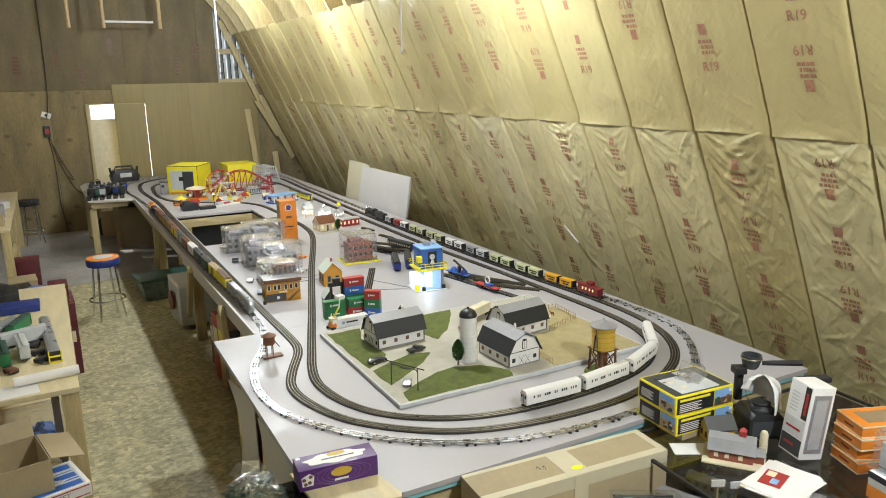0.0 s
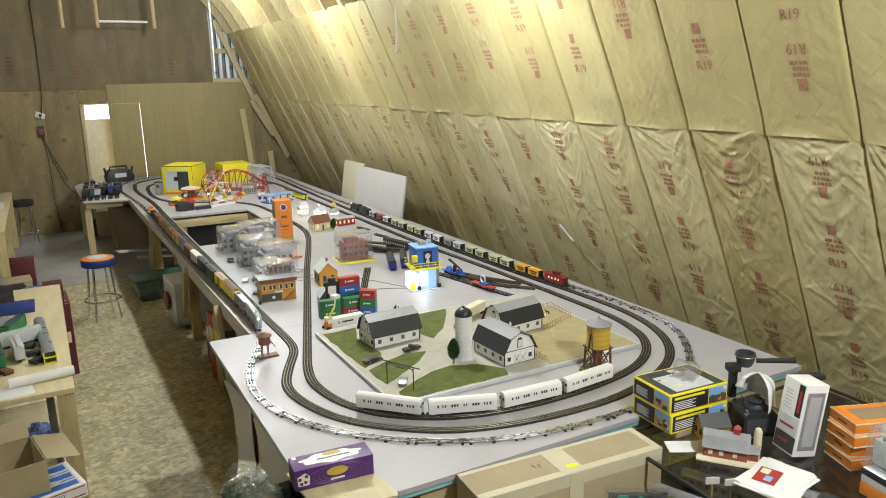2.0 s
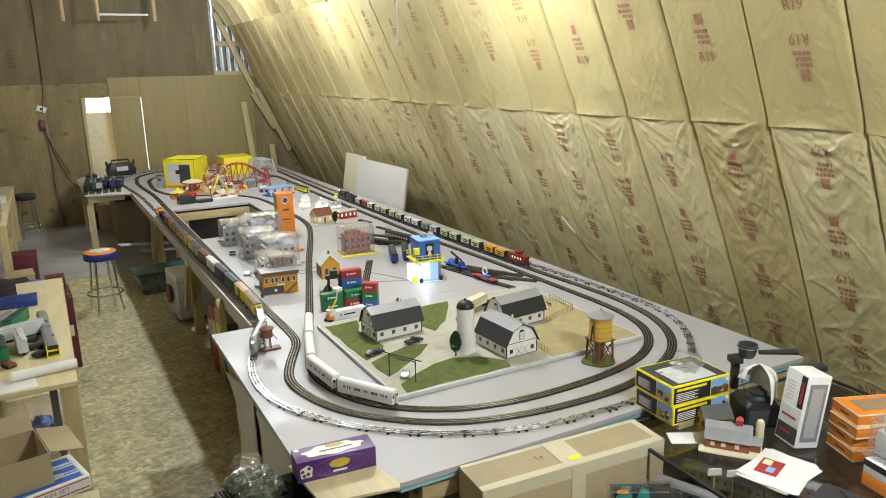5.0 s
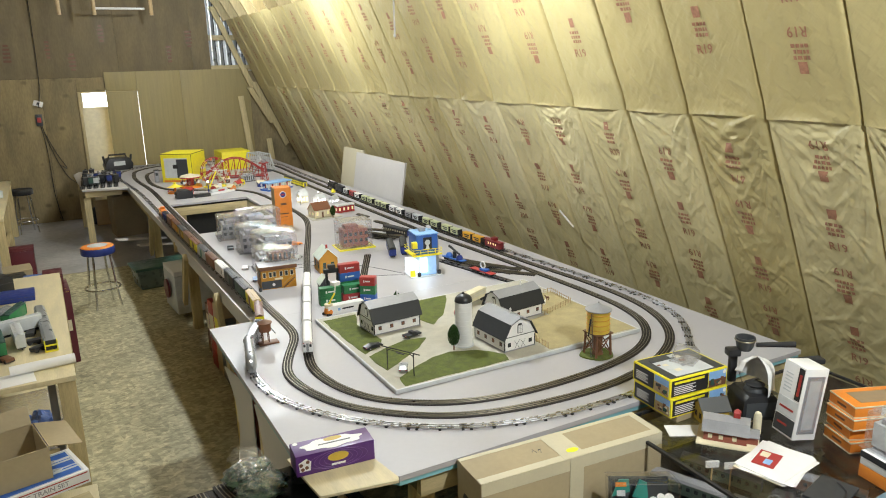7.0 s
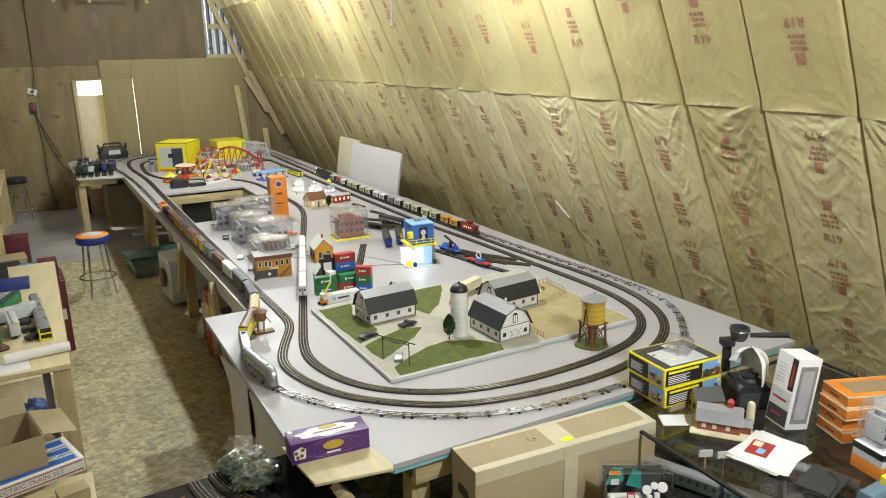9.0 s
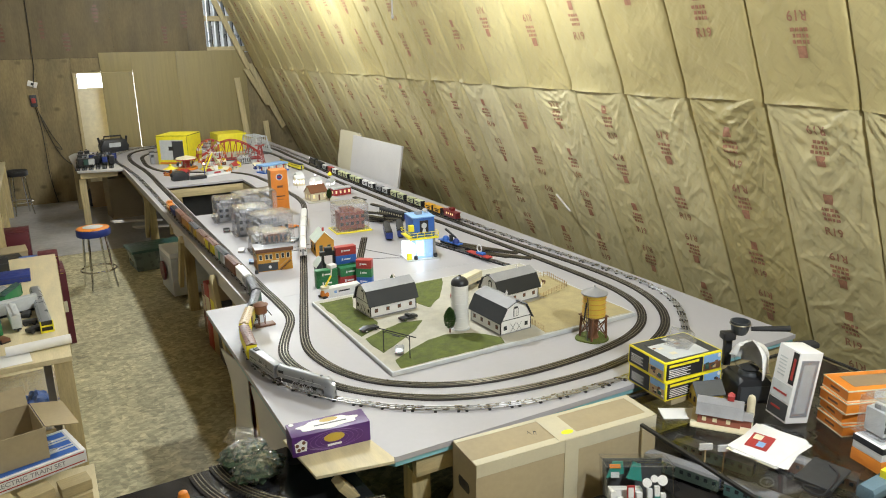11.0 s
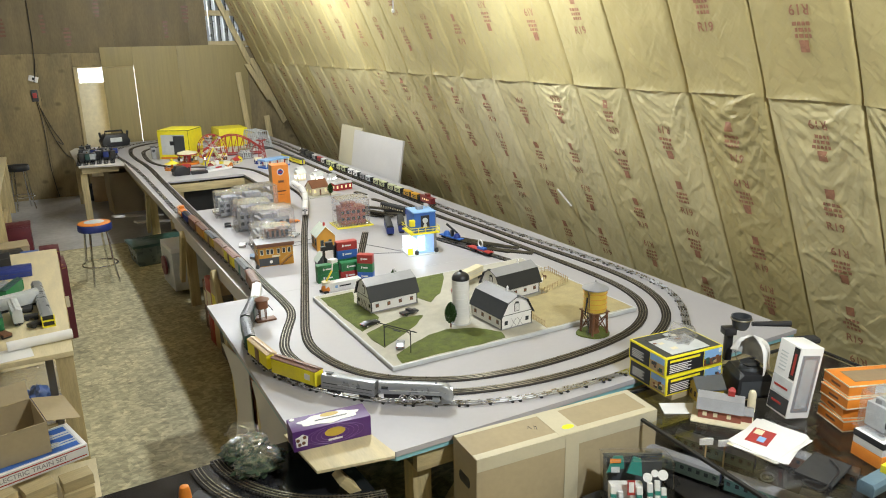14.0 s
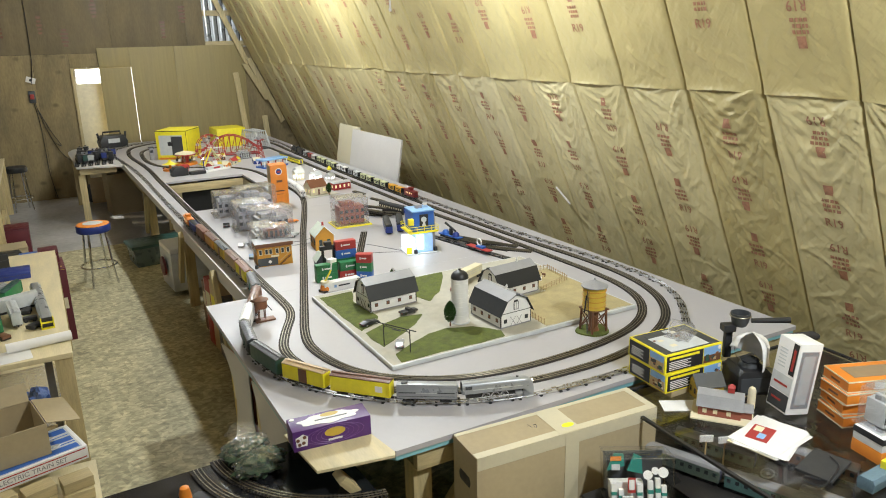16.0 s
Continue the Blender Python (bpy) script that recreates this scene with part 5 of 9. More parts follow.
OB = thing("orange_box", "tall orange and tan carton with a round emblem", "box", pose(2.08, 7.26, TZ, 0, 0, -4))
part("box", G().box(-0.085, 0.085, 0.0, 0.16, 0.0006, 0.42), "orange", OB, bevel=0.003)
part("side_panel", G().box(-0.0865, -0.0852, 0.003, 0.157, 0.004, 0.416), "tan", OB, "tan printed side")
part("round_emblem", G().lathe([(0.034, 0), (0.034, 0.001)], 24, pose(0, -0.0002, 0.35, 90)), "white", OB)
part("round_emblem", G().lathe([(0.027, 0), (0.027, 0.001)], 24, pose(0, -0.0014, 0.35, 90)), "dark_blue", OB)
part("emblem_mark", G().box(-0.018, 0.018, -0.0032, -0.0025, 0.342, 0.358), "red", OB)
part("printed_picture", G().box(-0.028, 0.03, -0.0012, -0.0002, 0.24, 0.262), "brown", OB, "dark printed picture")
part("lettering_bar", G().box(-0.045, 0.045, -0.0012, -0.0002, 0.146, 0.156), "black", OB)
part("lettering_bar", G().box(-0.035, 0.035, -0.0012, -0.0002, 0.115, 0.119), "brown", OB)
part("lower_panel", G().box(-0.08, 0.08, -0.0012, -0.0002, 0.004, 0.02), "tan", OB)

# containers with a crane
def shipping_box(at, material, label, L=0.15, word=""):
    c = thing("toy_container", label, "toy container", at, "toy shipping containers")
    part("box", G().box(-L / 2, L / 2, -0.03, 0.03, 0.0, 0.062), material, c, bevel=0.001)
    g = G()
    for k in range(14):
        x = -L / 2 + L * (k + 0.5) / 14
        g.box(x - L / 60, x + L / 60, -0.0312, -0.0301, 0.004, 0.058)
    part("corrugation", g, material, c)
    if word:
        vs, fs = letters(word, 0.03)
        part("lettering", G().add([(p[0] * 0.9, -0.0318, 0.031 + p[1]) for p in vs], fs), "white", c, "white lettering", smooth=0)
    else:
        part("lettering_bar", G().box(-L * 0.12, L * 0.2, -0.0322, -0.0313, 0.028, 0.038), "black" if material == "white" else "white", c)
        part("emblem", G().box(-L * 0.24, -L * 0.17, -0.0322, -0.0313, 0.024, 0.042), "sky_blue" if material == "white" else "white", c)
    return c


for x, y, z, m, lab, w in ((1.62, 4.68, 0, "green", "green toy shipping container", ""), (1.78, 4.66, 0, "red", "red toy shipping container", ""), (1.62, 4.68, 0.063, "green", "green toy shipping container in a stack", ""),
                           (1.79, 4.66, 0.063, "green", "green toy shipping container with white marking", ""), (1.80, 4.76, 0.126, "blue", "blue toy shipping container in a stack", ""), (1.80, 4.76, 0.189, "red", "red toy shipping container on top of a stack", ""),
                           (1.80, 4.76, 0.0, "green", "green toy shipping container at the foot of a stack", ""), (1.80, 4.76, 0.063, "green", "green toy shipping container in a stack", ""),
                           (1.87, 4.57, 0.0, "blue", "blue toy shipping container", ""), (1.87, 4.57, 0.063, "green", "green toy shipping container in a stack", ""), (1.87, 4.57, 0.126, "red", "red toy shipping container on top of a stack", "")):
    shipping_box(pose(x, y, TZ + z + 0.0006, 0, 0, -4 if x < 1.85 else -38), m, lab, 0.15 if x < 1.85 else 0.11, w if x < 1.85 else "")
MA = shipping_box(pose(1.65, 4.475, TZ + 0.0006, 0, 0, 2), "white", "long white toy container with dark marking", 0.26)
CR = thing("toy_crane", "orange and yellow toy lift crane by the containers", "toy crane", pose(1.535, 4.47, TZ, 0, 0, 20))
part("base", G().lathe([(0.034, 0.012), (0.034, 0.03), (0.026, 0.05)], 16), "orange", CR)
part("cab", G().lathe([(0.028, 0.0505), (0.03, 0.075)], 16), "cream", CR)
part("wheel", G().box(-0.036, 0.036, -0.03, -0.02, 0.0006, 0.016), "rubber", CR)
part("wheel", G().box(-0.036, 0.036, 0.02, 0.03, 0.0006, 0.016), "rubber", CR)
part("boom", G().rod((0, 0, 0.07), (0.05, -0.01, 0.14), 0.006, 6), "yellow", CR)
part("boom", G().rod((0.05, -0.01, 0.14), (0.055, -0.015, 0.2), 0.005, 6), "white", CR)
part("basket", G().box(0.03, 0.085, -0.035, 0.01, 0.195, 0.22), "white", CR, bevel=0.003)
GN = thing("toy_gantry", "black toy gantry lifter among the containers", "toy crane", pose(1.68, 4.78, TZ, 0, 0, -4))
for x in (-0.04, 0.04):
    part("post", G().box(x - 0.008, x + 0.008, -0.01, 0.01, 0.0, 0.22), "black", GN)
part("beam", G().box(-0.06, 0.06, -0.014, 0.014, 0.1955, 0.225), "black", GN, bevel=0.002)
part("cab", G().box(-0.025, 0.025, -0.02, 0.02, 0.2255, 0.255), "black", GN, bevel=0.002)

# toy vehicles on the layout
toy_car(pose(1.415, 7.33, TZ, 0, 0, 80), "white", "white toy delivery van on the layout", 0.12, 0.06, True, "toy_van")
toy_car(pose(1.385, 6.68, TZ, 0, 0, 80), "dark_grey", "dark toy pickup on the layout", 0.11, 0.055, True)
toy_car(pose(1.335, 5.93, TZ, 0, 0, 70), "white", "white toy car on the layout", 0.11, 0.05)
toy_car(pose(1.325, 5.55, TZ, 0, 0, 75), "sky_blue", "pale blue toy car on the layout", 0.11, 0.05)
toy_car(pose(1.93, 6.48, TZ, 0, 0, 8), "orange", "orange toy dump truck on the layout", 0.14, 0.06, True, "toy_truck")
TA = toy_car(pose(1.80, 6.0, TZ, 0, 0, 50), "pale_grey", "pale grey toy tow car on the layout", 0.13, 0.06, True, "toy_truck")
YS = thing("yellow_ball_stand", "small pale yellow tank beside the orange box", "model tank", pose(1.86, 6.95, TZ))
part("tank", G().lathe([(0.03, 0.0), (0.04, 0.02), (0.04, 0.05), (0.03, 0.07)], 14), "cream", YS)
part("lid", G().box(-0.035, 0.035, -0.035, 0.035, 0.0705, 0.078), "tan", YS)

# ---- far end: fairground, bridges and boxes ----
def yellow_box(at, sx, sy, sz, label, display):
    b = thing("yellow_box", label, "box", at, "yellow display boxes")
    part("box", G().box(-sx / 2, sx / 2, 0, sy, 0.0006, sz), "yellow", b, bevel=0.004)
    if display:
        part("window", G().box(-sx * 0.4, sx * 0.36, -0.0025, -0.0002, sz * 0.16, sz * 0.84), "pale_grey", b, "grey display window")
        part("picture", G().box(0.0, sx * 0.36, -0.0035, -0.0027, sz * 0.16, sz * 0.80), "dark_grey", b, "dark picture of a machine")
        part("picture", G().box(-sx * 0.12, sx * 0.04, -0.0045, -0.0037, sz * 0.48, sz * 0.62), "black", b)
        part("edge_print", G().box(-sx / 2, sx / 2, -0.002, -0.0002, sz - 0.012, sz - 0.004).box(sx / 2 + 0.0002, sx / 2 + 0.002, 0, sy, sz - 0.012, sz - 0.004).box(sx / 2 - 0.006, sx / 2 - 0.001, -0.002, -0.0002, 0, sz - 0.012), "black", b, "black printed edges")
        part("lettering_bar", G().box(-sx * 0.45, sx * 0.45, -0.002, -0.0002, 0.006, sz * 0.08), "orange", b)
    return b


yellow_box(pose(1.66, 11.16, TZ, 0, 0, -33), 0.46, 0.5, 0.42, "large yellow display box with a grey window", True)
yellow_box(pose(2.72, 12.0, TZ, 0, 0, 2), 0.46, 0.5, 0.29, "large yellow carton behind the red bridge", False)


def truss_bridge(at, L, w, h, material, label, arched):
    b = thing("truss_bridge", label, "toy bridge", at, "toy bridges")
    n = 10
    for s in (-1, 1):
        def top(u):
            return h * (0.25 + 0.75 * math.sin(math.pi * u)) if arched else h * min(1, min(u, 1 - u) * 5)
        tp = [(-L / 2 + L * k / n, s * w / 2, max(0.03, top(k / n))) for k in range(n + 1)]
        part("top_chord", G().tube(tp, 0.009, 6), material, b)
        part("bottom_chord", G().rod((-L / 2, s * w / 2, 0.02), (L / 2, s * w / 2, 0.02), 0.009, 6), material, b)
        for k in range(1, n):
            part("post", G().rod((tp[k][0], s * w / 2, 0.02), tp[k], 0.005, 5), material, b)
            part("diagonal", G().rod((tp[k - 1][0], s * w / 2, 0.02), tp[k], 0.004, 5), material, b)
    for k in range(2, n - 1):
        part("cross_tie", G().rod((tp[k][0], -w / 2, tp[k][2]), tp[k], 0.004, 5), material, b)
    part("deck", G().box(-L / 2, L / 2, -w / 2, w / 2, 0.0006, 0.014), "dark_grey", b)


truss_bridge(pose(2.48, 11.1, TZ, 0, 0, -14), 0.85, 0.16, 0.30, "red", "red arched toy truss bridge", True)
truss_bridge(pose(3.02, 11.75, TZ, 0, 0, 100), 0.75, 0.18, 0.26, "pale_grey", "silver toy truss bridge", False)

FW = thing("ferris_wheel", "red toy ferris wheel on yellow and green legs", "ferris wheel", pose(2.05, 10.42, TZ, 0, 0, 8))
WHEEL = part("wheel", G().lathe([(0.02, -0.035), (0.02, 0.035)], 12, pose(0, 0, 0, 90)), "white", FW, "red and white spoked wheel", at=pose(0, 0, 0.22))
for y in (-0.03, 0.03):
    part("rim", G().tube([(0.19 * math.cos(a), y, 0.19 * math.sin(a)) for a in [2 * math.pi * k / 28 for k in range(28)]], 0.005, 5, True), "red", WHEEL)
    for k in range(14):
        a = 2 * math.pi * k / 14
        part("spoke", G().rod((0, y, 0), (0.19 * math.cos(a), y, 0.19 * math.sin(a)), 0.0028, 4), "red" if k % 2 else "white", WHEEL)
for k in range(14):
    a = 2 * math.pi * k / 14
    part("gondola", G().cbox((0.19 * math.cos(a), 0, 0.19 * math.sin(a) - 0.018), (0.03, 0.04, 0.028)), ("orange", "yellow", "white", "red")[k % 4], WHEEL)
for s in (-1, 1):
    for x in (-0.13, 0.13):
        part("leg", G().rod((x, s * 0.07, 0.0006), (0, s * 0.045, 0.225), 0.010, 6), "yellow" if x < 0 else "lime", FW)
part("base", G().box(-0.16, 0.16, -0.09, 0.09, 0.0006, 0.012), "yellow", FW, bevel=0.002)
part("ticket_booth", G().box(-0.03, 0.03, -0.14, -0.1, 0.0006, 0.06), "white", FW)

CA = thing("carousel", "small toy carousel with red and white canopy", "carousel", pose(1.74, 10.60, TZ))
part("base", G().lathe([(0.15, 0.0006), (0.15, 0.03)], 24), "orange", CA)
part("canopy", G().lathe([(0.14, 0.15), (0.13, 0.165), (0.02, 0.19)], 16), "cream", CA)
part("canopy_band", G().lathe([(0.143, 0.135), (0.143, 0.15)], 16), "red", CA)
part("centre_pole", G().lathe([(0.05, 0.03), (0.05, 0.135)], 12), "red", CA)
for k in range(10):
    a = 2 * math.pi * k / 10
    part("pole", G().rod((0.12 * math.cos(a), 0.12 * math.sin(a), 0.03), (0.12 * math.cos(a), 0.12 * math.sin(a), 0.14), 0.004, 5), "chrome", CA)
    part("mount", G().cbox((0.12 * math.cos(a), 0.12 * math.sin(a), 0.075), (0.03, 0.016, 0.035)), ("white", "brown", "dark_grey")[k % 3], CA)
SW = thing("swing_ride", "toy swing ride with yellow umbrella canopy", "fairground ride", pose(1.47, 10.22, TZ))
part("canopy", G().lathe([(0.10, 0.085), (0.05, 0.10), (0.012, 0.125), (0.02, 0.135), (0.004, 0.15)], 16), "yellow", SW)
part("pole", G().rod((0, 0, 0), (0, 0, 0.09), 0.015, 8), "orange", SW)
part("base", G().lathe([(0.1, 0.0006), (0.095, 0.02)], 16), "orange", SW)
for k in range(8):
    a = 2 * math.pi * k / 8
    part("seat", G().cbox((0.09 * math.cos(a), 0.09 * math.sin(a), 0.035), (0.02, 0.02, 0.016)), "orange" if k % 2 else "red", SW)
RT = thing("radio_tower", "red lattice toy beacon tower", "toy tower", pose(2.72, 10.35, TZ))
for x in (-1, 1):
    for y in (-1, 1):
        part("leg", G().rod((0.05 * x, 0.05 * y, 0), (0.018 * x, 0.018 * y, 0.28), 0.005, 5), "red", RT)
        for k in range(5):
            u0, u1 = k / 5, (k + 1) / 5
            r0, r1 = 0.05 - 0.032 * u0, 0.05 - 0.032 * u1
            part("lattice", G().rod((r0 * x, r0 * y, 0.28 * u0), (-r1 * x, r1 * y, 0.28 * u1), 0.003, 4), "red", RT)
part("platform", G().lathe([(0.07, 0.28), (0.075, 0.288)], 14), "red", RT)
part("beacon", G().lathe([(0.03, 0.288), (0.035, 0.32), (0.02, 0.335)], 12), "grey", RT)
BC = thing("blue_red_ride", "blue and red toy bumper-car pavilion", "fairground ride", pose(2.70, 9.70, TZ, 0, 0, 20))
part("base", G().box(-0.2, 0.2, -0.09, 0.09, 0.0006, 0.02), "blue", BC)
part("roof", G().box(-0.2, 0.2, -0.09, 0.09, 0.095, 0.115), "sky_blue", BC, bevel=0.004)
for k in range(7):
    for s in (-1, 1):
        part("post", G().rod((-0.18 + 0.06 * k, s * 0.08, 0.02), (-0.18 + 0.06 * k, s * 0.08, 0.095), 0.008, 6), "red" if k % 2 else "white", BC)
TXS = thing("transformer", "black train transformer with a wire", "transformer", pose(1.50, 9.75, TZ, 0, 0, 5))
part("case", G().prism([(-0.1, 0.0006), (0.1, 0.0006), (0.1, 0.07), (0.05, 0.11), (-0.06, 0.11), (-0.1, 0.07)], -0.07, 0.07, "y"), "black", TXS, bevel=0.006)
part("handle", G().box(-0.115, -0.101, -0.01, 0.01, 0.05, 0.09), "rubber", TXS)
part("handle", G().box(0.101, 0.115, -0.01, 0.01, 0.05, 0.09), "rubber", TXS)
CBX = thing("control_box", "flat black control box beside the transformer", "control box", pose(1.72, 9.72, TZ, 0, 0, 4))
part("case", G().box(-0.1, 0.1, -0.05, 0.05, 0.0006, 0.04), "black", CBX, bevel=0.004)
STN = thing("station_platform", "long white model station platform with red sign", "model building", pose(1.98, 9.85, TZ, 0, 0, 24))
part("platform", G().box(-0.2, 0.2, -0.05, 0.05, 0.0006, 0.025), "white", STN, bevel=0.002)
part("building", G().box(-0.14, 0.1, -0.03, 0.03, 0.0255, 0.06), "pale_grey", STN, bevel=0.002)
part("sign", G().box(-0.05, 0.05, -0.0335, -0.0305, 0.032, 0.054), "red", STN)
part("lamp_post", G().rod((-0.19, -0.02, 0.025), (-0.19, -0.02, 0.17), 0.006, 6), "dark_blue", STN)
part("lamp_globe", G().lathe([(0.004, 0.17), (0.013, 0.178), (0.004, 0.19)], 10, pose(-0.19, -0.02, 0)), "lamp_glow", STN)
GT = thing("grey_model_tower", "grey model signal house near the loop", "model building", pose(1.40, 11.38, TZ))
part("shell", G().box(-0.03, 0.03, -0.03, 0.03, 0.0006, 0.17), "grey", GT, bevel=0.003)
part("roof", G().box(-0.036, 0.036, -0.036, 0.036, 0.1705, 0.185), "dark_grey", GT)
part("window", G().box(-0.018, 0.018, -0.0315, -0.0302, 0.1, 0.14), "window_dark", GT)
for k, (x, y, a, m) in enumerate(((3.02, 10.1, 95, "yellow"), (3.04, 9.72, 95, "yellow"))):
    passenger_car(pose(x, y, TZ, 0, 0, a), m, "dark_grey", "yellow toy passenger car parked by the main line", 0.34)
clamshell(pose(2.55, 10.65, TZ, 0, 0, 10), 0.2, 0.16, 0.13, "pale_grey", "small clear pack with a grey model", 9)
for k, (x, y, m, lab) in enumerate(((2.25, 10.7, "brown", "dark brown toy booth"), (2.3, 10.2, "cream", "cream toy booth"), (1.95, 10.05, "red", "red toy kiosk"), (2.4, 10.42, "yellow", "yellow toy kiosk"), (2.15, 9.95, "orange", "orange toy kiosk"), (1.62, 10.05, "red", "red toy kiosk"), (2.58, 10.05, "dark_blue", "dark blue toy kiosk"))):
    house(pose(x, y, TZ, 0, 0, 30 * k), 0.09, 0.08, 0.055, 0.03, m, "red" if k % 2 else "cream", lab + " on the fairground", 1, 1, "white", False, "toy_kiosk")

for k, pts in enumerate(([(1.35, 5.62), (1.75, 5.70), (2.1, 5.60), (2.4, 5.05)], [(2.0, 5.18), (2.25, 5.10), (2.42, 5.0)], [(2.7, 6.7), (2.82, 6.6), (2.95, 6.7), (3.05, 6.6)], [(1.62, 5.95), (1.75, 5.80), (1.95, 5.85)])):
    wire("layout_wire", curve_pts([(p[0], p[1], TZ + 0.002) for p in pts]), 0.0016, "thin dark wire lying on the layout", "dark_grey")
for k, y in enumerate((4.62, 5.85, 7.06, 10.6)):
    part("board_joint", G().box(1.5 if k < 3 else 1.6, 3.1, y - 0.0016, y + 0.0016, TZ + 0.0002, TZ + 0.0008), "pale_grey", TABLE, "fine joint between foam boards")
# foam sheets leaning on the wall behind the table
LEANED = thing("foam_sheet", "pale grey foam board sheet leaning on the wall", "board", pose(3.60, 8.47, 0.6, 0, 9, 1.5))
part("sheet", G().box(0, 0.025, -0.68, 0.74, 0, 0.74), "white_panel", LEANED, bevel=0.003)
LE2 = thing("yellow_foam_sheet", "yellow-tan insulation sheet leaning behind the grey one", "board", pose(3.63, 9.47, 0.6, 0, 9, 1.5))
part("sheet", G().box(0, 0.025, -0.35, 0.32, 0, 0.76), "tape", LE2, bevel=0.003)


# ---- trains ----
def wheels(parent, L, z=0.010, r=0.0095, trucks=True, material="rubber"):
    """Two trucks under a car, each with its sides and two wheel pairs."""
    for x in (-L * 0.31, L * 0.31):
        tk = part("truck", G().box(-0.028, 0.028, -0.021, -0.017, 0.006, 0.014).box(-0.028, 0.028, 0.017, 0.021, 0.006, 0.014).box(-0.008, 0.008, -0.021, 0.021, 0.009, 0.02), material, parent, "black truck", at=pose(x, 0, 0))
        wl = None
        for wx in (-0.018, 0.018):
            for wy in (-0.0145, 0.0145):
                if wl is None:
                    wl = part("wheel", G().lathe([(r, -0.002), (r, 0.002)], 12, pose(0, 0, 0, 90)), "rail", tk, at=pose(wx, wy, r))
                else:
                    again(wl, pose(wx, wy, r))


def coupler(parent, L):
    for s in (-1, 1):
        part("coupler", G().box(s * L / 2 - 0.011, s * L / 2 + 0.011, -0.004, 0.004, 0.012, 0.02), "black", parent)


def box_car(name, L, body, roof, label, ribs=True, door=None, sign=None, H=0.075):
    c = thing(name, label, "train car", group="freight train cars")
    part("body", G().box(-L / 2, L / 2, -0.027, 0.027, 0.022, 0.022 + H), body, c, bevel=0.0012)
    g = G().prism([(-0.0285, 0), (0.0285, 0), (0.0285, 0.003), (0, 0.011), (-0.0285, 0.003)], -L / 2 - 0.001, L / 2 + 0.001, "x", pose(0, 0, 0.0223 + H))
    rf = part("roof", g, roof, c)
    part("roof_walk", G().box(-L / 2, L / 2, -0.006, 0.006, 0.034 + H, 0.036 + H), roof, rf)
    if ribs:
        rg = G()
        for k in range(9):
            x = -L / 2 + L * (k + 0.5) / 9
            rg.prism([(-0.0285, 0.0035), (0, 0.0122), (0.0285, 0.0035), (0.0285, 0.0015), (-0.0285, 0.0015)], x - 0.0015, x + 0.0015, "x", pose(0, 0, 0.0223 + H))
        part("roof_ribs", rg, roof, rf)
    if door:
        for s in (-1, 1):
            part("door", G().box(-0.026, 0.026, s * 0.0272, s * 0.0292, 0.024, 0.019 + H), door, c, "sliding door", bevel=0.0006)
    if sign:
        for s in (-1, 1):
            part("emblem", G().box(L * 0.26, L * 0.38, s * 0.0272, s * 0.0282, 0.045, 0.075), sign, c, "square printed emblem")
    part("frame", G().box(-L / 2 + 0.004, L / 2 - 0.004, -0.018, 0.018, 0.016, 0.0218).box(-0.035, 0.035, -0.02, 0.02, 0.008, 0.016), "black", c)
    for s in (-1, 1):
        g = G().box(s * (L / 2 - 0.013), s * (L / 2 - 0.011), s * -0.0295, s * -0.0275, 0.03, 0.09).box(s * (L / 2 - 0.004), s * (L / 2 - 0.002), s * -0.0295, s * -0.0275, 0.03, 0.09)
        for k in range(5):
            g.box(s * (L / 2 - 0.0115), s * (L / 2 - 0.0035), s * -0.0292, s * -0.028, 0.034 + 0.011 * k, 0.036 + 0.011 * k)
        part("ladder", g, body, c)
    wheels(c, L)
    coupler(c, L)
    return c


def hopper_car(name, L, body, label):
    c = thing(name, label, "train car", group="freight train cars")
    H = 0.06
    w = 0.028
    g = G().box(-L / 2, L / 2, -w, -w + 0.002, 0.04, 0.024 + H).box(-L / 2, L / 2, w - 0.002, w, 0.04, 0.024 + H)
    g.prism([(-L / 2, 0.024 + H), (-L / 2, 0.05), (-L / 4, 0.02), (L / 4, 0.02), (L / 2, 0.05), (L / 2, 0.024 + H), (L / 2 - 0.003, 0.024 + H), (L / 2 - 0.003, 0.06), (L / 4, 0.04), (-L / 4, 0.04), (-L / 2 + 0.003, 0.06), (-L / 2 + 0.003, 0.024 + H)], -w + 0.002, w - 0.002, "y")
    part("body", g, body, c)
    part("load", G().grid(lambda u, v: (-L / 2 + 0.004 + (L - 0.008) * u, -w + 0.003 + (2 * w - 0.006) * v, 0.078 + 0.012 * math.sin(math.pi * v) + 0.004 * noise.noise((u * 20, v * 6, 1))), 24, 8), "rubber", c, "dark granular load")
    for k in range(7):
        x = -L / 2 + L * (k + 0.5) / 7
        for s in (-1, 1):
            part("rib", G().box(x - 0.002, x + 0.002, s * w, s * (w + 0.002), 0.04, 0.022 + H), body, c)
    wheels(c, L)
    coupler(c, L)
    return c


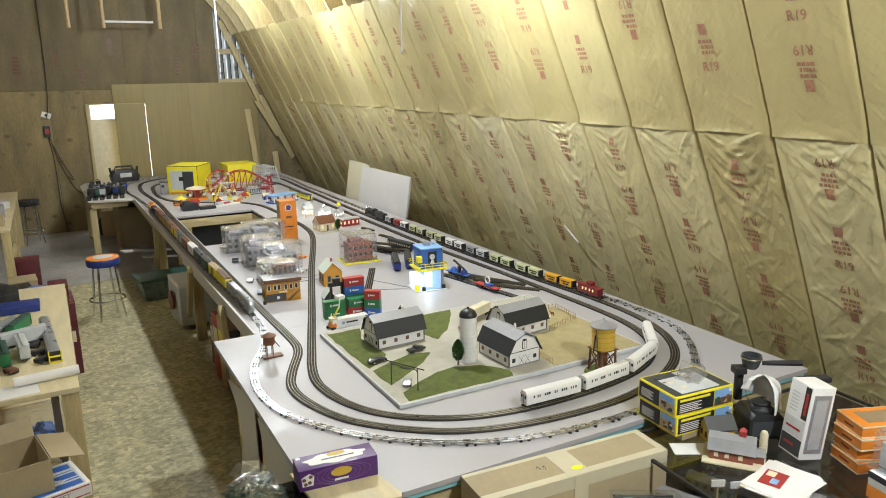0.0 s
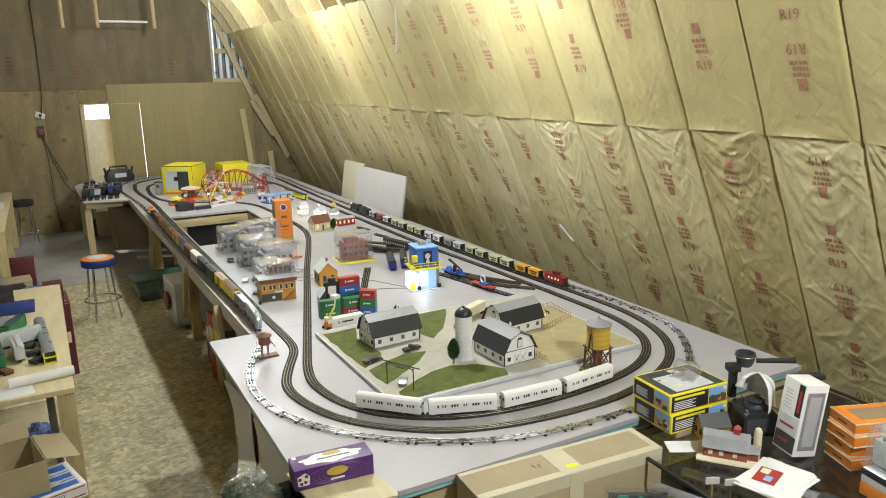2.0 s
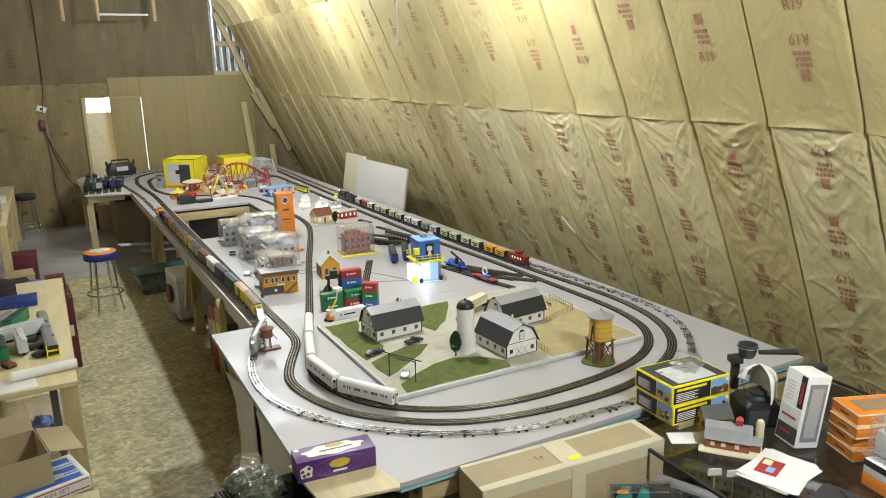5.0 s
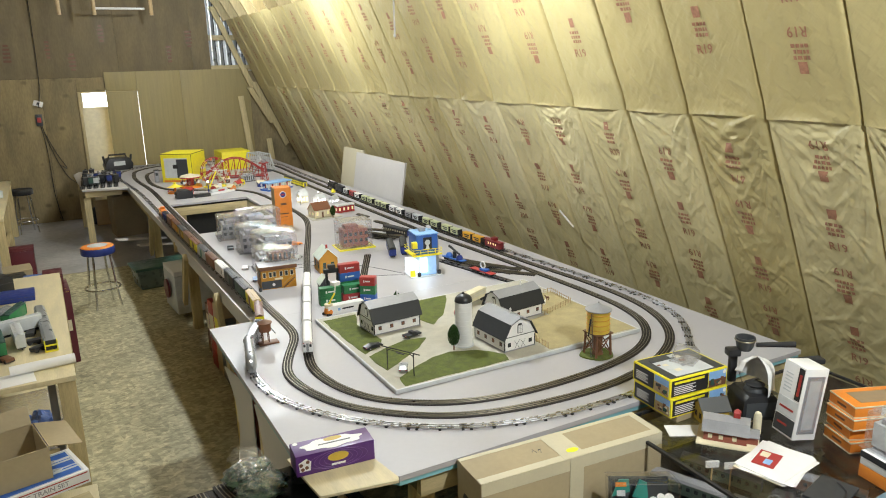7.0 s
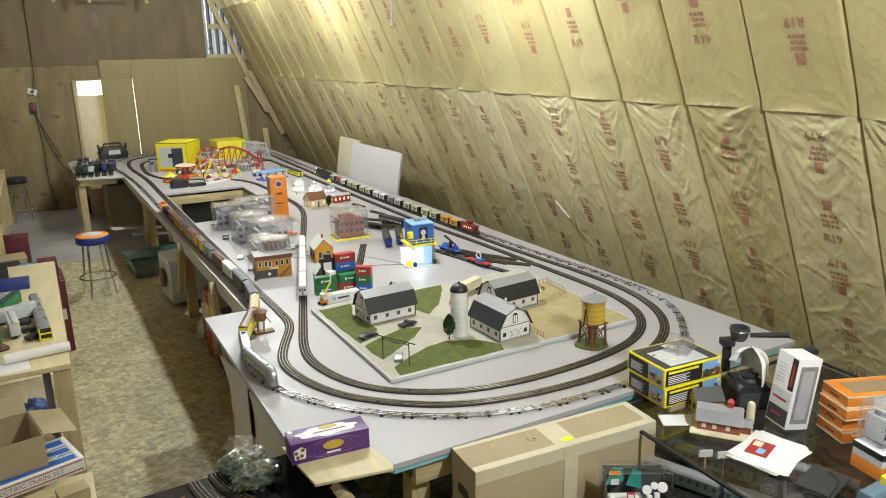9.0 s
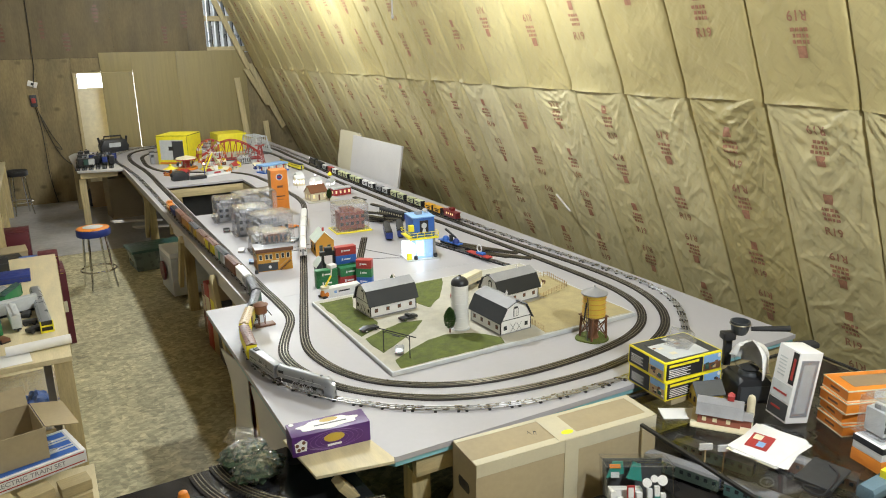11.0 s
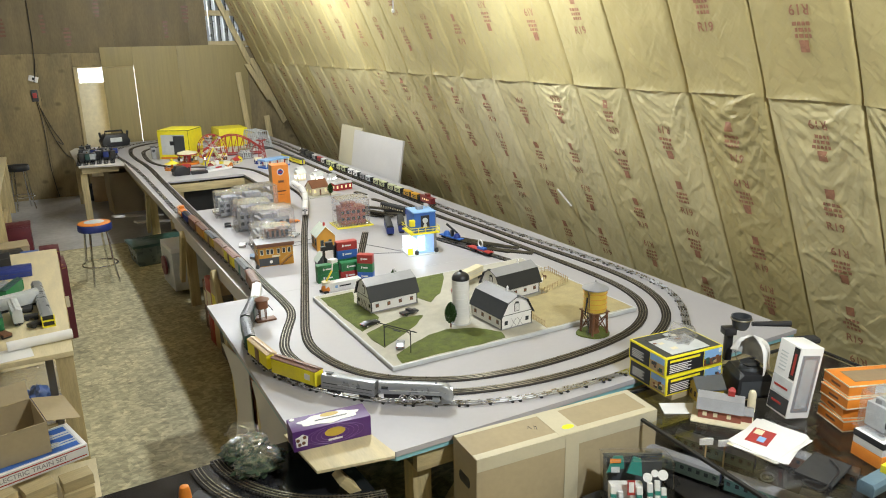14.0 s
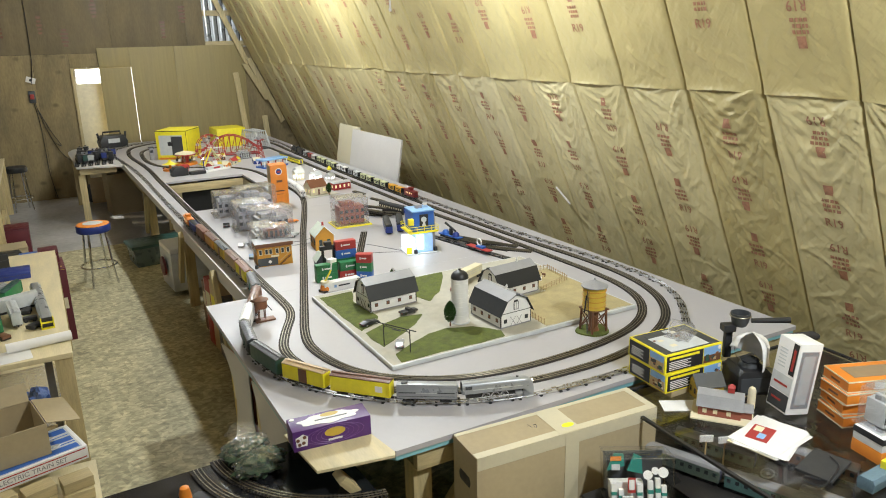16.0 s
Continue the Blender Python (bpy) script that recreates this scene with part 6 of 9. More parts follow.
def caboose(name, L, body, label, group):
    c = thing(name, label, "caboose", group=group)
    part("body", G().box(-L / 2 + 0.022, L / 2 - 0.022, -0.026, 0.026, 0.024, 0.078), body, c, bevel=0.001)
    part("roof", G().prism([(-0.03, 0), (0.03, 0), (0.03, 0.003), (0, 0.01), (-0.03, 0.003)], -L / 2 + 0.004, L / 2 - 0.004, "x", pose(0, 0, 0.0785)), body, c)
    cu = part("cupola", G().box(-0.03, 0.022, -0.02, 0.02, 0.087, 0.108), body, c, bevel=0.001)
    part("cupola_roof", G().box(-0.034, 0.026, -0.024, 0.024, 0.1085, 0.112), body, cu)
    part("platform", G().box(-L / 2, L / 2, -0.026, 0.026, 0.019, 0.0235), "black", c)
    for x in (-0.055, -0.02, 0.02, 0.055):
        for s in (-1, 1):
            part("window", G().box(x - 0.007, x + 0.007, s * 0.0262, s * 0.0272, 0.048, 0.066), "warm_lit", c, "lit cream window")
    for s in (-1, 1):
        g = G()
        for yy in (-0.022, 0, 0.022):
            g.rod((s * (L / 2 - 0.002), yy, 0.023), (s * (L / 2 - 0.002), yy, 0.05), 0.0012, 5)
        g.rod((s * (L / 2 - 0.002), -0.022, 0.05), (s * (L / 2 - 0.002), 0.022, 0.05), 0.0012, 5)
        part("railing", g, "black", c)
    wheels(c, L)
    coupler(c, L)
    return c


def spoked_wheel(r, t=0.004, n=12):
    g = G()
    k = 24
    for a in range(k):
        a0, a1 = 2 * math.pi * a / k, 2 * math.pi * (a + 1) / k
        vs = [(rr * math.cos(q), y, rr * math.sin(q)) for q in (a0, a1) for rr in (r * 0.82, r) for y in (-t / 2, t / 2)]
        g.add(vs, [(0, 2, 6, 4), (1, 5, 7, 3), (2, 3, 7, 6), (0, 4, 5, 1)])
    for a in range(n):
        q = 2 * math.pi * a / n
        g.rod((0, 0, 0), (r * 0.85 * math.cos(q), 0, r * 0.85 * math.sin(q)), 0.0009, 4)
    g.lathe([(r * 0.2, -t / 2), (r * 0.2, t / 2)], 10, pose(0, 0, 0, 90))
    return g


SPIN = []   # (wheel, radius, line speed)


def streamliner(label):
    """Shrouded silver steam engine with a bullet nose, spoked drivers and side rods."""
    L = 0.345
    c = thing("streamlined_locomotive", label, "locomotive", group="silver freight train")
    def ring(u, a):
        x = -L / 2 + L * u
        k = max(0.0, (u - 0.84) / 0.16)
        w, top, bot = 0.029, 0.098, 0.048 - 0.028 * min(1, k * 2)
        q = math.sqrt(max(0.0, 1 - k ** 2.2))
        top2 = bot + (top - bot) * (0.30 + 0.70 * q)
        an = math.pi * a
        e = 0.62
        ca, sa = math.cos(an), math.sin(an)
        return (x, w * (0.25 + 0.75 * q) * math.copysign(abs(ca) ** e, ca), bot + (top2 - bot) * abs(sa) ** e)
    part("boiler_shroud", G().grid(ring, 44, 16).box(-L / 2, L * 0.34, -0.028, 0.028, 0.046, 0.05), "silver", c, "smooth silver shroud", smooth=60)
    part("cab_windows", G().box(-L / 2 + 0.014, -L / 2 + 0.045, -0.0298, 0.0298, 0.07, 0.083), "window_dark", c, "dark cab windows")
    part("skirt_line", G().box(-L / 2 + 0.05, L / 2 - 0.06, -0.0299, 0.0299, 0.064, 0.066), "pale_grey", c, "pale stripe along the side")
    part("pilot", G().prism([(L / 2 - 0.055, 0.006), (L / 2 - 0.004, 0.006), (L / 2 - 0.012, 0.034), (L / 2 - 0.055, 0.034)], -0.02, 0.02, "y"), "silver", c, bevel=0.002)
    part("headlight", G().lathe([(0.006, 0), (0.006, 0.006)], 14, pose(L / 2 - 0.010, 0, 0.072, 0, 80)), "lamp_glow", c, "lit headlight")
    part("stack", G().lathe([(0.007, 0), (0.006, 0.006)], 12, pose(L * 0.27, 0, 0.096)), "dark_grey", c)
    part("running_gear", G().box(-L / 2 + 0.02, L / 2 - 0.05, -0.013, 0.013, 0.018, 0.046), "black", c, "black frame")
    sp = [part("driver", spoked_wheel(0.021), "rail", c, "bright spoked driving wheel", at=pose(x, y, 0.021)) for x in (-0.06, -0.016, 0.028) for y in (-0.0185, 0.0185)]
    for w in sp:
        SPIN.append((w, 0.021, w.location.copy()))
    for s in (-1, 1):
        part("side_rod", G().box(-0.066, 0.034, s * 0.0212, s * 0.0232, 0.012, 0.017).box(0.028, 0.09, s * 0.0235, s * 0.025, 0.018, 0.021), "chrome", c)
        part("cylinder_block", G().box(0.078, 0.112, s * 0.014, s * 0.028, 0.014, 0.036), "silver", c, bevel=0.003)
    g = G()
    for x in (0.128, 0.098, -0.11, -0.135):
        for y in (-0.0145, 0.0145):
            g.lathe([(0.009, -0.002), (0.009, 0.002)], 12, pose(x, y, 0.009, 90))
    part("small_wheels", g, "rail", c)
    return c


def tender_car(L, body, label, name, group, coal=False, streaml=True):
    c = thing(name, label, "tender", group=group)
    H = 0.068
    prof = [(-0.028, 0.024), (0.028, 0.024), (0.028, 0.024 + H * 0.75), (0.022, 0.024 + H), (-0.022, 0.024 + H), (-0.028, 0.024 + H * 0.75)]
    part("body", G().prism(prof, -L / 2, L / 2, "x"), body, c, bevel=0.002)
    if streaml:
        part("stripe", G().box(-L / 2 + 0.01, L / 2 - 0.01, -0.0287, 0.0287, 0.052, 0.057).box(-L / 2 + 0.01, L / 2 - 0.01, -0.0287, 0.0287, 0.036, 0.0375), "dark_grey", c, "dark stripes")
        part("lettering_bar", G().box(-0.05, 0.05, -0.0291, 0.0291, 0.0525, 0.0565), "pale_grey", c, "small pale lettering bar")
        part("hatch", G().box(-L / 2 + 0.02, -L / 2 + 0.05, -0.012, 0.012, 0.0925, 0.098), "dark_grey", c, bevel=0.002)
    else:
        part("coal", G().grid(lambda u, v: (-L / 2 + 0.03 + (L - 0.05) * u, -0.019 + 0.038 * v, 0.0915 + 0.014 * math.sin(math.pi * v) * math.sin(math.pi * u) + 0.003 * noise.noise((u * 20, v * 9, 2))), 20, 8), "rubber", c, "black coal load")
    part("frame", G().box(-L / 2, L / 2, -0.02, 0.02, 0.017, 0.0238), "black", c)
    wheels(c, L)
    coupler(c, L)
    return c


def steam_engine(label):
    L = 0.30
    c = thing("steam_locomotive", label, "locomotive", group="container train")
    part("boiler", G().lathe([(0.0205, -0.19), (0.0215, -0.06), (0.0205, 0.0), (0.019, 0.012), (0.012, 0.016)], 20, pose(0.1, 0, 0.062, 0, 90)), "black", c)
    part("cab", G().box(-L / 2, -L / 2 + 0.055, -0.028, 0.028, 0.03, 0.098), "black", c, bevel=0.001)
    part("cab_roof", G().prism([(-0.031, 0.099), (0.031, 0.099), (0.02, 0.106), (-0.02, 0.106)], -L / 2 - 0.01, -L / 2 + 0.06, "x"), "black", c)
    part("cab_window", G().box(-L / 2 + 0.015, -L / 2 + 0.038, -0.0285, 0.0285, 0.07, 0.088), "window_dark", c)
    for x, r, h in ((0.095, 0.008, 0.03), (0.04, 0.009, 0.024), (-0.01, 0.008, 0.022)):
        part("dome" if x < 0.09 else "stack", G().lathe([(r, 0), (r, h * 0.7), (r * 0.5, h)], 12, pose(x, 0, 0.075)), "black", c)
    part("running_board", G().box(-0.1, 0.12, -0.027, 0.027, 0.04, 0.043).box(-0.12, 0.1, -0.012, 0.012, 0.016, 0.04), "black", c)
    part("pilot", G().prism([(0.115, 0.006), (0.15, 0.006), (0.118, 0.034), (0.115, 0.034)], -0.02, 0.02, "y"), "black", c)
    part("headlight", G().lathe([(0.006, 0), (0.006, 0.01)], 12, pose(0.113, 0, 0.088, 0, 90)), "lamp_glow", c, "lit headlight")
    for x in (-0.06, -0.015, 0.03, 0.075):
        for y in (-0.0175, 0.0175):
            w = part("driver", spoked_wheel(0.018), "rail_dark", c, "spoked driving wheel", at=pose(x, y, 0.018))
            SPIN.append((w, 0.018, w.location.copy()))
    for s in (-1, 1):
        part("side_rod", G().box(-0.062, 0.077, s * 0.020, s * 0.022, 0.012, 0.016), "rail", c)
    return c


def container_car(name, L, a, b, label, lettering="black"):
    c = thing(name, label, "train car", group="container train")
    part("deck", G().box(-L / 2, L / 2, -0.025, 0.025, 0.018, 0.024).box(-L / 2, L / 2, -0.004, 0.004, 0.012, 0.018), "black", c)
    for x, col in ((-L * 0.235, a), (L * 0.235, b)):
        bx = part("crate", G().box(x - L * 0.2, x + L * 0.2, -0.024, 0.024, 0.0245, 0.078), col, c, bevel=0.0012)
        part("lettering_bar", G().box(x - L * 0.13, x + L * 0.13, -0.0246, 0.0246, 0.052, 0.062), lettering, bx, "dark unreadable lettering bar")
        part("lettering_bar", G().box(x - L * 0.1, x + L * 0.08, -0.0246, 0.0246, 0.034, 0.046), lettering, bx)
        for e in (-1, 1):
            xa = x + e * L * 0.2
            part("corner_strip", G().box(min(xa, xa - e * L * 0.015), max(xa, xa - e * L * 0.015), -0.0248, 0.0248, 0.026, 0.076), "black", bx)
            part("end_panel", G().box(min(xa + e * 0.0003, xa + e * 0.0015), max(xa + e * 0.0003, xa + e * 0.0015), -0.022, 0.022, 0.026, 0.076), "black", bx, "black end panel")
    wheels(c, L)
    coupler(c, L)
    return c


def subway_car(L, label, end):
    c = thing("subway_car", label, "train car", group="white passenger train")
    prof = [(-0.028, 0.020), (0.028, 0.020), (0.0285, 0.07), (0.024, 0.085), (0.012, 0.092), (-0.012, 0.092), (-0.024, 0.085), (-0.0285, 0.07)]
    part("body", G().prism(prof, -L / 2, L / 2, "x"), "white", c, "white body with a rounded roof", bevel=0.0015)
    part("underframe", G().box(-L * 0.2, L * 0.2, -0.016, 0.016, 0.006, 0.0195), "black", c)
    for s in (-1, 1):
        xs = [(-0.135, 0.008), (-0.118, 0.006), (-0.105, 0.006), (-0.075, 0.009), (-0.062, 0.009), (-0.049, 0.009), (-0.015, 0.006), (-0.003, 0.006), (0.03, 0.009), (0.043, 0.009), (0.056, 0.009), (0.09, 0.006), (0.102, 0.006), (0.125, 0.008)]
        for x, w in xs:
            part("window", G().box(x - w / 2, x + w / 2, s * 0.0284, s * 0.0292, 0.052, 0.066), "window_dark", c)
    for s in (-1, 1):
        part("end_door", G().box(s * (L / 2), s * (L / 2 + 0.0012), -0.007, 0.007, 0.024, 0.074), "grey", c)
        for y in (-0.017, 0.017):
            part("end_window", G().box(s * (L / 2), s * (L / 2 + 0.0012), y - 0.006, y + 0.006, 0.052, 0.068), "window_dark", c)
    if end:
        for y in (-0.02, 0.02):
            part("marker_lamp", G().lathe([(0.003, 0), (0.003, 0.003)], 8, pose(end * (L / 2 + 0.002), y, 0.076, 0, 90)), "red", c)
    wheels(c, L)
    coupler(c, L)
    return c


TRAIN_B = [(streamliner("silver streamlined toy steam locomotive with spoked drivers"), 0.36),
           (tender_car(0.28, "silver", "silver streamlined tender with dark stripes", "streamlined_tender", "silver freight train"), 0.30)]
for L, body, roof, door, sign, lab in (
        (0.305, "yellow", "brown", None, "white", "yellow toy boxcar with a ribbed brown roof"), (0.265, "yellow", "tan", "brown", None, "yellow toy boxcar with a brown sliding door"),
        (0.29, "dark_green", "dark_grey", None, None, "dark green toy boxcar with grey roof"), (0.29, "dark_grey", "dark_grey", "dark_green", None, "black and green toy boxcar"),
        (0.27, "white", "white", None, "grey", "white toy refrigerator car"), (0.29, "rust", "brown", None, None, "brown toy boxcar with brown roof"),
        (0.29, "pale_grey", "dark_grey", "teal", None, "grey-green toy boxcar with dark roof"), (0.29, "yellow", "rust", "brown", None, "yellow toy boxcar with rusty roof"),
        (0.29, "tan", "brown", None, None, "tan toy boxcar with brown roof"), (0.29, "gold", "dark_grey", "brown", None, "golden yellow toy boxcar with dark roof"),
        (0.29, "ochre", "brown", None, None, "ochre toy boxcar with brown roof"), (0.29, "rust", "rust", None, None, "rusty red toy boxcar")):
    TRAIN_B.append((box_car("boxcar", L, body, roof, lab, True, door, sign), L + 0.03))
TRAIN_B.append((hopper_car("hopper_car", 0.26, "dark_blue", "dark blue toy hopper car with a dark load"), 0.29))
TRAIN_B.append((caboose("caboose", 0.24, "orange", "orange toy caboose with a cupola", "silver freight train"), 0.26))

M["caboose_red"] = mat("deep_red_paint", (0.20, 0.018, 0.02), 0.42, amt=0.14, scale=18)
M["crate_orange"] = mat("crate_orange_paint", (0.70, 0.36, 0.02), 0.42, amt=0.14, scale=18)
TRAIN_C = [(steam_engine("black toy steam locomotive with domes and side rods"), 0.33),
           (tender_car(0.25, "black", "black toy coal tender", "coal_tender", "container train", streaml=False), 0.28),
           (container_car("container_flatcar", 0.17, "pale_grey", "pale_grey", "short black flatcar with two grey loads", "dark_grey"), 0.20)]
for a, b, lab in (("white", "red", "black flatcar with a white and a red crate"), ("lime", "lime", "black flatcar with two pale green crates"), ("lime", "lime", "black flatcar with two pale green crates"),
                  ("white", "white", "black flatcar with two white crates"), ("pale_grey", "grey", "black flatcar with two grey crates"), ("lime", "lime", "black flatcar with two pale green crates"),
                  ("lime", "lime", "black flatcar with two pale green crates"), ("crate_orange", "crate_orange", "black flatcar with two orange-yellow crates")):
    TRAIN_C.append((container_car("container_flatcar", 0.36, a, b, lab), 0.39))
TRAIN_C.append((caboose("caboose", 0.26, "caboose_red", "red toy caboose with lit windows", "container train"), 0.28))

TRAIN_A = [(subway_car(0.34, "white toy passenger car with rows of dark windows", e), 0.37) for e in (1, 0, 0, -1)]

# ---- foreground: shelf, boxes and the showcase ----
solid("plywood_shelf", G().prism([(0.76, 2.46), (1.075, 2.405), (1.085, 2.43), (1.03, 2.80), (0.73, 2.80)], TZ - 0.012, TZ + 0.001, "z"), "bench_ply", "bare plywood offcut jutting from the table corner", "board", bevel=0.001)
part("shelf_bracket", G().box(0.9, 0.94, 2.5, 2.78, TZ - 0.05, TZ - 0.0125), "pine_y", TABLE)

PB = thing("purple_box", "purple printed carton with a white cloud panel", "box", pose(0.895, 2.68, TZ + 0.0015, 0, 0, -5))
part("box", G().box(-0.168, 0.168, -0.06, 0.06, 0, 0.092), "purple", PB, bevel=0.002)
cl = [(0.13 * math.cos(a) * (1 + 0.08 * math.sin(7 * a)), 0.042 * math.sin(a) * (1 + 0.12 * math.sin(7 * a))) for a in [2 * math.pi * k / 42 for k in range(42)]]
part("cloud_panel", G().prism(cl, 0.0923, 0.0932, "z"), "white", PB, "white cloud-shaped panel")
part("emblem", G().prism([(0.04 * math.cos(a) + 0.01, 0.016 * math.sin(a) + 0.028) for a in [2 * math.pi * k / 20 for k in range(20)]], 0.0934, 0.0942, "z"), "gold", PB, "gold oval emblem")
part("lettering_bar", G().box(-0.06, 0.08, -0.008, 0.0, 0.0934, 0.094), "dark_grey", PB)
part("emblem", G().prism([(0.045 * math.cos(a) + 0.01, 0.02 * math.sin(a) + 0.056) for a in [2 * math.pi * k / 20 for k in range(20)]], -0.0612, -0.0602, "y"), "gold", PB, "gold oval emblem")
part("lettering_bar", G().box(-0.02, 0.04, -0.0612, -0.0602, 0.018, 0.027), "white", PB)
for k in range(4):
    part("swirl", G().tube([(0.01 + (0.06 + 0.022 * k) * math.cos(q), -0.0603, 0.046 + min(0.04, 0.026 + 0.008 * k) * math.sin(q)) for q in [2 * math.pi * j / 30 for j in range(30)]], 0.0011, 4, True), mat("pale_purple_print", (0.17, 0.07, 0.27), 0.45), PB, "paler purple swirl")
part("round_mark", G().lathe([(0.011, 0), (0.011, 0.001)], 14, pose(-0.148, 0.045, 0.0923)), "white", PB)
part("picture", G().prism([(-0.155, 0.02), (-0.11, 0.02), (-0.105, 0.06), (-0.125, 0.075), (-0.158, 0.06)], -0.0612, -0.0602, "y"), "white", PB, "white picture with brown spots")
for x, z in ((-0.148, 0.05), (-0.125, 0.035), (-0.12, 0.06), (-0.142, 0.03)):
    part("picture_spot", G().lathe([(0.008, 0), (0.008, 0.0008)], 10, pose(x, -0.0613, z, 90)), "brown", PB)

CARTON = thing("large_carton", "tall brown cardboard carton sealed with paper tape", "box", pose(1.815, 2.288, 0, 0, 0, -3.6))
part("carton", G().box(-0.465, 0.465, -0.108, 0.108, 0.0006, 0.858), "card", CARTON, bevel=0.003)
part("tape", G().box(-0.462, 0.462, -0.1095, -0.1083, 0.80, 0.8575).box(-0.462, 0.462, -0.1083, -0.07, 0.8583, 0.8593), "tape", CARTON, "pale paper tape along the edge")
part("tape", G().box(-0.462, 0.462, 0.085, 0.107, 0.8583, 0.8593), "tape", CARTON)
part("tape", G().box(-0.035, 0.035, -0.111, -0.1097, 0.001, 0.8575), "tape", CARTON, "pale paper tape down the front")
part("tape", G().box(-0.06, 0.05, -0.106, 0.106, 0.8595, 0.8603), "tape", CARTON, "pale paper tape over the top")
part("tape", G().box(0.43, 0.4635, -0.1, 0.1, 0.8583, 0.8592), "tape", CARTON)
part("sticker", G().prism([(0.03 * math.cos(a) + 0.012, 0.017 * math.sin(a) - 0.055) for a in [2 * math.pi * k / 18 for k in range(18)]], 0.8605, 0.8612, "z"), mat("neon_sticker", (0.80, 0.85, 0.02), 0.5, amt=0.05), CARTON, "neon yellow sticker")
part("hand_hole", G().prism([(-0.05, 0.70), (-0.04, 0.685), (0.04, 0.685), (0.05, 0.70), (0.05, 0.72), (0.04, 0.735), (-0.04, 0.735), (-0.05, 0.72)], -0.4662, -0.4653, "x"), "black", CARTON, "dark hand hole")
part("pen_mark", G().tube([(-0.15, 0.01, 0.8588), (-0.14, 0.03, 0.8588), (-0.135, 0.0, 0.8588)], 0.0012, 4), "dark_grey", CARTON)
part("pen_mark", G().tube([(-0.125, -0.005, 0.8588), (-0.115, 0.02, 0.8588), (-0.108, 0.01, 0.8588), (-0.118, -0.01, 0.8588)], 0.0012, 4), "dark_grey", CARTON)

# black-topped table with loose track and moss
BT = thing("black_table", "low black-topped table in front of the railway", "table", pose(0.5, 2.45, 0, 0, 0, 2))
part("tabletop", G().box(-0.75, 0.5, -0.75, 0.55, 0.67, 0.70), mat("black_laminate", (0.018, 0.018, 0.02), 0.22, amt=0.2, scale=6), BT, "smooth black laminate top", bevel=0.004)
for x in (-0.7, 0.45):
    for y in (-0.7, 0.5):
        part("leg", G().box(x - 0.02, x + 0.02, y - 0.02, y + 0.02, 0, 0.669), "black", BT)
M["bag_film"] = glass("bag_film", (0.97, 0.98, 0.98), 0.08, 0.15, 0.03)
MOSS = thing("moss_bag", "clear plastic bag of dark green moss", "bag", pose(0.60, 2.89, 0.7005, 0, 0, 20))


def blob(cx, cy, rx, ry, rz, seed, nz=0.25):
    def fn(u, v):
        a, b = 2 * math.pi * u, math.pi * v
        d = Vector((math.cos(a) * math.sin(b), math.sin(a) * math.sin(b), math.cos(b)))
        k = 1 + nz * noise.noise(d * 3 + Vector((seed, 0, 0))) + nz * 0.6 * noise.noise(d * 9 + Vector((seed, 5, 0)))
        return (cx + rx * k * d.x, cy + ry * k * d.y, max(0.001, rz * (1 + k * d.z)))
    return fn


part("moss", G().grid(blob(0, -0.06, 0.10, 0.08, 0.040, 1, 0.5), 40, 24), mat("dried_moss", (0.055, 0.095, 0.045), 0.95, amt=0.6, scale=60, bump=0.9, bscale=200), MOSS, "dark green moss", smooth=80)
part("moss", G().grid(blob(0.02, 0.09, 0.095, 0.07, 0.038, 2, 0.5), 40, 24), mat("dried_moss_second", (0.06, 0.10, 0.05), 0.95, amt=0.6, scale=60, bump=0.9, bscale=200), MOSS, "dark green moss", smooth=80)
part("bag", G().grid(blob(0, -0.06, 0.115, 0.092, 0.046, 7, 0.22), 48, 28), "bag_film", MOSS, "crinkled clear bag", smooth=50)
part("bag", G().grid(blob(0.03, 0.09, 0.112, 0.082, 0.044, 9, 0.22), 48, 28), "bag_film", MOSS, "crinkled clear bag", smooth=50)
part("bag_flap", G().grid(lambda u, v: (0.03 + 0.16 * (u - 0.4) + 0.02 * noise.noise((u * 5, v * 5, 2)), 0.05 + 0.10 * v, 0.07 + 0.08 * v * (1 - abs(u - 0.4)) + 0.02 * noise.noise((u * 6, v * 6, 8))), 16, 16), "bag_film", MOSS, "standing bag flap", smooth=60)


def curved_track(at, r, a0, a1, label):
    t = thing("curved_track", label, "track", at, "curved track sections")
    for o in (-0.016, 0, 0.016):
        part("rail", G().tube([((r + o) * math.cos(a), (r + o) * math.sin(a), 0.0105) for a in np.linspace(a0, a1, 30)], 0.0024, 6), "rail_dark", t)
    g = G()
    n = int(abs(a1 - a0) * r / 0.017)
    for k in range(n):
        a = a0 + (a1 - a0) * (k + 0.5) / n
        g.box(r - 0.029, r + 0.029, -0.0048, 0.0048, 0.0, 0.0085, Matrix.Rotation(a, 4, "Z"))
    tagged(part("tie_bed", g, "tie", t, smooth=0), kind="stuff")


curved_track(pose(1.10, 3.02, 0.7008), 0.72, math.pi * 1.02, math.pi * 1.45, "dark curved track section on the black table")
curved_track(pose(1.13, 3.05, 0.7008), 0.66, math.pi * 1.02, math.pi * 1.45, "dark curved track section on the black table")
OCAP = thing("orange_bottle", "small orange plastic bottle top on the black table", "bottle cap", pose(0.30, 2.79, 0.7005, 0, 0, 20))
part("cap", G().lathe([(0.026, 0), (0.024, 0.03), (0.018, 0.055), (0.012, 0.058)], 16), "orange", OCAP)

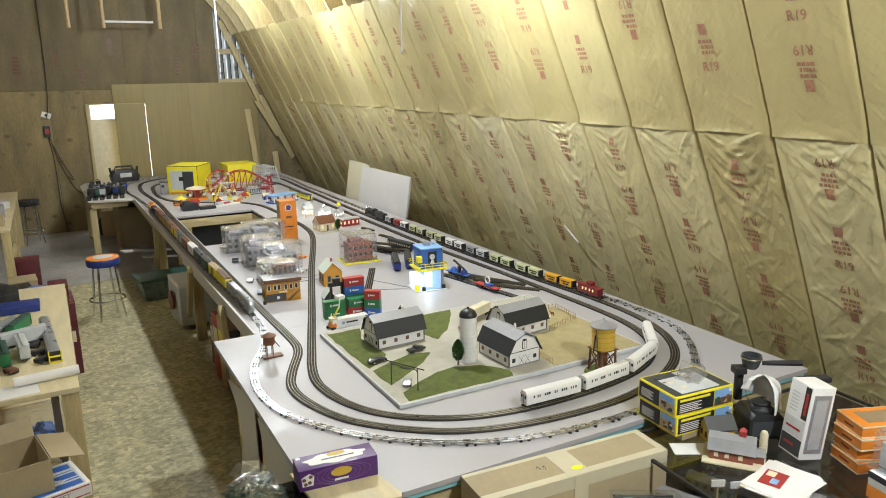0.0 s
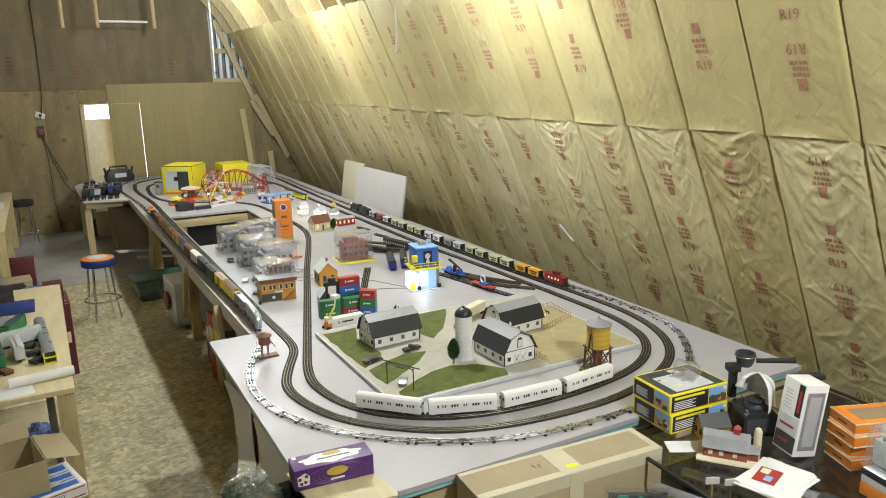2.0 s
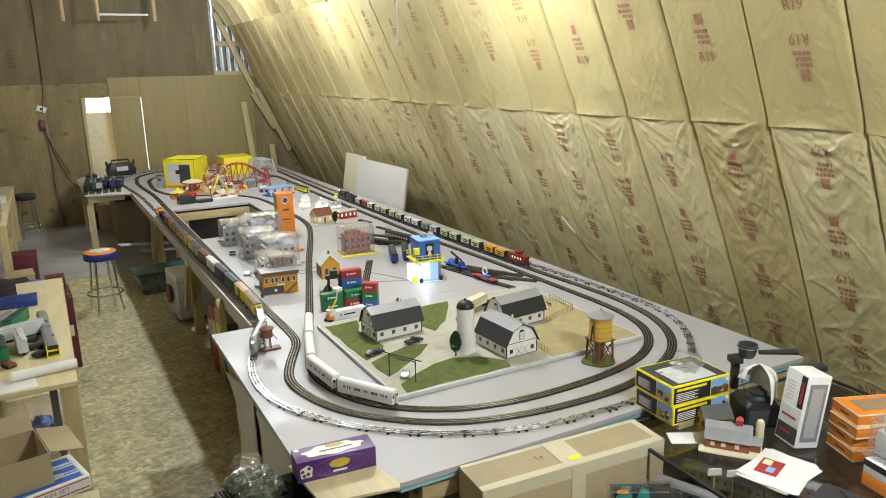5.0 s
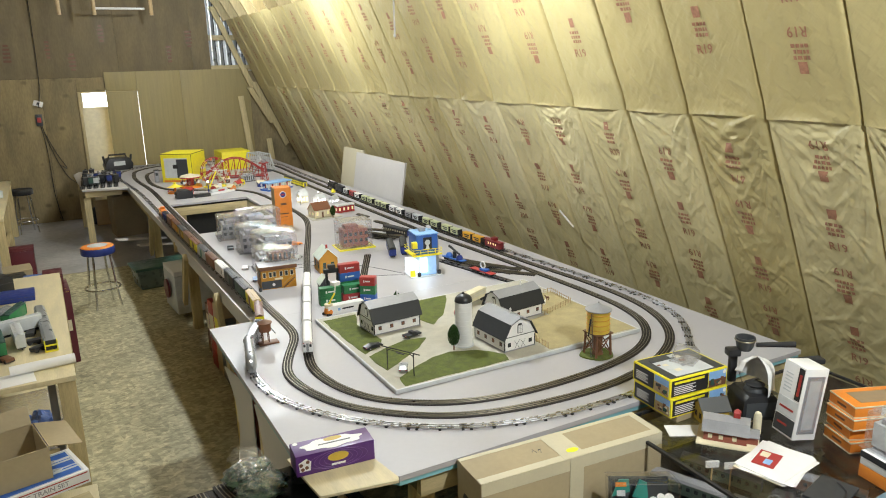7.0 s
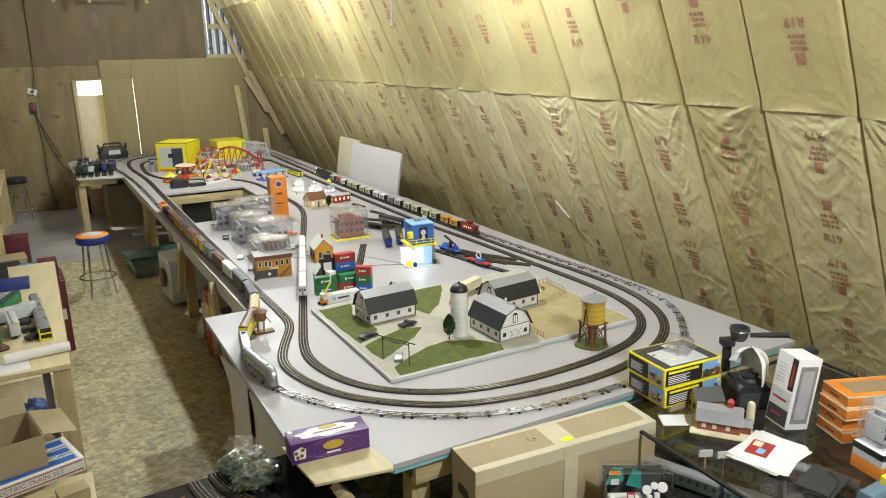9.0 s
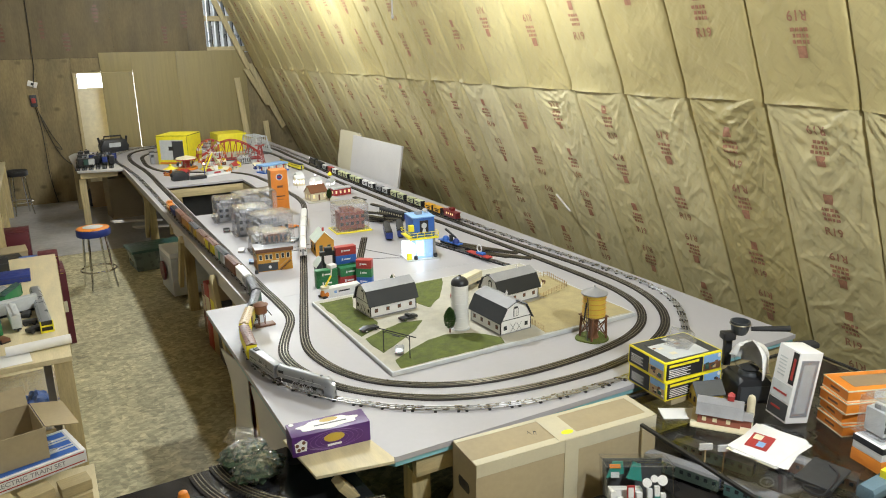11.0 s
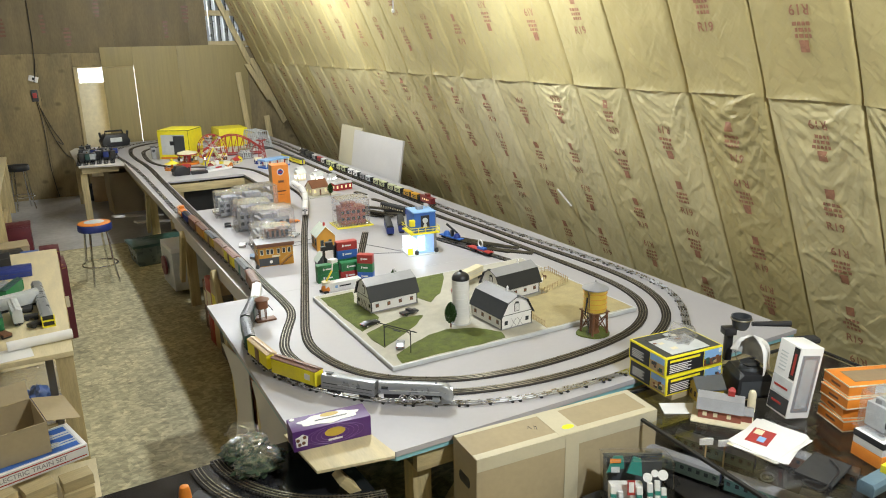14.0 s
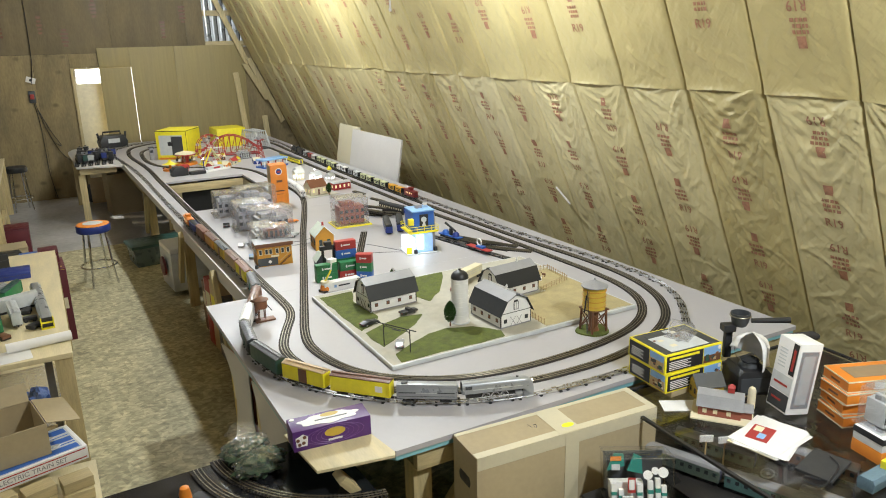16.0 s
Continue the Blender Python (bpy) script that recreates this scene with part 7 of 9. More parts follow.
# glass showcase
# car colours lightened to carry the haze of reflections on the glass
M["aged_green"] = mat("aged_green_paint", (0.10, 0.14, 0.11), 0.4, amt=0.2)
M["aged_teal"] = mat("aged_teal_paint", (0.09, 0.19, 0.18), 0.4, amt=0.2)
SC = thing("glass_showcase", "black-framed glass showcase with toy trains inside", "display case", pose(2.14, 0.9, 0, 0, 0, -2))
SW_, SD, SHT = 1.35, 1.48, 0.835
for x in (0.0, SW_):
    for y in (0.0, SD):
        part("post", G().box(x - 0.012, x + 0.012, y - 0.012, y + 0.012, 0.0, SHT - 0.0155), "black", SC)
for a in (0.0, SW_):
    part("top_rail", G().box(a - 0.008, a + 0.008, -0.008, SD + 0.008, SHT - 0.012, SHT), "black", SC, "scuffed black edge")
for b in (0.0, SD):
    part("top_rail", G().box(0.0085, SW_ - 0.0085, b - 0.008, b + 0.008, SHT - 0.012, SHT), "black", SC, "scuffed black edge")
part("glass_top", G().box(0.014, SW_ - 0.014, 0.014, SD - 0.014, SHT - 0.008, SHT - 0.002), "glass", SC)
part("glass_side", G().box(-0.003, 0.003, 0.014, SD - 0.014, 0.3, SHT - 0.016), "glass", SC)
part("glass_front", G().box(0.014, SW_ - 0.014, -0.003, 0.003, 0.3, SHT - 0.016), "glass", SC)
part("plinth", G().box(0.0, SW_, 0.0, SD, 0.0, 0.29), "black", SC)
part("shelf", G().box(0.01, SW_ - 0.01, 0.01, SD - 0.01, 0.58, 0.59), mat("dark_shelf", (0.03, 0.027, 0.025), 0.3, amt=0.3, scale=5), SC, "dark inner shelf")
part("back_panel", G().box(SW_ - 0.01, SW_ - 0.004, 0.014, SD - 0.014, 0.3, SHT - 0.02), "black", SC)
for k, (x, y, a, m) in enumerate(((2.30, 2.02, 112, "aged_green"), (2.44, 1.66, 112, "aged_teal"), (2.52, 2.02, 112, "aged_green"), (2.60, 1.42, 112, "aged_teal"), (2.80, 1.72, 112, "brown"), (2.28, 1.50, 112, "aged_green"))):
    passenger_car(pose(x, y, 0.5905, 0, 0, a), m, "grey", "old dark toy passenger car inside the showcase", 0.36)
for k, (x, y) in enumerate(((2.50, 1.80), (2.47, 1.72), (2.40, 1.86), (2.58, 1.78))):
    w = thing("toy_flywheel", "loose metal toy wheel in the showcase", "wheel", pose(x, y, 0.615, 75, 0, 30 * k), "loose wheels")
    part("wheel", spoked_wheel(0.03, 0.006), "silver", w)

CL = thing("clear_tray_pack", "clear pack with a green and white model diner", "plastic pack", pose(1.955, 1.93, 0.62, -14, 0, -30))
part("tray", G().box(-0.135, 0.135, -0.085, 0.085, 0, 0.012), "black", CL, "dark tray", bevel=0.004)
part("shell", G().prism([(-0.132, 0.0125), (0.132, 0.0125), (0.138, 0.19), (0.128, 0.20), (-0.128, 0.20), (-0.138, 0.19)], -0.08, 0.08, "y"), "glass", CL, "clear plastic shell", bevel=0.004)
part("shell_rim", G().tube([(-0.138, -0.08, 0.198), (0.138, -0.08, 0.198), (0.138, 0.08, 0.198), (-0.138, 0.08, 0.198)], 0.002, 5, True), "clear", CL)
part("back_card", G().box(-0.125, 0.125, 0.066, 0.07, 0.013, 0.185), "dark_grey", CL, "dark printed card")
for x0, x1, tilt in ((-0.12, -0.045, 0.02), (-0.035, 0.03, -0.015)):
    part("gable_roof", G().prism([(x0, 0.115), (x1, 0.115 + tilt), (x1 - 0.004, 0.178 + tilt * 0.4), (x0 + 0.03, 0.186)], 0.02, 0.028, "y"), "teal", CL, "green roof panel")
part("orange_label", G().box(-0.105, -0.06, 0.0165, 0.0185, 0.158, 0.176), "orange", CL)
part("printed_picture", G().box(-0.1, -0.065, 0.0165, 0.0185, 0.118, 0.142), "pale_grey", CL)
part("model", G().box(-0.115, 0.02, -0.03, 0.015, 0.013, 0.085), "white", CL, "white diner wall")
for x, h in ((-0.105, 0.085), (-0.075, 0.06), (0.0, 0.08), (0.045, 0.095), (0.075, 0.105), (0.1, 0.075)):
    col = part("column", G().box(x - 0.010, x + 0.010, -0.055, -0.037, 0.013, h), "white", CL)
    part("column_band", G().box(x - 0.011, x + 0.011, -0.056, -0.036, h * 0.45, h * 0.62), "teal", col)
part("sign", G().box(-0.05, -0.018, -0.06, -0.056, 0.05, 0.112), "red", CL)
part("sign_face", G().box(-0.045, -0.023, -0.0615, -0.0602, 0.062, 0.104), "white", CL)
for x, z, r in ((0.035, 0.118, 0.019), (0.065, 0.135, 0.015), (0.098, 0.128, 0.021)):
    part("disc", G().lathe([(r, 0), (r, 0.004)], 18, pose(x, -0.045, z, 75)), "white", CL, "white round plastic disc")
part("toy_van", G().box(-0.075, -0.03, -0.075, -0.062, 0.016, 0.04), "pale_grey", CL, bevel=0.004)
solid("black_stand", G().box(1.80, 2.085, 1.78, 2.1, 0.0, 0.595), "rubber", "dark box under the clear diner pack", "box", bevel=0.004)


def structure_box(at, label):
    b = thing("yellow_black_box", label, "box", at, "yellow-edged model kits")
    part("box", G().box(-0.175, 0.175, -0.13, 0.13, 0, 0.095), "yellow", b, bevel=0.002)
    part("front_panel", G().box(-0.165, 0.055, -0.1315, -0.1302, 0.008, 0.087), "black", b, "black printed panel")
    part("front_picture", G().box(0.06, 0.167, -0.1315, -0.1302, 0.008, 0.087), "sky_blue", b, "printed landscape picture")
    part("picture_land", G().box(0.06, 0.167, -0.1325, -0.1316, 0.008, 0.045), "brown", b)
    part("side_panel", G().box(-0.1765, -0.1752, -0.02, 0.122, 0.008, 0.087), "black", b, "black printed panel")
    part("side_picture", G().box(-0.1765, -0.1752, -0.122, -0.025, 0.008, 0.087), "sky_blue", b)
    part("picture_land", G().box(-0.1775, -0.1766, -0.122, -0.025, 0.008, 0.055), "tan", b)
    part("top_panel", G().box(-0.165, 0.165, -0.12, 0.12, 0.0953, 0.0962), "dark_grey", b, "dark printed top")
    part("top_picture", G().box(-0.12, 0.11, -0.11, 0.06, 0.0964, 0.0972), "pale_grey", b)
    part("lettering_bar", G().box(-0.15, 0.03, -0.1325, -0.1316, 0.068, 0.08), "yellow", b)
    for k in range(5):
        part("lettering_bar", G().box(-0.15, -0.02 - 0.02 * (k % 2), -0.1322, -0.1316, 0.016 + 0.009 * k, 0.02 + 0.009 * k), "white", b)
        part("lettering_bar", G().box(-0.1772, -0.1766, 0.02 + 0.015 * (k % 2), 0.105, 0.022 + 0.009 * k, 0.026 + 0.009 * k), "white", b)
    rk = random.Random(int(at.translation.z * 1000))
    for k in range(12):
        px, pz, w = rk.uniform(0.065, 0.14), rk.uniform(0.014, 0.05), rk.uniform(0.008, 0.022)
        part("picture_detail", G().box(px, px + w, -0.1335 - 0.0002 * k, -0.1326, pz, pz + w * 0.8), rk.choice(("dark_grey", "rust", "dark_green", "cream", "tan")), b)
        py = rk.uniform(-0.118, -0.05)
        part("picture_detail", G().box(-0.1785 - 0.0002 * k, -0.1776, py, py + w, pz, pz + w * 0.8), rk.choice(("dark_grey", "rust", "dark_green", "cream", "brown")), b)
        qx, qy = rk.uniform(-0.13, 0.07), rk.uniform(-0.11, 0.08)
        part("picture_detail", G().box(qx, qx + w * 1.8, qy, qy + w * 1.3, 0.0964, 0.0976 + 0.0002 * k), rk.choice(("grey", "pale_grey", "dark_green", "cream", "rust", "dark_grey")), b)
    part("corner_mark", G().lathe([(0.01, 0), (0.01, 0.001)], 12, pose(0.155, -0.1326, 0.075, 90)), "white", b)
    return b


structure_box(pose(2.565, 2.335, SHT + 0.0275, 0, 0, -3), "yellow-edged black model kit box")
structure_box(pose(2.56, 2.338, SHT + 0.1245, 0, 0, -4), "yellow-edged black model kit box stacked on another")
solid("kit_riser", G().box(2.42, 2.76, 2.21, 2.37, SHT + 0.0005, SHT + 0.027), "card", "flat card under the model kits", "card")
CLID = thing("plastic_tub", "small clear plastic tub on the kit boxes", "plastic tub", pose(2.62, 2.36, SHT + 0.2228, 0, 0, 25))
part("tub", G().prism([(-0.055, 0), (0.055, 0), (0.065, 0.03), (0.0, 0.075), (-0.065, 0.03)], -0.05, 0.05, "y"), "clear", CLID, bevel=0.003)
part("tub_rim", G().box(-0.075, 0.075, -0.06, 0.06, 0.0, 0.002), "clear", CLID)

RB = thing("red_barn_model", "grey-roofed red model barn on a card base", "model building", pose(2.50, 1.99, SHT + 0.0075, 0, 0, -52))
part("base", G().box(-0.11, 0.12, -0.085, 0.08, -0.006, 0.0), "cream", RB)
part("shell", G().prism([(-0.05, 0), (0.05, 0), (0.05, 0.045), (0.03, 0.075), (0, 0.09), (-0.03, 0.075), (-0.05, 0.045)], -0.085, 0.075, "x"), "brick", RB)
for s in (-1, 1):
    part("roof", G().prism([(s * 0.056, 0.038), (s * 0.032, 0.076), (s * 0.033, 0.08), (s * 0.06, 0.04)], -0.093, 0.083, "x"), "grey", RB)
    part("roof", G().prism([(s * 0.032, 0.0765), (0, 0.092), (0, 0.096), (s * 0.033, 0.0805)], -0.093, 0.083, "x"), "grey", RB)
part("cupola", G().box(0.02, 0.045, -0.012, 0.012, 0.094, 0.115), "red", RB)
part("cupola_roof", G().lathe([(0.02, 0.115), (0.003, 0.128)], 4, pose(0.0325, 0, 0, 0, 0, 45)), "red", RB)
part("lean_to", G().prism([(-0.03, 0), (0.035, 0), (0.035, 0.03), (0.0, 0.042), (-0.03, 0.03)], 0.0755, 0.115, "x"), "brick", RB)
part("lean_to_roof", G().prism([(-0.036, 0.03), (0.0, 0.0435), (0.041, 0.03), (0.041, 0.034), (0.0, 0.0475), (-0.036, 0.034)], 0.076, 0.12, "x"), "grey", RB)
for x in (-0.06, -0.02, 0.03):
    part("window", G().box(x - 0.008, x + 0.008, -0.0518, -0.0503, 0.012, 0.03), "cream", RB)
part("loft_window", G().box(0.0752, 0.0765, -0.008, 0.008, 0.055, 0.068), "white", RB)
for piece in RB.children:
    piece.data.transform(Matrix.Scale(1.12, 4))
HS = house(pose(2.58, 2.15, SHT + 0.0005, 0, 0, -20), 0.13, 0.09, 0.065, 0.045, "gold", "dark_grey", "small ochre model cabin with dark roof", 1, 2, "brown")
SLO = thing("model_silo", "small cream wooden silo beside the red barn", "silo", pose(2.655, 1.955, SHT))
part("tower", G().lathe([(0.018, 0.0), (0.018, 0.085), (0.013, 0.1), (0.004, 0.106)], 16), "cream", SLO)
solid("white_card", G().box(-0.09, 0.09, -0.05, 0.05, 0, 0.003), "white", "white card lying on the showcase", "card", at=pose(2.40, 2.13, SHT + 0.0005, 0, 0, -30))
for x, y in ((2.36, 1.94), (2.42, 1.89)):
    p = thing("price_tag", "small white tag on a stick in the showcase", "tag", pose(x, y, 0.5905, 0, 0, -25), "tags")
    part("stick", G().rod((0, 0, 0), (0, 0, 0.17), 0.004, 6), "tan", p)
    part("tag", G().box(-0.03, 0.03, -0.004, 0.004, 0.17, 0.2), "white", p)

# coffee grinder under a towel
CG = thing("coffee_grinder", "black coffee grinder with a glass hopper under a towel", "grinder", pose(2.80, 2.10, SHT, 0, 0, -25))
part("body", G().prism([(-0.092, 0), (0.092, 0), (0.082, 0.10), (0.06, 0.125), (-0.06, 0.125), (-0.082, 0.10)], -0.085, 0.085, "y"), "black", CG, bevel=0.008)
part("panel", G().box(-0.07, 0.07, -0.0875, -0.0852, 0.018, 0.09), "dark_grey", CG)
part("collar", G().lathe([(0.05, 0.1255), (0.046, 0.138), (0.04, 0.145)], 24, pose(0, -0.01, 0)), "dark_grey", CG)
part("carafe", G().lathe([(0.04, 0.1455), (0.064, 0.165), (0.074, 0.20), (0.068, 0.238), (0.045, 0.262), (0.03, 0.268)], 28, pose(0, -0.01, 0)), "glass", CG, "clear glass bowl")
part("beans", G().lathe([(0.034, 0.147), (0.044, 0.155), (0.03, 0.16), (0.008, 0.161)], 20, pose(0, -0.01, 0)), "rubber", CG, "dark grounds")
part("stem", G().box(-0.085, -0.05, 0.075, 0.11, 0.126, 0.30), "black", CG, bevel=0.008)
part("clamp", G().box(-0.11, -0.05, 0.045, 0.1, 0.27, 0.305), "black", CG, bevel=0.006)
part("basket", G().lathe([(0.03, 0.30), (0.038, 0.315), (0.044, 0.345), (0.046, 0.365), (0.041, 0.365), (0.035, 0.325)], 24, pose(-0.03, 0.06, 0)), "dark_grey", CG, "brass-rimmed filter basket")
part("basket_rim", G().tube([(-0.03 + 0.047 * math.cos(a), 0.06 + 0.047 * math.sin(a), 0.352) for a in [2 * math.pi * k / 28 for k in range(28)]], 0.003, 6, True), "rail_dark", CG, "thin brass rim")
part("handle", G().rod((0.02, 0.05, 0.325), (0.19, 0.01, 0.335), 0.011, 10, 0.015), "black", CG, "black bar handle")


def towel(u, v):
    """Cloth over the back and one side of the bowl, hanging lower at its rim."""
    a = math.radians(-80 + 265 * u)
    th = math.radians(4 + (132 - 72 * max(0, u - 0.4) / 0.6) * v)
    r = 0.082 + 0.006 * noise.noise((u * 4, v * 3, 1)) + 0.009 * v * math.sin(u * 21 + 2 * v)
    flat = r * math.sin(min(th, math.pi / 2)) + 0.012 * max(0, v - 0.65)
    drop = 0.205 + r * math.cos(th) - 0.045 * max(0, v - 0.68)
    return (flat * math.cos(a), -0.01 + flat * math.sin(a), drop + 0.006 * noise.noise((u * 9, v * 7, 4)))


TW = thing("dish_towel", "white towel with grey stripes draped over the grinder", "towel", pose(2.80, 2.10, SHT, 0, 0, -25))
part("cloth", G().grid(towel, 56, 30), mat("towel_cloth", (0.75, 0.74, 0.72), 0.9, amt=0.1, scale=40, bump=0.4, bscale=400), TW, smooth=80)
for u0 in (0.08, 0.13, 0.34, 0.39, 0.62, 0.67):
    part("stripe", G().grid(lambda u, v: tuple(c * 1.0 + d for c, d in zip(towel(u0 + 0.014 * u, 0.05 + 0.95 * v), (0.0012 * math.cos(math.radians(-80 + 265 * u0)), 0.0012 * math.sin(math.radians(-80 + 265 * u0)), 0.0012))), 2, 30), "grey", TW, smooth=80)

TB = thing("tall_white_box", "tall white model box with a window and red printing", "box", pose(2.775, 1.86, SHT + 0.008, 0, 7, -14))
part("box", G().box(-0.06, 0.06, -0.065, 0.065, 0, 0.335), "white", TB, bevel=0.003)
part("window", G().box(-0.045, 0.045, -0.0665, -0.0652, 0.03, 0.30), "grey", TB, "cellophane window over grey tray")
part("window_tray", G().box(-0.03, 0.03, -0.0675, -0.0667, 0.05, 0.28), "pale_grey", TB)
part("window_film", G().box(-0.044, 0.044, -0.0690, -0.0682, 0.031, 0.299), "clear", TB)
part("printed_panel", G().box(-0.0615, -0.0602, -0.06, 0.06, 0.09, 0.17), "pale_grey", TB)
part("printed_panel", G().box(-0.0615, -0.0602, -0.06, 0.06, 0.01, 0.085), "dark_grey", TB)
part("brand_bar", G().box(-0.0615, -0.0602, -0.06, -0.028, 0.18, 0.328), "black", TB)
part("brand_bar", G().box(-0.0625, -0.0617, -0.051, -0.037, 0.20, 0.30), "red", TB)
part("red_stripe", G().box(-0.0625, -0.0617, -0.04, 0.045, 0.12, 0.13), "red", TB)
part("red_stripe", G().box(-0.0625, -0.0617, -0.02, 0.04, 0.045, 0.055), "red", TB)
for k in range(6):
    part("lettering_bar", G().box(-0.0612, -0.0602, 0.0, 0.045, 0.20 + 0.016 * k, 0.206 + 0.016 * k), "pale_grey", TB)
BKB = thing("black_chair_back", "black padded chair arm behind the boxes", "chair", pose(3.24, 2.14, -0.05, 0, 0, -20))
part("arm_pad", G().box(-0.08, 0.09, -0.03, 0.03, 1.02, 1.05), "rubber", BKB, bevel=0.012)
part("support", G().box(-0.03, 0.03, -0.02, 0.02, 0.05, 1.0195), "black", BKB)

TRAINS = letters("TRAINS", 0.034)
for k, (z, a) in enumerate(((0.0, -8), (0.0535, -14), (0.107, -7), (0.1605, -10))):
    b = thing("orange_train_box", "orange and white toy train carton in a stack", "box", pose(2.985 + 0.012 * (k % 2), 1.665, SHT + 0.0008 + z, 0, 0, a - 12), "orange train cartons")
    part("box", G().box(-0.13, 0.19, -0.085, 0.085, 0, 0.0527), "orange", b, bevel=0.002)
    for za in (0.0, 0.0465):
        part("edge_band", G().box(-0.1315, 0.1915, -0.0865, 0.0865, za, za + 0.006), "cream", b)
    part("lettering", G().add([(0.10 - q[0], -0.0878, 0.027 - q[1]) for q in TRAINS[0]], TRAINS[1]), "dark_blue", b, "dark blue capitals, upside down", smooth=0)
    part("lettering_band", G().box(-0.01, 0.185, -0.0868, -0.0862, 0.01, 0.044), "white", b, "white printed band")
    part("picture", G().box(-0.1312, -0.1302, -0.03, 0.03, 0.02, 0.03), "brown", b)
    if k == 3:
        part("window", G().box(-0.08, 0.15, -0.05, 0.05, 0.053, 0.0538), "card_dark", b, "dark window in the lid")
WB = thing("white_train_box", "white and black toy box in front of the orange cartons", "box", pose(2.80, 1.43, SHT + 0.0008, 0, 0, -10))
part("tray", G().box(-0.1, 0.18, -0.07, 0.07, 0.0, 0.055), "orange", WB, bevel=0.002)
part("box", G().box(-0.1, 0.18, -0.068, 0.068, 0.0555, 0.115), "white", WB, bevel=0.002)
part("brand_band", G().box(-0.1015, 0.1815, -0.0695, 0.0695, 0.088, 0.114), "black", WB)
part("brand_bar", G().box(-0.08, 0.06, -0.0705, -0.0697, 0.094, 0.108), "red", WB)
part("barcode", G().box(-0.085, -0.045, -0.04, 0.0, 0.1152, 0.116), "pale_grey", WB)
LH = thing("model_lighthouse", "small striped model lighthouse in a clear pack", "model tower", pose(2.80, 1.45, SHT + 0.117))
for k in range(5):
    part("band", G().lathe([(0.022 - 0.001 * k, 0.022 * k), (0.021 - 0.001 * k, 0.022 * k + 0.0215)], 14), "cream" if k % 2 else "brick", LH)
part("roof", G().box(-0.03, 0.05, -0.03, 0.03, 0.1105, 0.13), "grey", LH)
clamshell(pose(2.83, 1.45, SHT + 0.1166, 0, 0, -10), 0.2, 0.12, 0.16, "pale_grey", "clear plastic pack on the white box", 13)
PAP = thing("paper_stack", "loose stack of white papers with a red brochure", "papers", pose(2.50, 1.735, SHT + 0.0008, 0, 0, 14))
for k in range(7):
    part("sheet", G().box(-0.14, 0.14, -0.105, 0.105, 0.002 * k, 0.002 * k + 0.0016), "white" if k != 2 else "cream", PAP, at=pose(0.01 * math.sin(k * 2.1), 0.008 * math.cos(k * 3.3), 0, 0, 0, 7 * math.sin(k * 1.7)))
part("brochure", G().box(-0.07, 0.06, -0.01, 0.08, 0.0145, 0.0155), "red", PAP, "red printed brochure", at=pose(0, 0, 0, 0, 0, 6))
part("brochure_mark", G().box(-0.05, -0.005, 0.01, 0.04, 0.0158, 0.0163), "sky_blue", PAP, at=pose(0, 0, 0, 0, 0, 6))
part("brochure_lettering", G().box(0.005, 0.05, 0.035, 0.07, 0.0158, 0.0163), "cream", PAP, at=pose(0, 0, 0, 0, 0, 6))
NB = thing("black_folder", "black folder with a coiled cable", "folder", pose(2.50, 1.49, SHT + 0.0008, 0, 0, 14))
part("folder", G().box(-0.1, 0.1, -0.07, 0.07, 0, 0.012), "rubber", NB, bevel=0.002)
part("cable", G().tube(curve_pts([(-0.11, -0.03, 0.008), (-0.13, 0.02, 0.01), (-0.16, 0.0, 0.012), (-0.15, -0.05, 0.01), (-0.08, -0.06, 0.018), (0.02, -0.05, 0.018), (0.07, 0.0, 0.018)], 8), 0.004, 6), "black", NB)
BH = thing("blue_hopper_toy", "blue-grey toy tank wagon on the showcase", "train car", pose(2.60, 1.31, SHT + 0.0008, 0, 0, 2))
part("body", G().prism([(-0.03, 0.012), (0.03, 0.012), (0.034, 0.05), (0.025, 0.065), (-0.025, 0.065), (-0.034, 0.05)], -0.13, 0.13, "x"), mat("slate_blue_paint", (0.12, 0.19, 0.24), 0.4, amt=0.2), BH, bevel=0.002)
part("wheel_base", G().box(-0.1, 0.1, -0.02, 0.02, 0.0, 0.0118), "black", BH)
part("yellow_clip", G().box(-0.02, 0.01, -0.012, 0.012, 0.0652, 0.095), "yellow", BH)

# white boards hanging under the flared corner
for y0, y1, bow in ((3.52, 3.02, 0.05), (4.10, 3.70, 0.09)):
    g = G()
    for off in (0.0, 0.006):
        g.grid(lambda u, v: (0.80 + off + bow * (math.sin(math.pi * v) - 1) * (1 - u) * 0.6, y0 + (y1 - y0) * u, 0.05 + 0.755 * v), 14, 10)
    solid("bent_white_board", g, "white_panel", "white flexible board bent under the table corner", "board", smooth=60)

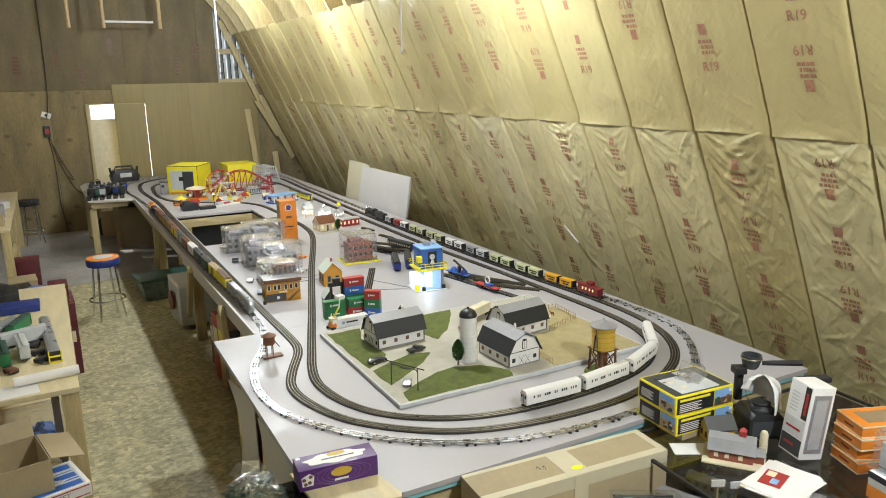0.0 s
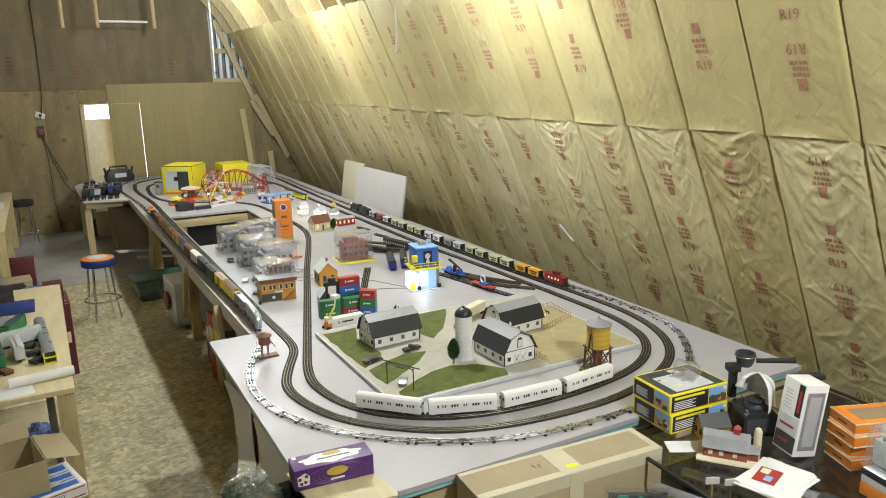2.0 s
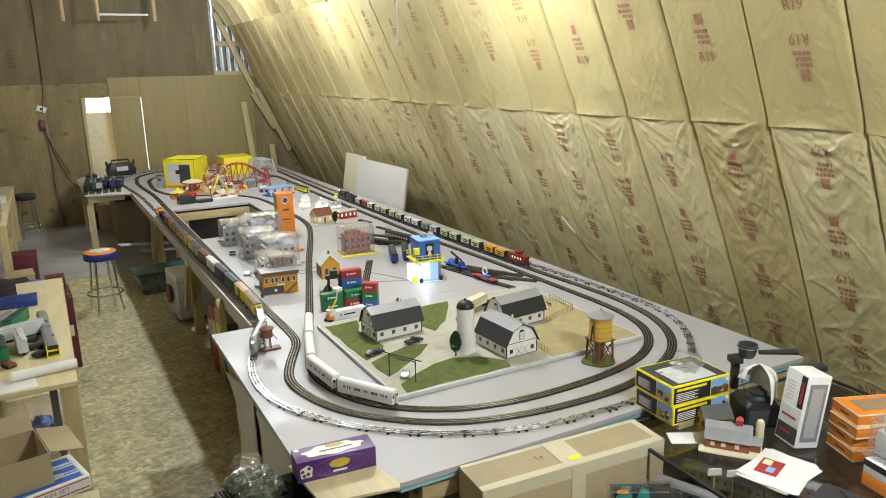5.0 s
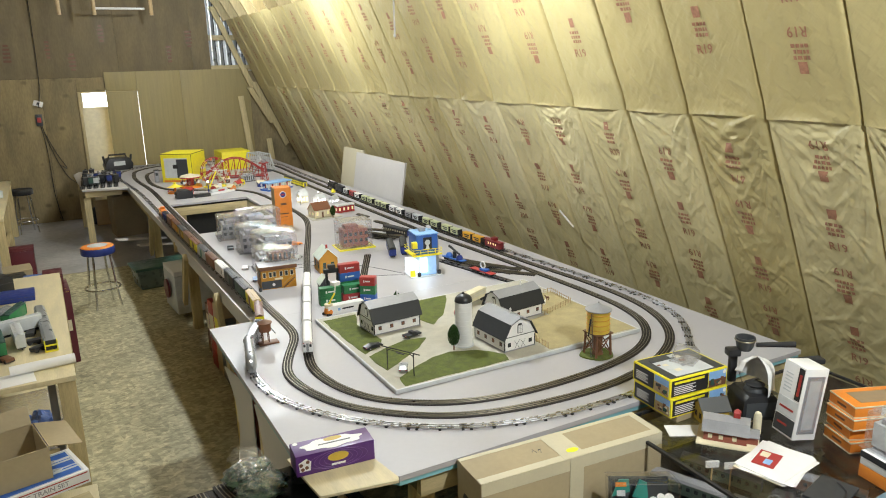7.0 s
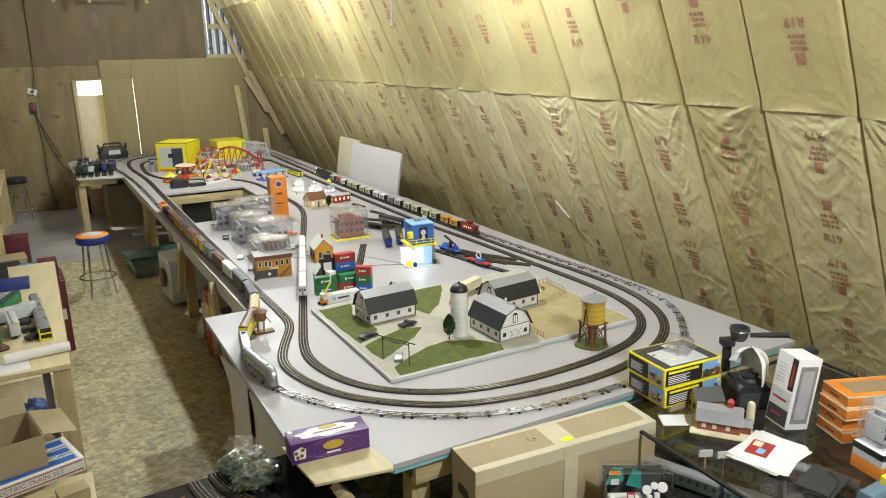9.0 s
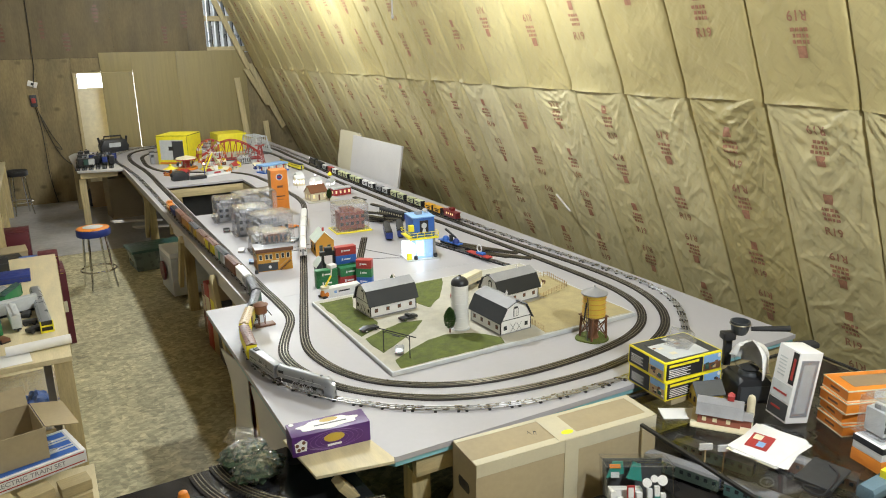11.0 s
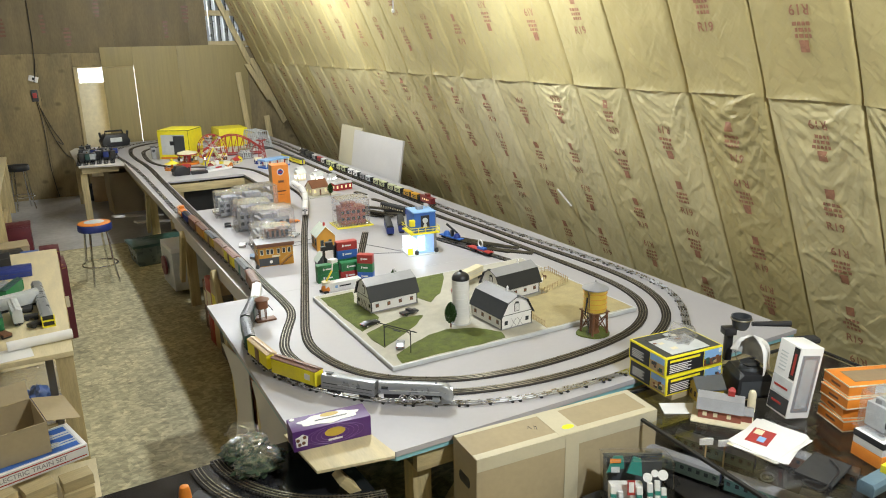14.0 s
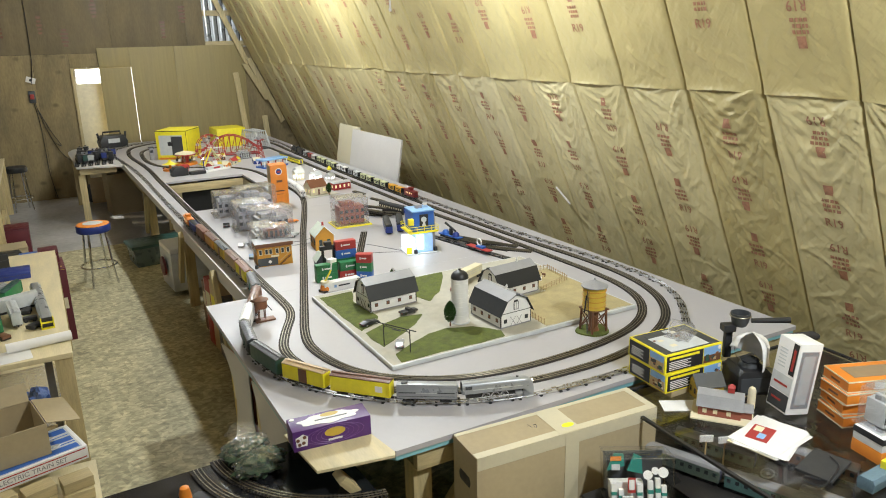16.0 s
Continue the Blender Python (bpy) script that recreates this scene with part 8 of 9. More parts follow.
# ---- things under the table ----
for k in range(14):
    rnd = random.Random(k + 100)
    y = 4.2 + 0.17 * k
    if 5.1 < y < 5.3:
        continue
    h = rnd.uniform(0.45, 0.62)
    m = ("brick", "gold", "dark_grey", "tan", "red", "pale_grey", "brown")[k % 7]
    b = thing("stored_box", "%s carton stored upright under the table" % {"brick": "brick-red", "gold": "golden yellow", "dark_grey": "dark grey", "tan": "tan", "red": "red", "pale_grey": "pale grey", "brown": "brown"}[m], "box",
              pose(1.0 + 0.05 * rnd.random() + (0.12 if y > 4.6 else -0.06), y, 0.0006, 0, 0, rnd.uniform(-5, 5)), "stored cartons")
    part("box", G().box(-0.09, 0.42, -0.085, 0.085, 0, h), m, b, bevel=0.003)
    part("label_panel", G().box(-0.0915, -0.0903, -0.06, 0.06, h * 0.5, h * 0.8), "cream" if k % 2 else "yellow", b, "printed end label")
BIN = thing("storage_bin", "grey-green plastic storage bin with a lid", "storage bin", pose(1.02, 9.0, 0.0006, 0, 0, 6))
part("tub", G().prism([(-0.27, 0), (0.27, 0), (0.30, 0.22), (-0.30, 0.22)], -0.2, 0.2, "y"), mat("smoky_plastic", (0.10, 0.13, 0.12), 0.3, amt=0.15), BIN, bevel=0.01)
part("lid", G().box(-0.32, 0.32, -0.22, 0.22, 0.2205, 0.255), "dark_green", BIN, bevel=0.01)
ST2 = thing("saw_case", "grey open-sided metal tool stand", "tool stand", pose(1.15, 7.75, 0.0006, 0, 0, 4))
part("body", G().box(-0.2, 0.2, -0.25, 0.25, 0.05, 0.45), "pale_grey", ST2, bevel=0.01)
part("wheel", G().lathe([(0.10, 0), (0.10, 0.02)], 20, pose(-0.2205, 0.0, 0.28, 0, -90)), "maroon", ST2, "dark red round wheel")
part("rack", G().box(-0.2, 0.3, -0.24, 0.24, 0.4505, 0.5), "white", ST2, bevel=0.004)
FC = thing("floor_carton", "large plain cardboard sheet and carton under the far bench", "box", pose(0.98, 12.1, 0.0006, 0, 0, 6))
part("carton", G().box(-0.2, 0.25, -0.2, 0.2, 0, 0.62), "card", FC, bevel=0.004)
part("carton_flap", G().box(-0.21, -0.2005, -0.2, 0.2, 0.2, 0.66), "card", FC)
DB = thing("dark_speaker", "dark maroon box under the far bench", "box", pose(1.05, 12.55, 0.63))
part("box", G().box(-0.12, 0.12, -0.12, 0.12, 0, 0.17), "maroon", DB, bevel=0.004)
solid("poster_card", G().box(0.6, 0.86, 13.0, 13.02, 0.0006, 0.42), "tan", "tan printed card leaning under the far bench", "card")
solid("black_bag", G().grid(blob(0.62, 13.15, 0.14, 0.12, 0.14, 21, 0.2), 20, 14), "rubber", "black bag on the floor", "bag", smooth=70)
for k in range(5):
    solid("pipe", G().rod((1.5 + 0.05 * k, 7.6, 0.35 + 0.03 * (k % 2)), (1.42 + 0.1 * k, 9.3, 0.42), 0.018, 8), "sky_blue" if k % 2 else "pale_grey", "pale plastic pipe stored in the table well", "pipe", group="stored pipes")
for k, (x, y, z) in enumerate(((0.62, 9.95, 0.35), (0.85, 9.7, 0.3))):
    solid("board_offcut", G().box(-0.3, 0.35, -0.05, 0.05, 0, 0.02), "white_panel", "pale board offcut sticking out under the table", "board", at=pose(x + 0.3, y, z, 0, 8, 20))
for k in range(3):
    solid("stored_sheet", G().box(1.30 + 0.05 * k, 1.33 + 0.05 * k, 6.0, 6.9, 0.0006, 0.62), ("pine_y", "rust", "white_panel")[k], ("pine board", "rust-red board", "white board")[k] + " stored on edge under the table", "board")
# added black sheets that stand in for the deep shade under the table
solid("well_backdrop", G().box(1.42, 3.4, 9.6, 9.64, 0.0, 0.7), "rubber", "added dark sheet standing in for shade beneath the table", "cloth")
solid("under_cloth", G().box(2.35, 2.39, 2.6, 13.4, 0.0, 0.70), "rubber", "added dark sheet standing in for shade beneath the table", "cloth")

# ---- far bench with slot cars ----
FB = thing("far_bench", "white-topped bench at the end wall with legs of pine", "table", pose(0, 0, 0))
part("tabletop", G().prism([(0.36, 13.1), (0.39, 11.3), (0.975, 11.15), (0.955, 13.4), (0.45, 13.4)], 0.83, 0.855, "z"), "white_panel", FB, bevel=0.002)
part("edge_beam", G().box(0.42, 0.9, 11.33, 11.37, 0.74, 0.829), "pine_x", FB)
for x, y in ((0.44, 11.42), (0.44, 13.0), (0.86, 13.2)):
    part("leg", G().box(x - 0.045, x + 0.045, y - 0.03, y + 0.03, 0, 0.739 if y < 11.5 else 0.829), "pine", FB, bevel=0.003)
rnd = random.Random(8)
for k in range(6):
    lane = thing("track_strip", "black slot track strip on the far bench", "track", pose(0.45 + 0.088 * k, 11.98, 0.8556, 0, 0, -5), "slot track strips")
    part("strip", G().box(-0.030, 0.030, -0.62, 0.55, 0, 0.012), "rubber", lane, bevel=0.001)
    part("slot", G().box(-0.012, -0.009, -0.62, 0.55, 0.0121, 0.0135).box(0.009, 0.012, -0.62, 0.55, 0.0121, 0.0135), "rail", lane, "bright conductor rails")
LOCOS = (("dark_grey", "dark grey"), ("dark_green", "dark green"), ("pale_grey", "pale grey"), ("black", "black"), ("dark_blue", "dark blue"), ("black", "black"), ("black", "black"), ("silver", "silver"), ("dark_blue", "dark blue"),
         ("black", "black"), ("grey", "grey"), ("dark_blue", "dark blue"), ("dark_green", "dark green"), ("black", "black"))
for k, (m, nm) in enumerate(LOCOS):
    lane, row = k % 6, k // 6
    x, y = 0.45 + 0.088 * lane + 0.035 * row, 11.72 + 0.43 * row + 0.22 * rnd.random()
    lc = thing("toy_locomotive", nm + " toy locomotive parked on the far bench", "locomotive", pose(x, y, 0.868, 0, 0, 76 + 18 * rnd.random()), "parked locomotives")
    part("boiler", G().lathe([(0.030, -0.17), (0.032, 0.05), (0.030, 0.13), (0.018, 0.16)], 14, pose(0, 0, 0.07, 0, 90)), m, lc)
    part("cab", G().box(-0.2, -0.12, -0.036, 0.036, 0.035, 0.118), m if k % 3 else "black", lc, bevel=0.003)
    part("cab_roof", G().box(-0.21, -0.11, -0.04, 0.04, 0.1185, 0.125), "black", lc, bevel=0.002)
    part("chassis", G().box(-0.2, 0.18, -0.027, 0.027, 0.012, 0.04), "black", lc)
    part("stack", G().lathe([(0.009, 0.085), (0.012, 0.118)], 10, pose(0.08, 0, 0)), "black", lc)
    part("dome", G().lathe([(0.012, 0.09), (0.011, 0.108), (0.004, 0.114)], 10, pose(0.0, 0, 0)), "gold" if k % 4 == 1 else "black", lc)
    for wx in (-0.12, -0.06, 0.0, 0.06, 0.13):
        for wy in (-0.03, 0.03):
            part("wheel", G().lathe([(0.018, -0.003), (0.018, 0.003)], 10, pose(wx, wy, 0.018, 90)), "dark_grey", lc)
RADIO = thing("radio_case", "black portable case with handle at the bench end", "radio", pose(1.05, 13.25, TZ, 0, 0, 8))
part("case", G().prism([(-0.2, 0.0006), (0.2, 0.0006), (0.22, 0.1), (0.16, 0.2), (-0.16, 0.2), (-0.22, 0.1)], -0.12, 0.12, "y"), "black", RADIO, bevel=0.012)
part("handle", G().tube([(-0.14, 0, 0.195), (-0.13, 0, 0.25), (0.13, 0, 0.25), (0.14, 0, 0.195)], 0.014, 8), "rubber", RADIO)
part("panel", G().box(-0.09, 0.09, -0.1222, -0.1205, 0.08, 0.15), "pale_grey", RADIO, "shiny grey front panel")
for x in (-0.2, 0.2):
    part("knob_post", G().rod((x, 0, 0.12), (x * 1.1, 0, 0.24), 0.018, 8), "black", RADIO)


# ---- stools ----
def stool(at, label, seat_m, band_m, h=0.67, r=0.17):
    s = thing("bar_stool", label, "stool", at, "bar stools")
    part("seat_band", G().lathe([(r * 0.96, h - 0.085), (r, h - 0.075), (r, h - 0.018), (r * 0.97, h - 0.008)], 32), band_m, s)
    part("seat_top", G().lathe([(r * 0.97, h - 0.0078), (r * 0.93, h), (r * 0.62, h + 0.006)], 32), seat_m, s)
    part("seat_disc", G().lathe([(r * 0.6, h + 0.0063), (r * 0.55, h + 0.009), (0.02, h + 0.0095)], 28), "pale_grey" if seat_m == "orange" else seat_m, s)
    for k in range(4):
        a = math.pi / 4 + math.pi / 2 * k + 0.25
        c, q = math.cos(a), math.sin(a)
        part("leg", G().tube(curve_pts([(0.03 * c, 0.03 * q, h - 0.09), (0.10 * c, 0.10 * q, h - 0.09), (0.122 * c, 0.122 * q, h - 0.12), (0.155 * c, 0.155 * q, 0.2), (0.185 * c, 0.185 * q, 0.0)], 6), 0.0115, 10), "chrome", s, "chromed leg")
    part("foot_ring", G().tube([(0.175 * math.cos(a), 0.175 * math.sin(a), 0.21) for a in [2 * math.pi * k / 40 for k in range(40)]], 0.0105, 8, True), "chrome", s, "chromed foot ring")
    return s


stool(pose(0.355, 8.42, 0), "chrome bar stool with orange and blue padded seat", "orange", "dark_blue")
stool(pose(-0.40, 13.1, 0), "chrome bar stool with black padded seat", "rubber", "black", 0.70, 0.16)

# ---- workbench on the aisle ----
WBN = thing("workbench", "pale plywood workbench on a pine frame", "workbench", pose(0, 0, 0))
BZ = 0.86
part("tabletop", G().prism([(-0.02, 4.28), (-0.03, 6.7), (-1.6, 6.7), (-1.6, 4.28)], BZ - 0.03, BZ, "z"), "bench_ply", WBN, "plywood top", bevel=0.002)
for x, y in ((-0.07, 4.36), (-0.07, 6.6), (-1.5, 4.36), (-1.5, 6.6)):
    part("leg", G().box(x - 0.045, x + 0.045, y - 0.045, y + 0.045, 0, BZ - 0.0305), "pine", WBN, bevel=0.003)
part("apron", G().box(-0.115, -0.025, 4.30, 4.316, 0.0, BZ - 0.031), "pine", WBN, bevel=0.002)
part("apron", G().box(-1.5, -0.16, 4.33, 4.35, 0.38, 0.42), "pine_x", WBN)
part("lower_shelf", G().box(-1.5, -0.12, 4.4, 6.6, 0.30, 0.32), "bench_ply", WBN)


def long_car(at, body, end_m, label):
    c = thing("silver_passenger_car", label, "train car", at)
    part("shell", G().prism([(-0.032, 0.0), (0.032, 0.0), (0.034, 0.05), (0.02, 0.07), (-0.02, 0.07), (-0.034, 0.05)], -0.40, 0.40, "x"), body, c, bevel=0.002)
    part("end_frame", G().box(-0.42, -0.401, -0.036, 0.036, 0.0, 0.008).box(-0.42, -0.401, -0.036, 0.036, 0.036, 0.042).box(-0.42, -0.401, -0.036, -0.03, 0.008, 0.07).box(-0.42, -0.401, 0.03, 0.036, 0.008, 0.07), end_m, c, "yellow end frame")
    part("end_void", G().box(-0.404, -0.4005, -0.03, 0.03, 0.008, 0.068), "black", c)
    return c


long_car(pose(-0.155, 5.16, BZ + 0.001, 0, 0, 94), "silver", "yellow", "long silver passenger car shell with yellow ends")
TUBE = thing("paper_roll", "rolled white paper tube on the workbench", "paper roll", pose(-0.17, 4.47, BZ + 0.0285, 0, 0, 6))
part("roll", G().lathe([(0.028, -0.17), (0.028, 0.16)], 18, pose(0, 0, 0, 0, 90)), "white", TUBE)
part("roll_end", G().lathe([(0.02, 0.1603), (0.02, 0.161)], 18, pose(0, 0, 0, 0, 90)), "black", TUBE, "dark hollow end")
solid("paper_sheet", G().box(-0.14, 0.14, -0.09, 0.09, 0, 0.0015), "white", "white paper on the workbench", "paper", at=pose(-0.36, 4.385, BZ + 0.0008, 0, 0, 6))
for k, (x, y, a, m, lab) in enumerate(((-0.30, 4.98, 97, "pale_grey", "grey toy boxcar on the workbench"), (-0.40, 4.90, 97, "green", "green toy boxcar on the workbench"), (-0.33, 5.45, 70, "green", "green toy diesel body on the workbench"), (-0.30, 5.2, 20, "pale_grey", "pale grey toy car shell on the workbench"), (-0.43, 5.42, 60, "grey", "grey toy car on the workbench"))):
    tc = box_car("toy_boxcar", 0.27, m, m if m != "green" else "dark_green", lab, True, None, "white" if k == 0 else None)
    tc.matrix_basis = pose(x, y, BZ + 0.001, 0, 0, a)
    tagged(tc, category="train car", group="cars on the workbench")
for k, (x, y, m) in enumerate(((-0.22, 4.95, "black"), (-0.20, 4.80, "black"), (-0.24, 5.12, "rubber"), (-0.36, 4.70, "brown"))):
    b = thing("toy_truck_part", "loose black toy wheel truck on the workbench", "toy part", pose(x, y, BZ + 0.001, 0, 0, 40 * k), "loose toy parts")
    part("frame", G().box(-0.04, 0.04, -0.025, 0.025, 0.012, 0.03), m, b, bevel=0.003)
    for s in (-1, 1):
        part("axle", G().lathe([(0.013, -0.026), (0.013, 0.026)], 12, pose(s * 0.024, 0, 0.013, 90)), "rubber", b)
for k, (x, y, sx, sy, h, m, lab) in enumerate(((-0.34, 6.05, 0.26, 0.2, 0.05, "dark_blue", "dark blue flat box on the workbench"), (-0.75, 6.2, 0.4, 0.35, 0.22, "card", "open cardboard box on the workbench"), (-0.55, 5.6, 0.16, 0.3, 0.1, "grey", "grey box of parts on the workbench"), (-0.48, 6.35, 0.18, 0.22, 0.12, "black", "black box on the workbench"), (-0.62, 4.75, 0.22, 0.3, 0.12, "maroon", "maroon box on the workbench"))):
    b = thing("bench_box", lab, "box", pose(x, y, BZ + 0.001, 0, 0, 10 * k), "boxes on the workbench")
    part("box", G().box(-sx / 2, sx / 2, -sy / 2, sy / 2, 0, h), m, b, bevel=0.003)
    part("lid_line", G().box(-sx / 2 - 0.001, sx / 2 + 0.001, -sy / 2 - 0.001, sy / 2 + 0.001, h * 0.6, h * 0.64), "dark_grey", b)

# stored on the shelf of the workbench
UB = thing("parts_tub", "clear tub of red and blue toy parts under the workbench", "tub", pose(-0.34, 4.62, 0.3206, 0, 0, 4))
part("tub", G().prism([(-0.2, 0), (0.2, 0), (0.22, 0.3), (-0.22, 0.3)], -0.16, 0.16, "y"), "clear", UB, bevel=0.006)
part("contents", G().grid(blob(-0.06, 0, 0.12, 0.12, 0.07, 31, 0.4), 20, 14), "red", UB, "red toy parts")
part("contents", G().grid(blob(0.1, 0.02, 0.08, 0.10, 0.11, 33, 0.3), 20, 14), "blue", UB, "blue toy parts")
GF = thing("metal_trestle", "grey metal trestle standing under the workbench", "trestle", pose(-0.15, 4.42, 0.3206))
part("upright", G().box(-0.02, 0.02, -0.02, 0.02, 0, 0.5), "grey", GF, bevel=0.003)
part("top_bar", G().box(-0.5, -0.021, -0.015, 0.015, 0.47, 0.5), "grey", GF, bevel=0.003)

# maroon and blue cartons beyond the bench
for k, (x, y, z, sx, sy, sz, m, lab) in enumerate(((-0.06, 7.02, 0.0, 0.16, 0.40, 0.66, "maroon", "tall dark red carton standing beside the workbench"), (-0.085, 6.84, 0.662, 0.14, 0.2, 0.075, "maroon", "dark red train carton on a pile"),
                                                   (-0.085, 6.86, 0.7385, 0.15, 0.24, 0.095, "maroon", "dark red train carton with gold lettering"), (-0.235, 6.86, 0.0, 0.13, 0.24, 0.64, "maroon", "dark red carton below a blue one"),
                                                   (-0.235, 6.86, 0.6415, 0.13, 0.22, 0.07, "maroon", "dark red carton with white lettering"), (-0.24, 6.88, 0.7125, 0.14, 0.26, 0.085, "blue", "bright blue train carton on a pile"),
                                                   (-0.37, 6.9, 0.0, 0.12, 0.24, 0.68, "dark_blue", "dark blue carton on a pile"))):
    b = thing("train_carton", lab, "box", pose(x, y, z + 0.0006, 0, 0, 2 - k * 0.7), "dark red train cartons")
    part("box", G().box(-sx / 2, sx / 2, -sy / 2, sy / 2, 0, sz), m, b, bevel=0.003)
    part("lettering_bar", G().box(0.0, sx * 0.35, -sy / 2 - 0.0015, -sy / 2 - 0.0003, sz * 0.45, sz * 0.6), "cream", b)
    part("edge_line", G().box(-sx / 2 + 0.01, sx / 2 - 0.01, -sy / 2 - 0.0012, -sy / 2 - 0.0003, sz - 0.012, sz - 0.008), "gold" if m == "maroon" else "white", b)
    part("top_frame", G().box(-sx * 0.35, sx * 0.35, -sy * 0.35, -sy * 0.3, sz + 0.0003, sz + 0.001), "gold" if m == "maroon" else "white", b)

# low rack with carton and flat box in front of the bench
for k in range(3):
    for j in range(3):
        solid("wood_block", G().box(-0.07, 0.07, -0.05, 0.05, 0, 0.055), "pine_x", "cut pine block in a stack", "wood block", bevel=0.002, at=pose(-0.10 - 0.17 * j, 3.68 + 0.02 * k, 0.25 + 0.0558 * k, 0, 0, 6 * (k + j)), group="pine blocks")
solid("block_crate", G().box(-0.6, 0.0, 3.45, 4.15, 0.0, 0.249), "bench_ply", "low plywood crate under the blocks", "crate", bevel=0.004)
FBX = thing("flat_white_box", "flat white train-set box with blue picture lid", "box", pose(-0.33, 3.84, 0.4176, 0, 0, 16))
part("box", G().box(-0.35, 0.30, -0.24, 0.24, 0, 0.075), "white", FBX, bevel=0.003)
part("lid_picture", G().box(-0.33, 0.28, -0.22, 0.22, 0.0753, 0.0765), "pale_grey", FBX, "pale printed lid")
for ya, yb in ((-0.21, -0.13), (-0.10, -0.085), (-0.06, 0.02), (0.05, 0.06), (0.10, 0.19)):
    part("lid_stripe", G().box(-0.32, 0.27, ya, yb, 0.0767, 0.0773), "blue", FBX, "blue printed stripe")
for k in range(2):
    part("lid_emblem", G().tube([(0.1 + 0.1 * math.cos(a), -0.08 + 0.16 * k + 0.03 * math.sin(a), 0.0772) for a in [2 * math.pi * j / 24 for j in range(24)]], 0.006, 5, True), "pale_grey", FBX)
part("side_line", G().box(-0.34, 0.29, -0.2418, -0.2403, 0.012, 0.018).box(-0.34, 0.29, -0.2418, -0.2403, 0.06, 0.066), "red", FBX, "red edge line")
vs, fs = letters("ELECTRIC TRAIN SET", 0.034)
part("lettering", G().add([(p[0] * 1.05 + 0.03, -0.2419, 0.039 + p[1]) for p in vs], fs), "grey", FBX, "grey capital lettering", smooth=0)
for piece in FBX.children:
    piece.data.transform(Matrix.Translation((0, 0.10, 0)) @ Matrix.Diagonal((1, 0.64, 1, 1)))
OC = thing("open_carton", "open cardboard carton with raised flaps", "box", pose(-0.46, 3.985, 0.4965, 0, 0, 12))
for a in ((-0.24, 0.24, -0.17, -0.165), (-0.24, 0.24, 0.165, 0.17), (-0.24, -0.235, -0.165, 0.165), (0.235, 0.24, -0.165, 0.165)):
    part("wall", G().box(*a, 0, 0.17), "card", OC)
part("bottom", G().box(-0.235, 0.235, -0.165, 0.165, 0, 0.005), "card", OC)
part("flap", G().box(0, 0.16, -0.165, 0.165, 0, 0.004), "card", OC, at=pose(0.242, 0, 0.17, 0, 14, 0))
part("flap", G().box(-0.235, 0.235, 0, 0.1, 0, 0.004), "card", OC, at=pose(0, 0.17, 0.17, 60, 0, 0))

# second bench along the aisle, by the far stool
SB = thing("side_bench", "cluttered pine bench along the aisle", "workbench", pose(0, 0, 0))
part("tabletop", G().box(-2.0, -0.52, 9.6, 13.0, 0.83, 0.86), "bench_ply", SB, bevel=0.002)
for x, y in ((-0.57, 9.66), (-0.57, 11.3), (-0.57, 12.9), (-1.9, 9.66), (-1.9, 12.9)):
    part("leg", G().box(x - 0.045, x + 0.045, y - 0.045, y + 0.045, 0, 0.829), "pine", SB, bevel=0.003)
part("brace", G().box(-0.59, -0.55, 9.7, 11.25, 0.3, 0.39), "pine_y", SB)
for k, (x, y, sx, sy, h, m, lab) in enumerate(((-0.68, 10.0, 0.2, 0.3, 0.1, "card", "small carton on the side bench"), (-0.75, 10.6, 0.3, 0.2, 0.14, "grey", "grey tool box on the side bench"), (-0.7, 11.4, 0.2, 0.3, 0.08, "pale_grey", "pale box on the side bench"))):
    b = thing("bench_box", lab, "box", pose(x, y, 0.861, 0, 0, 8 * k), "boxes on the side bench")
    part("box", G().box(-sx / 2, sx / 2, -sy / 2, sy / 2, 0, h), m, b, bevel=0.003)
    part("lid", G().box(-sx / 2 - 0.002, sx / 2 + 0.002, -sy / 2 - 0.002, sy / 2 + 0.002, h + 0.0003, h + 0.01), m, b)
for k, (x, y, m, h) in enumerate(((-0.42, 9.9, "maroon", 0.42), (-0.46, 9.4, "card", 0.3), (-0.5, 8.8, "black", 0.35))):
    b = thing("floor_box", ("dark red box", "brown carton", "black case")[k] + " on the floor by the side bench", "box", pose(x, y, 0.0006, 0, 0, 5 * k), "boxes on the floor")
    part("box", G().box(-0.14, 0.14, -0.16, 0.16, 0, h), m, b, bevel=0.006)
    part("lid", G().box(-0.145, 0.145, -0.165, 0.165, h + 0.0004, h + 0.015), m, b, bevel=0.003)

# ---- end-wall fittings and hanging chains ----
for x, pts in ((0, [(0.10, FAR - 0.02, 5.0), (0.10, FAR - 0.02, 3.2), (0.08, FAR - 0.02, 2.3), (0.02, FAR - 0.02, 1.9)]),
               (1, [(0.0, FAR - 0.025, 1.7), (0.05, FAR - 0.03, 1.2), (0.06, FAR - 0.03, 0.5), (0.12, FAR - 0.03, 0.02)]),
               (2, [(0.02, FAR - 0.025, 1.65), (0.12, FAR - 0.03, 1.2), (0.3, FAR - 0.03, 0.75), (0.55, FAR - 0.03, 0.55), (0.62, FAR - 0.03, 0.55)]),
               (3, [(0.05, FAR - 0.025, 1.5), (0.18, FAR - 0.04, 1.15), (0.3, FAR - 0.04, 0.9), (0.22, FAR - 0.04, 0.95)])):
    wire("power_cable", curve_pts(pts), 0.006, "dark power cable on the plywood end wall")
SKT = thing("wall_socket", "grey double socket with a red plug on the wall", "socket", pose(0.0, FAR - 0.001, 1.72))
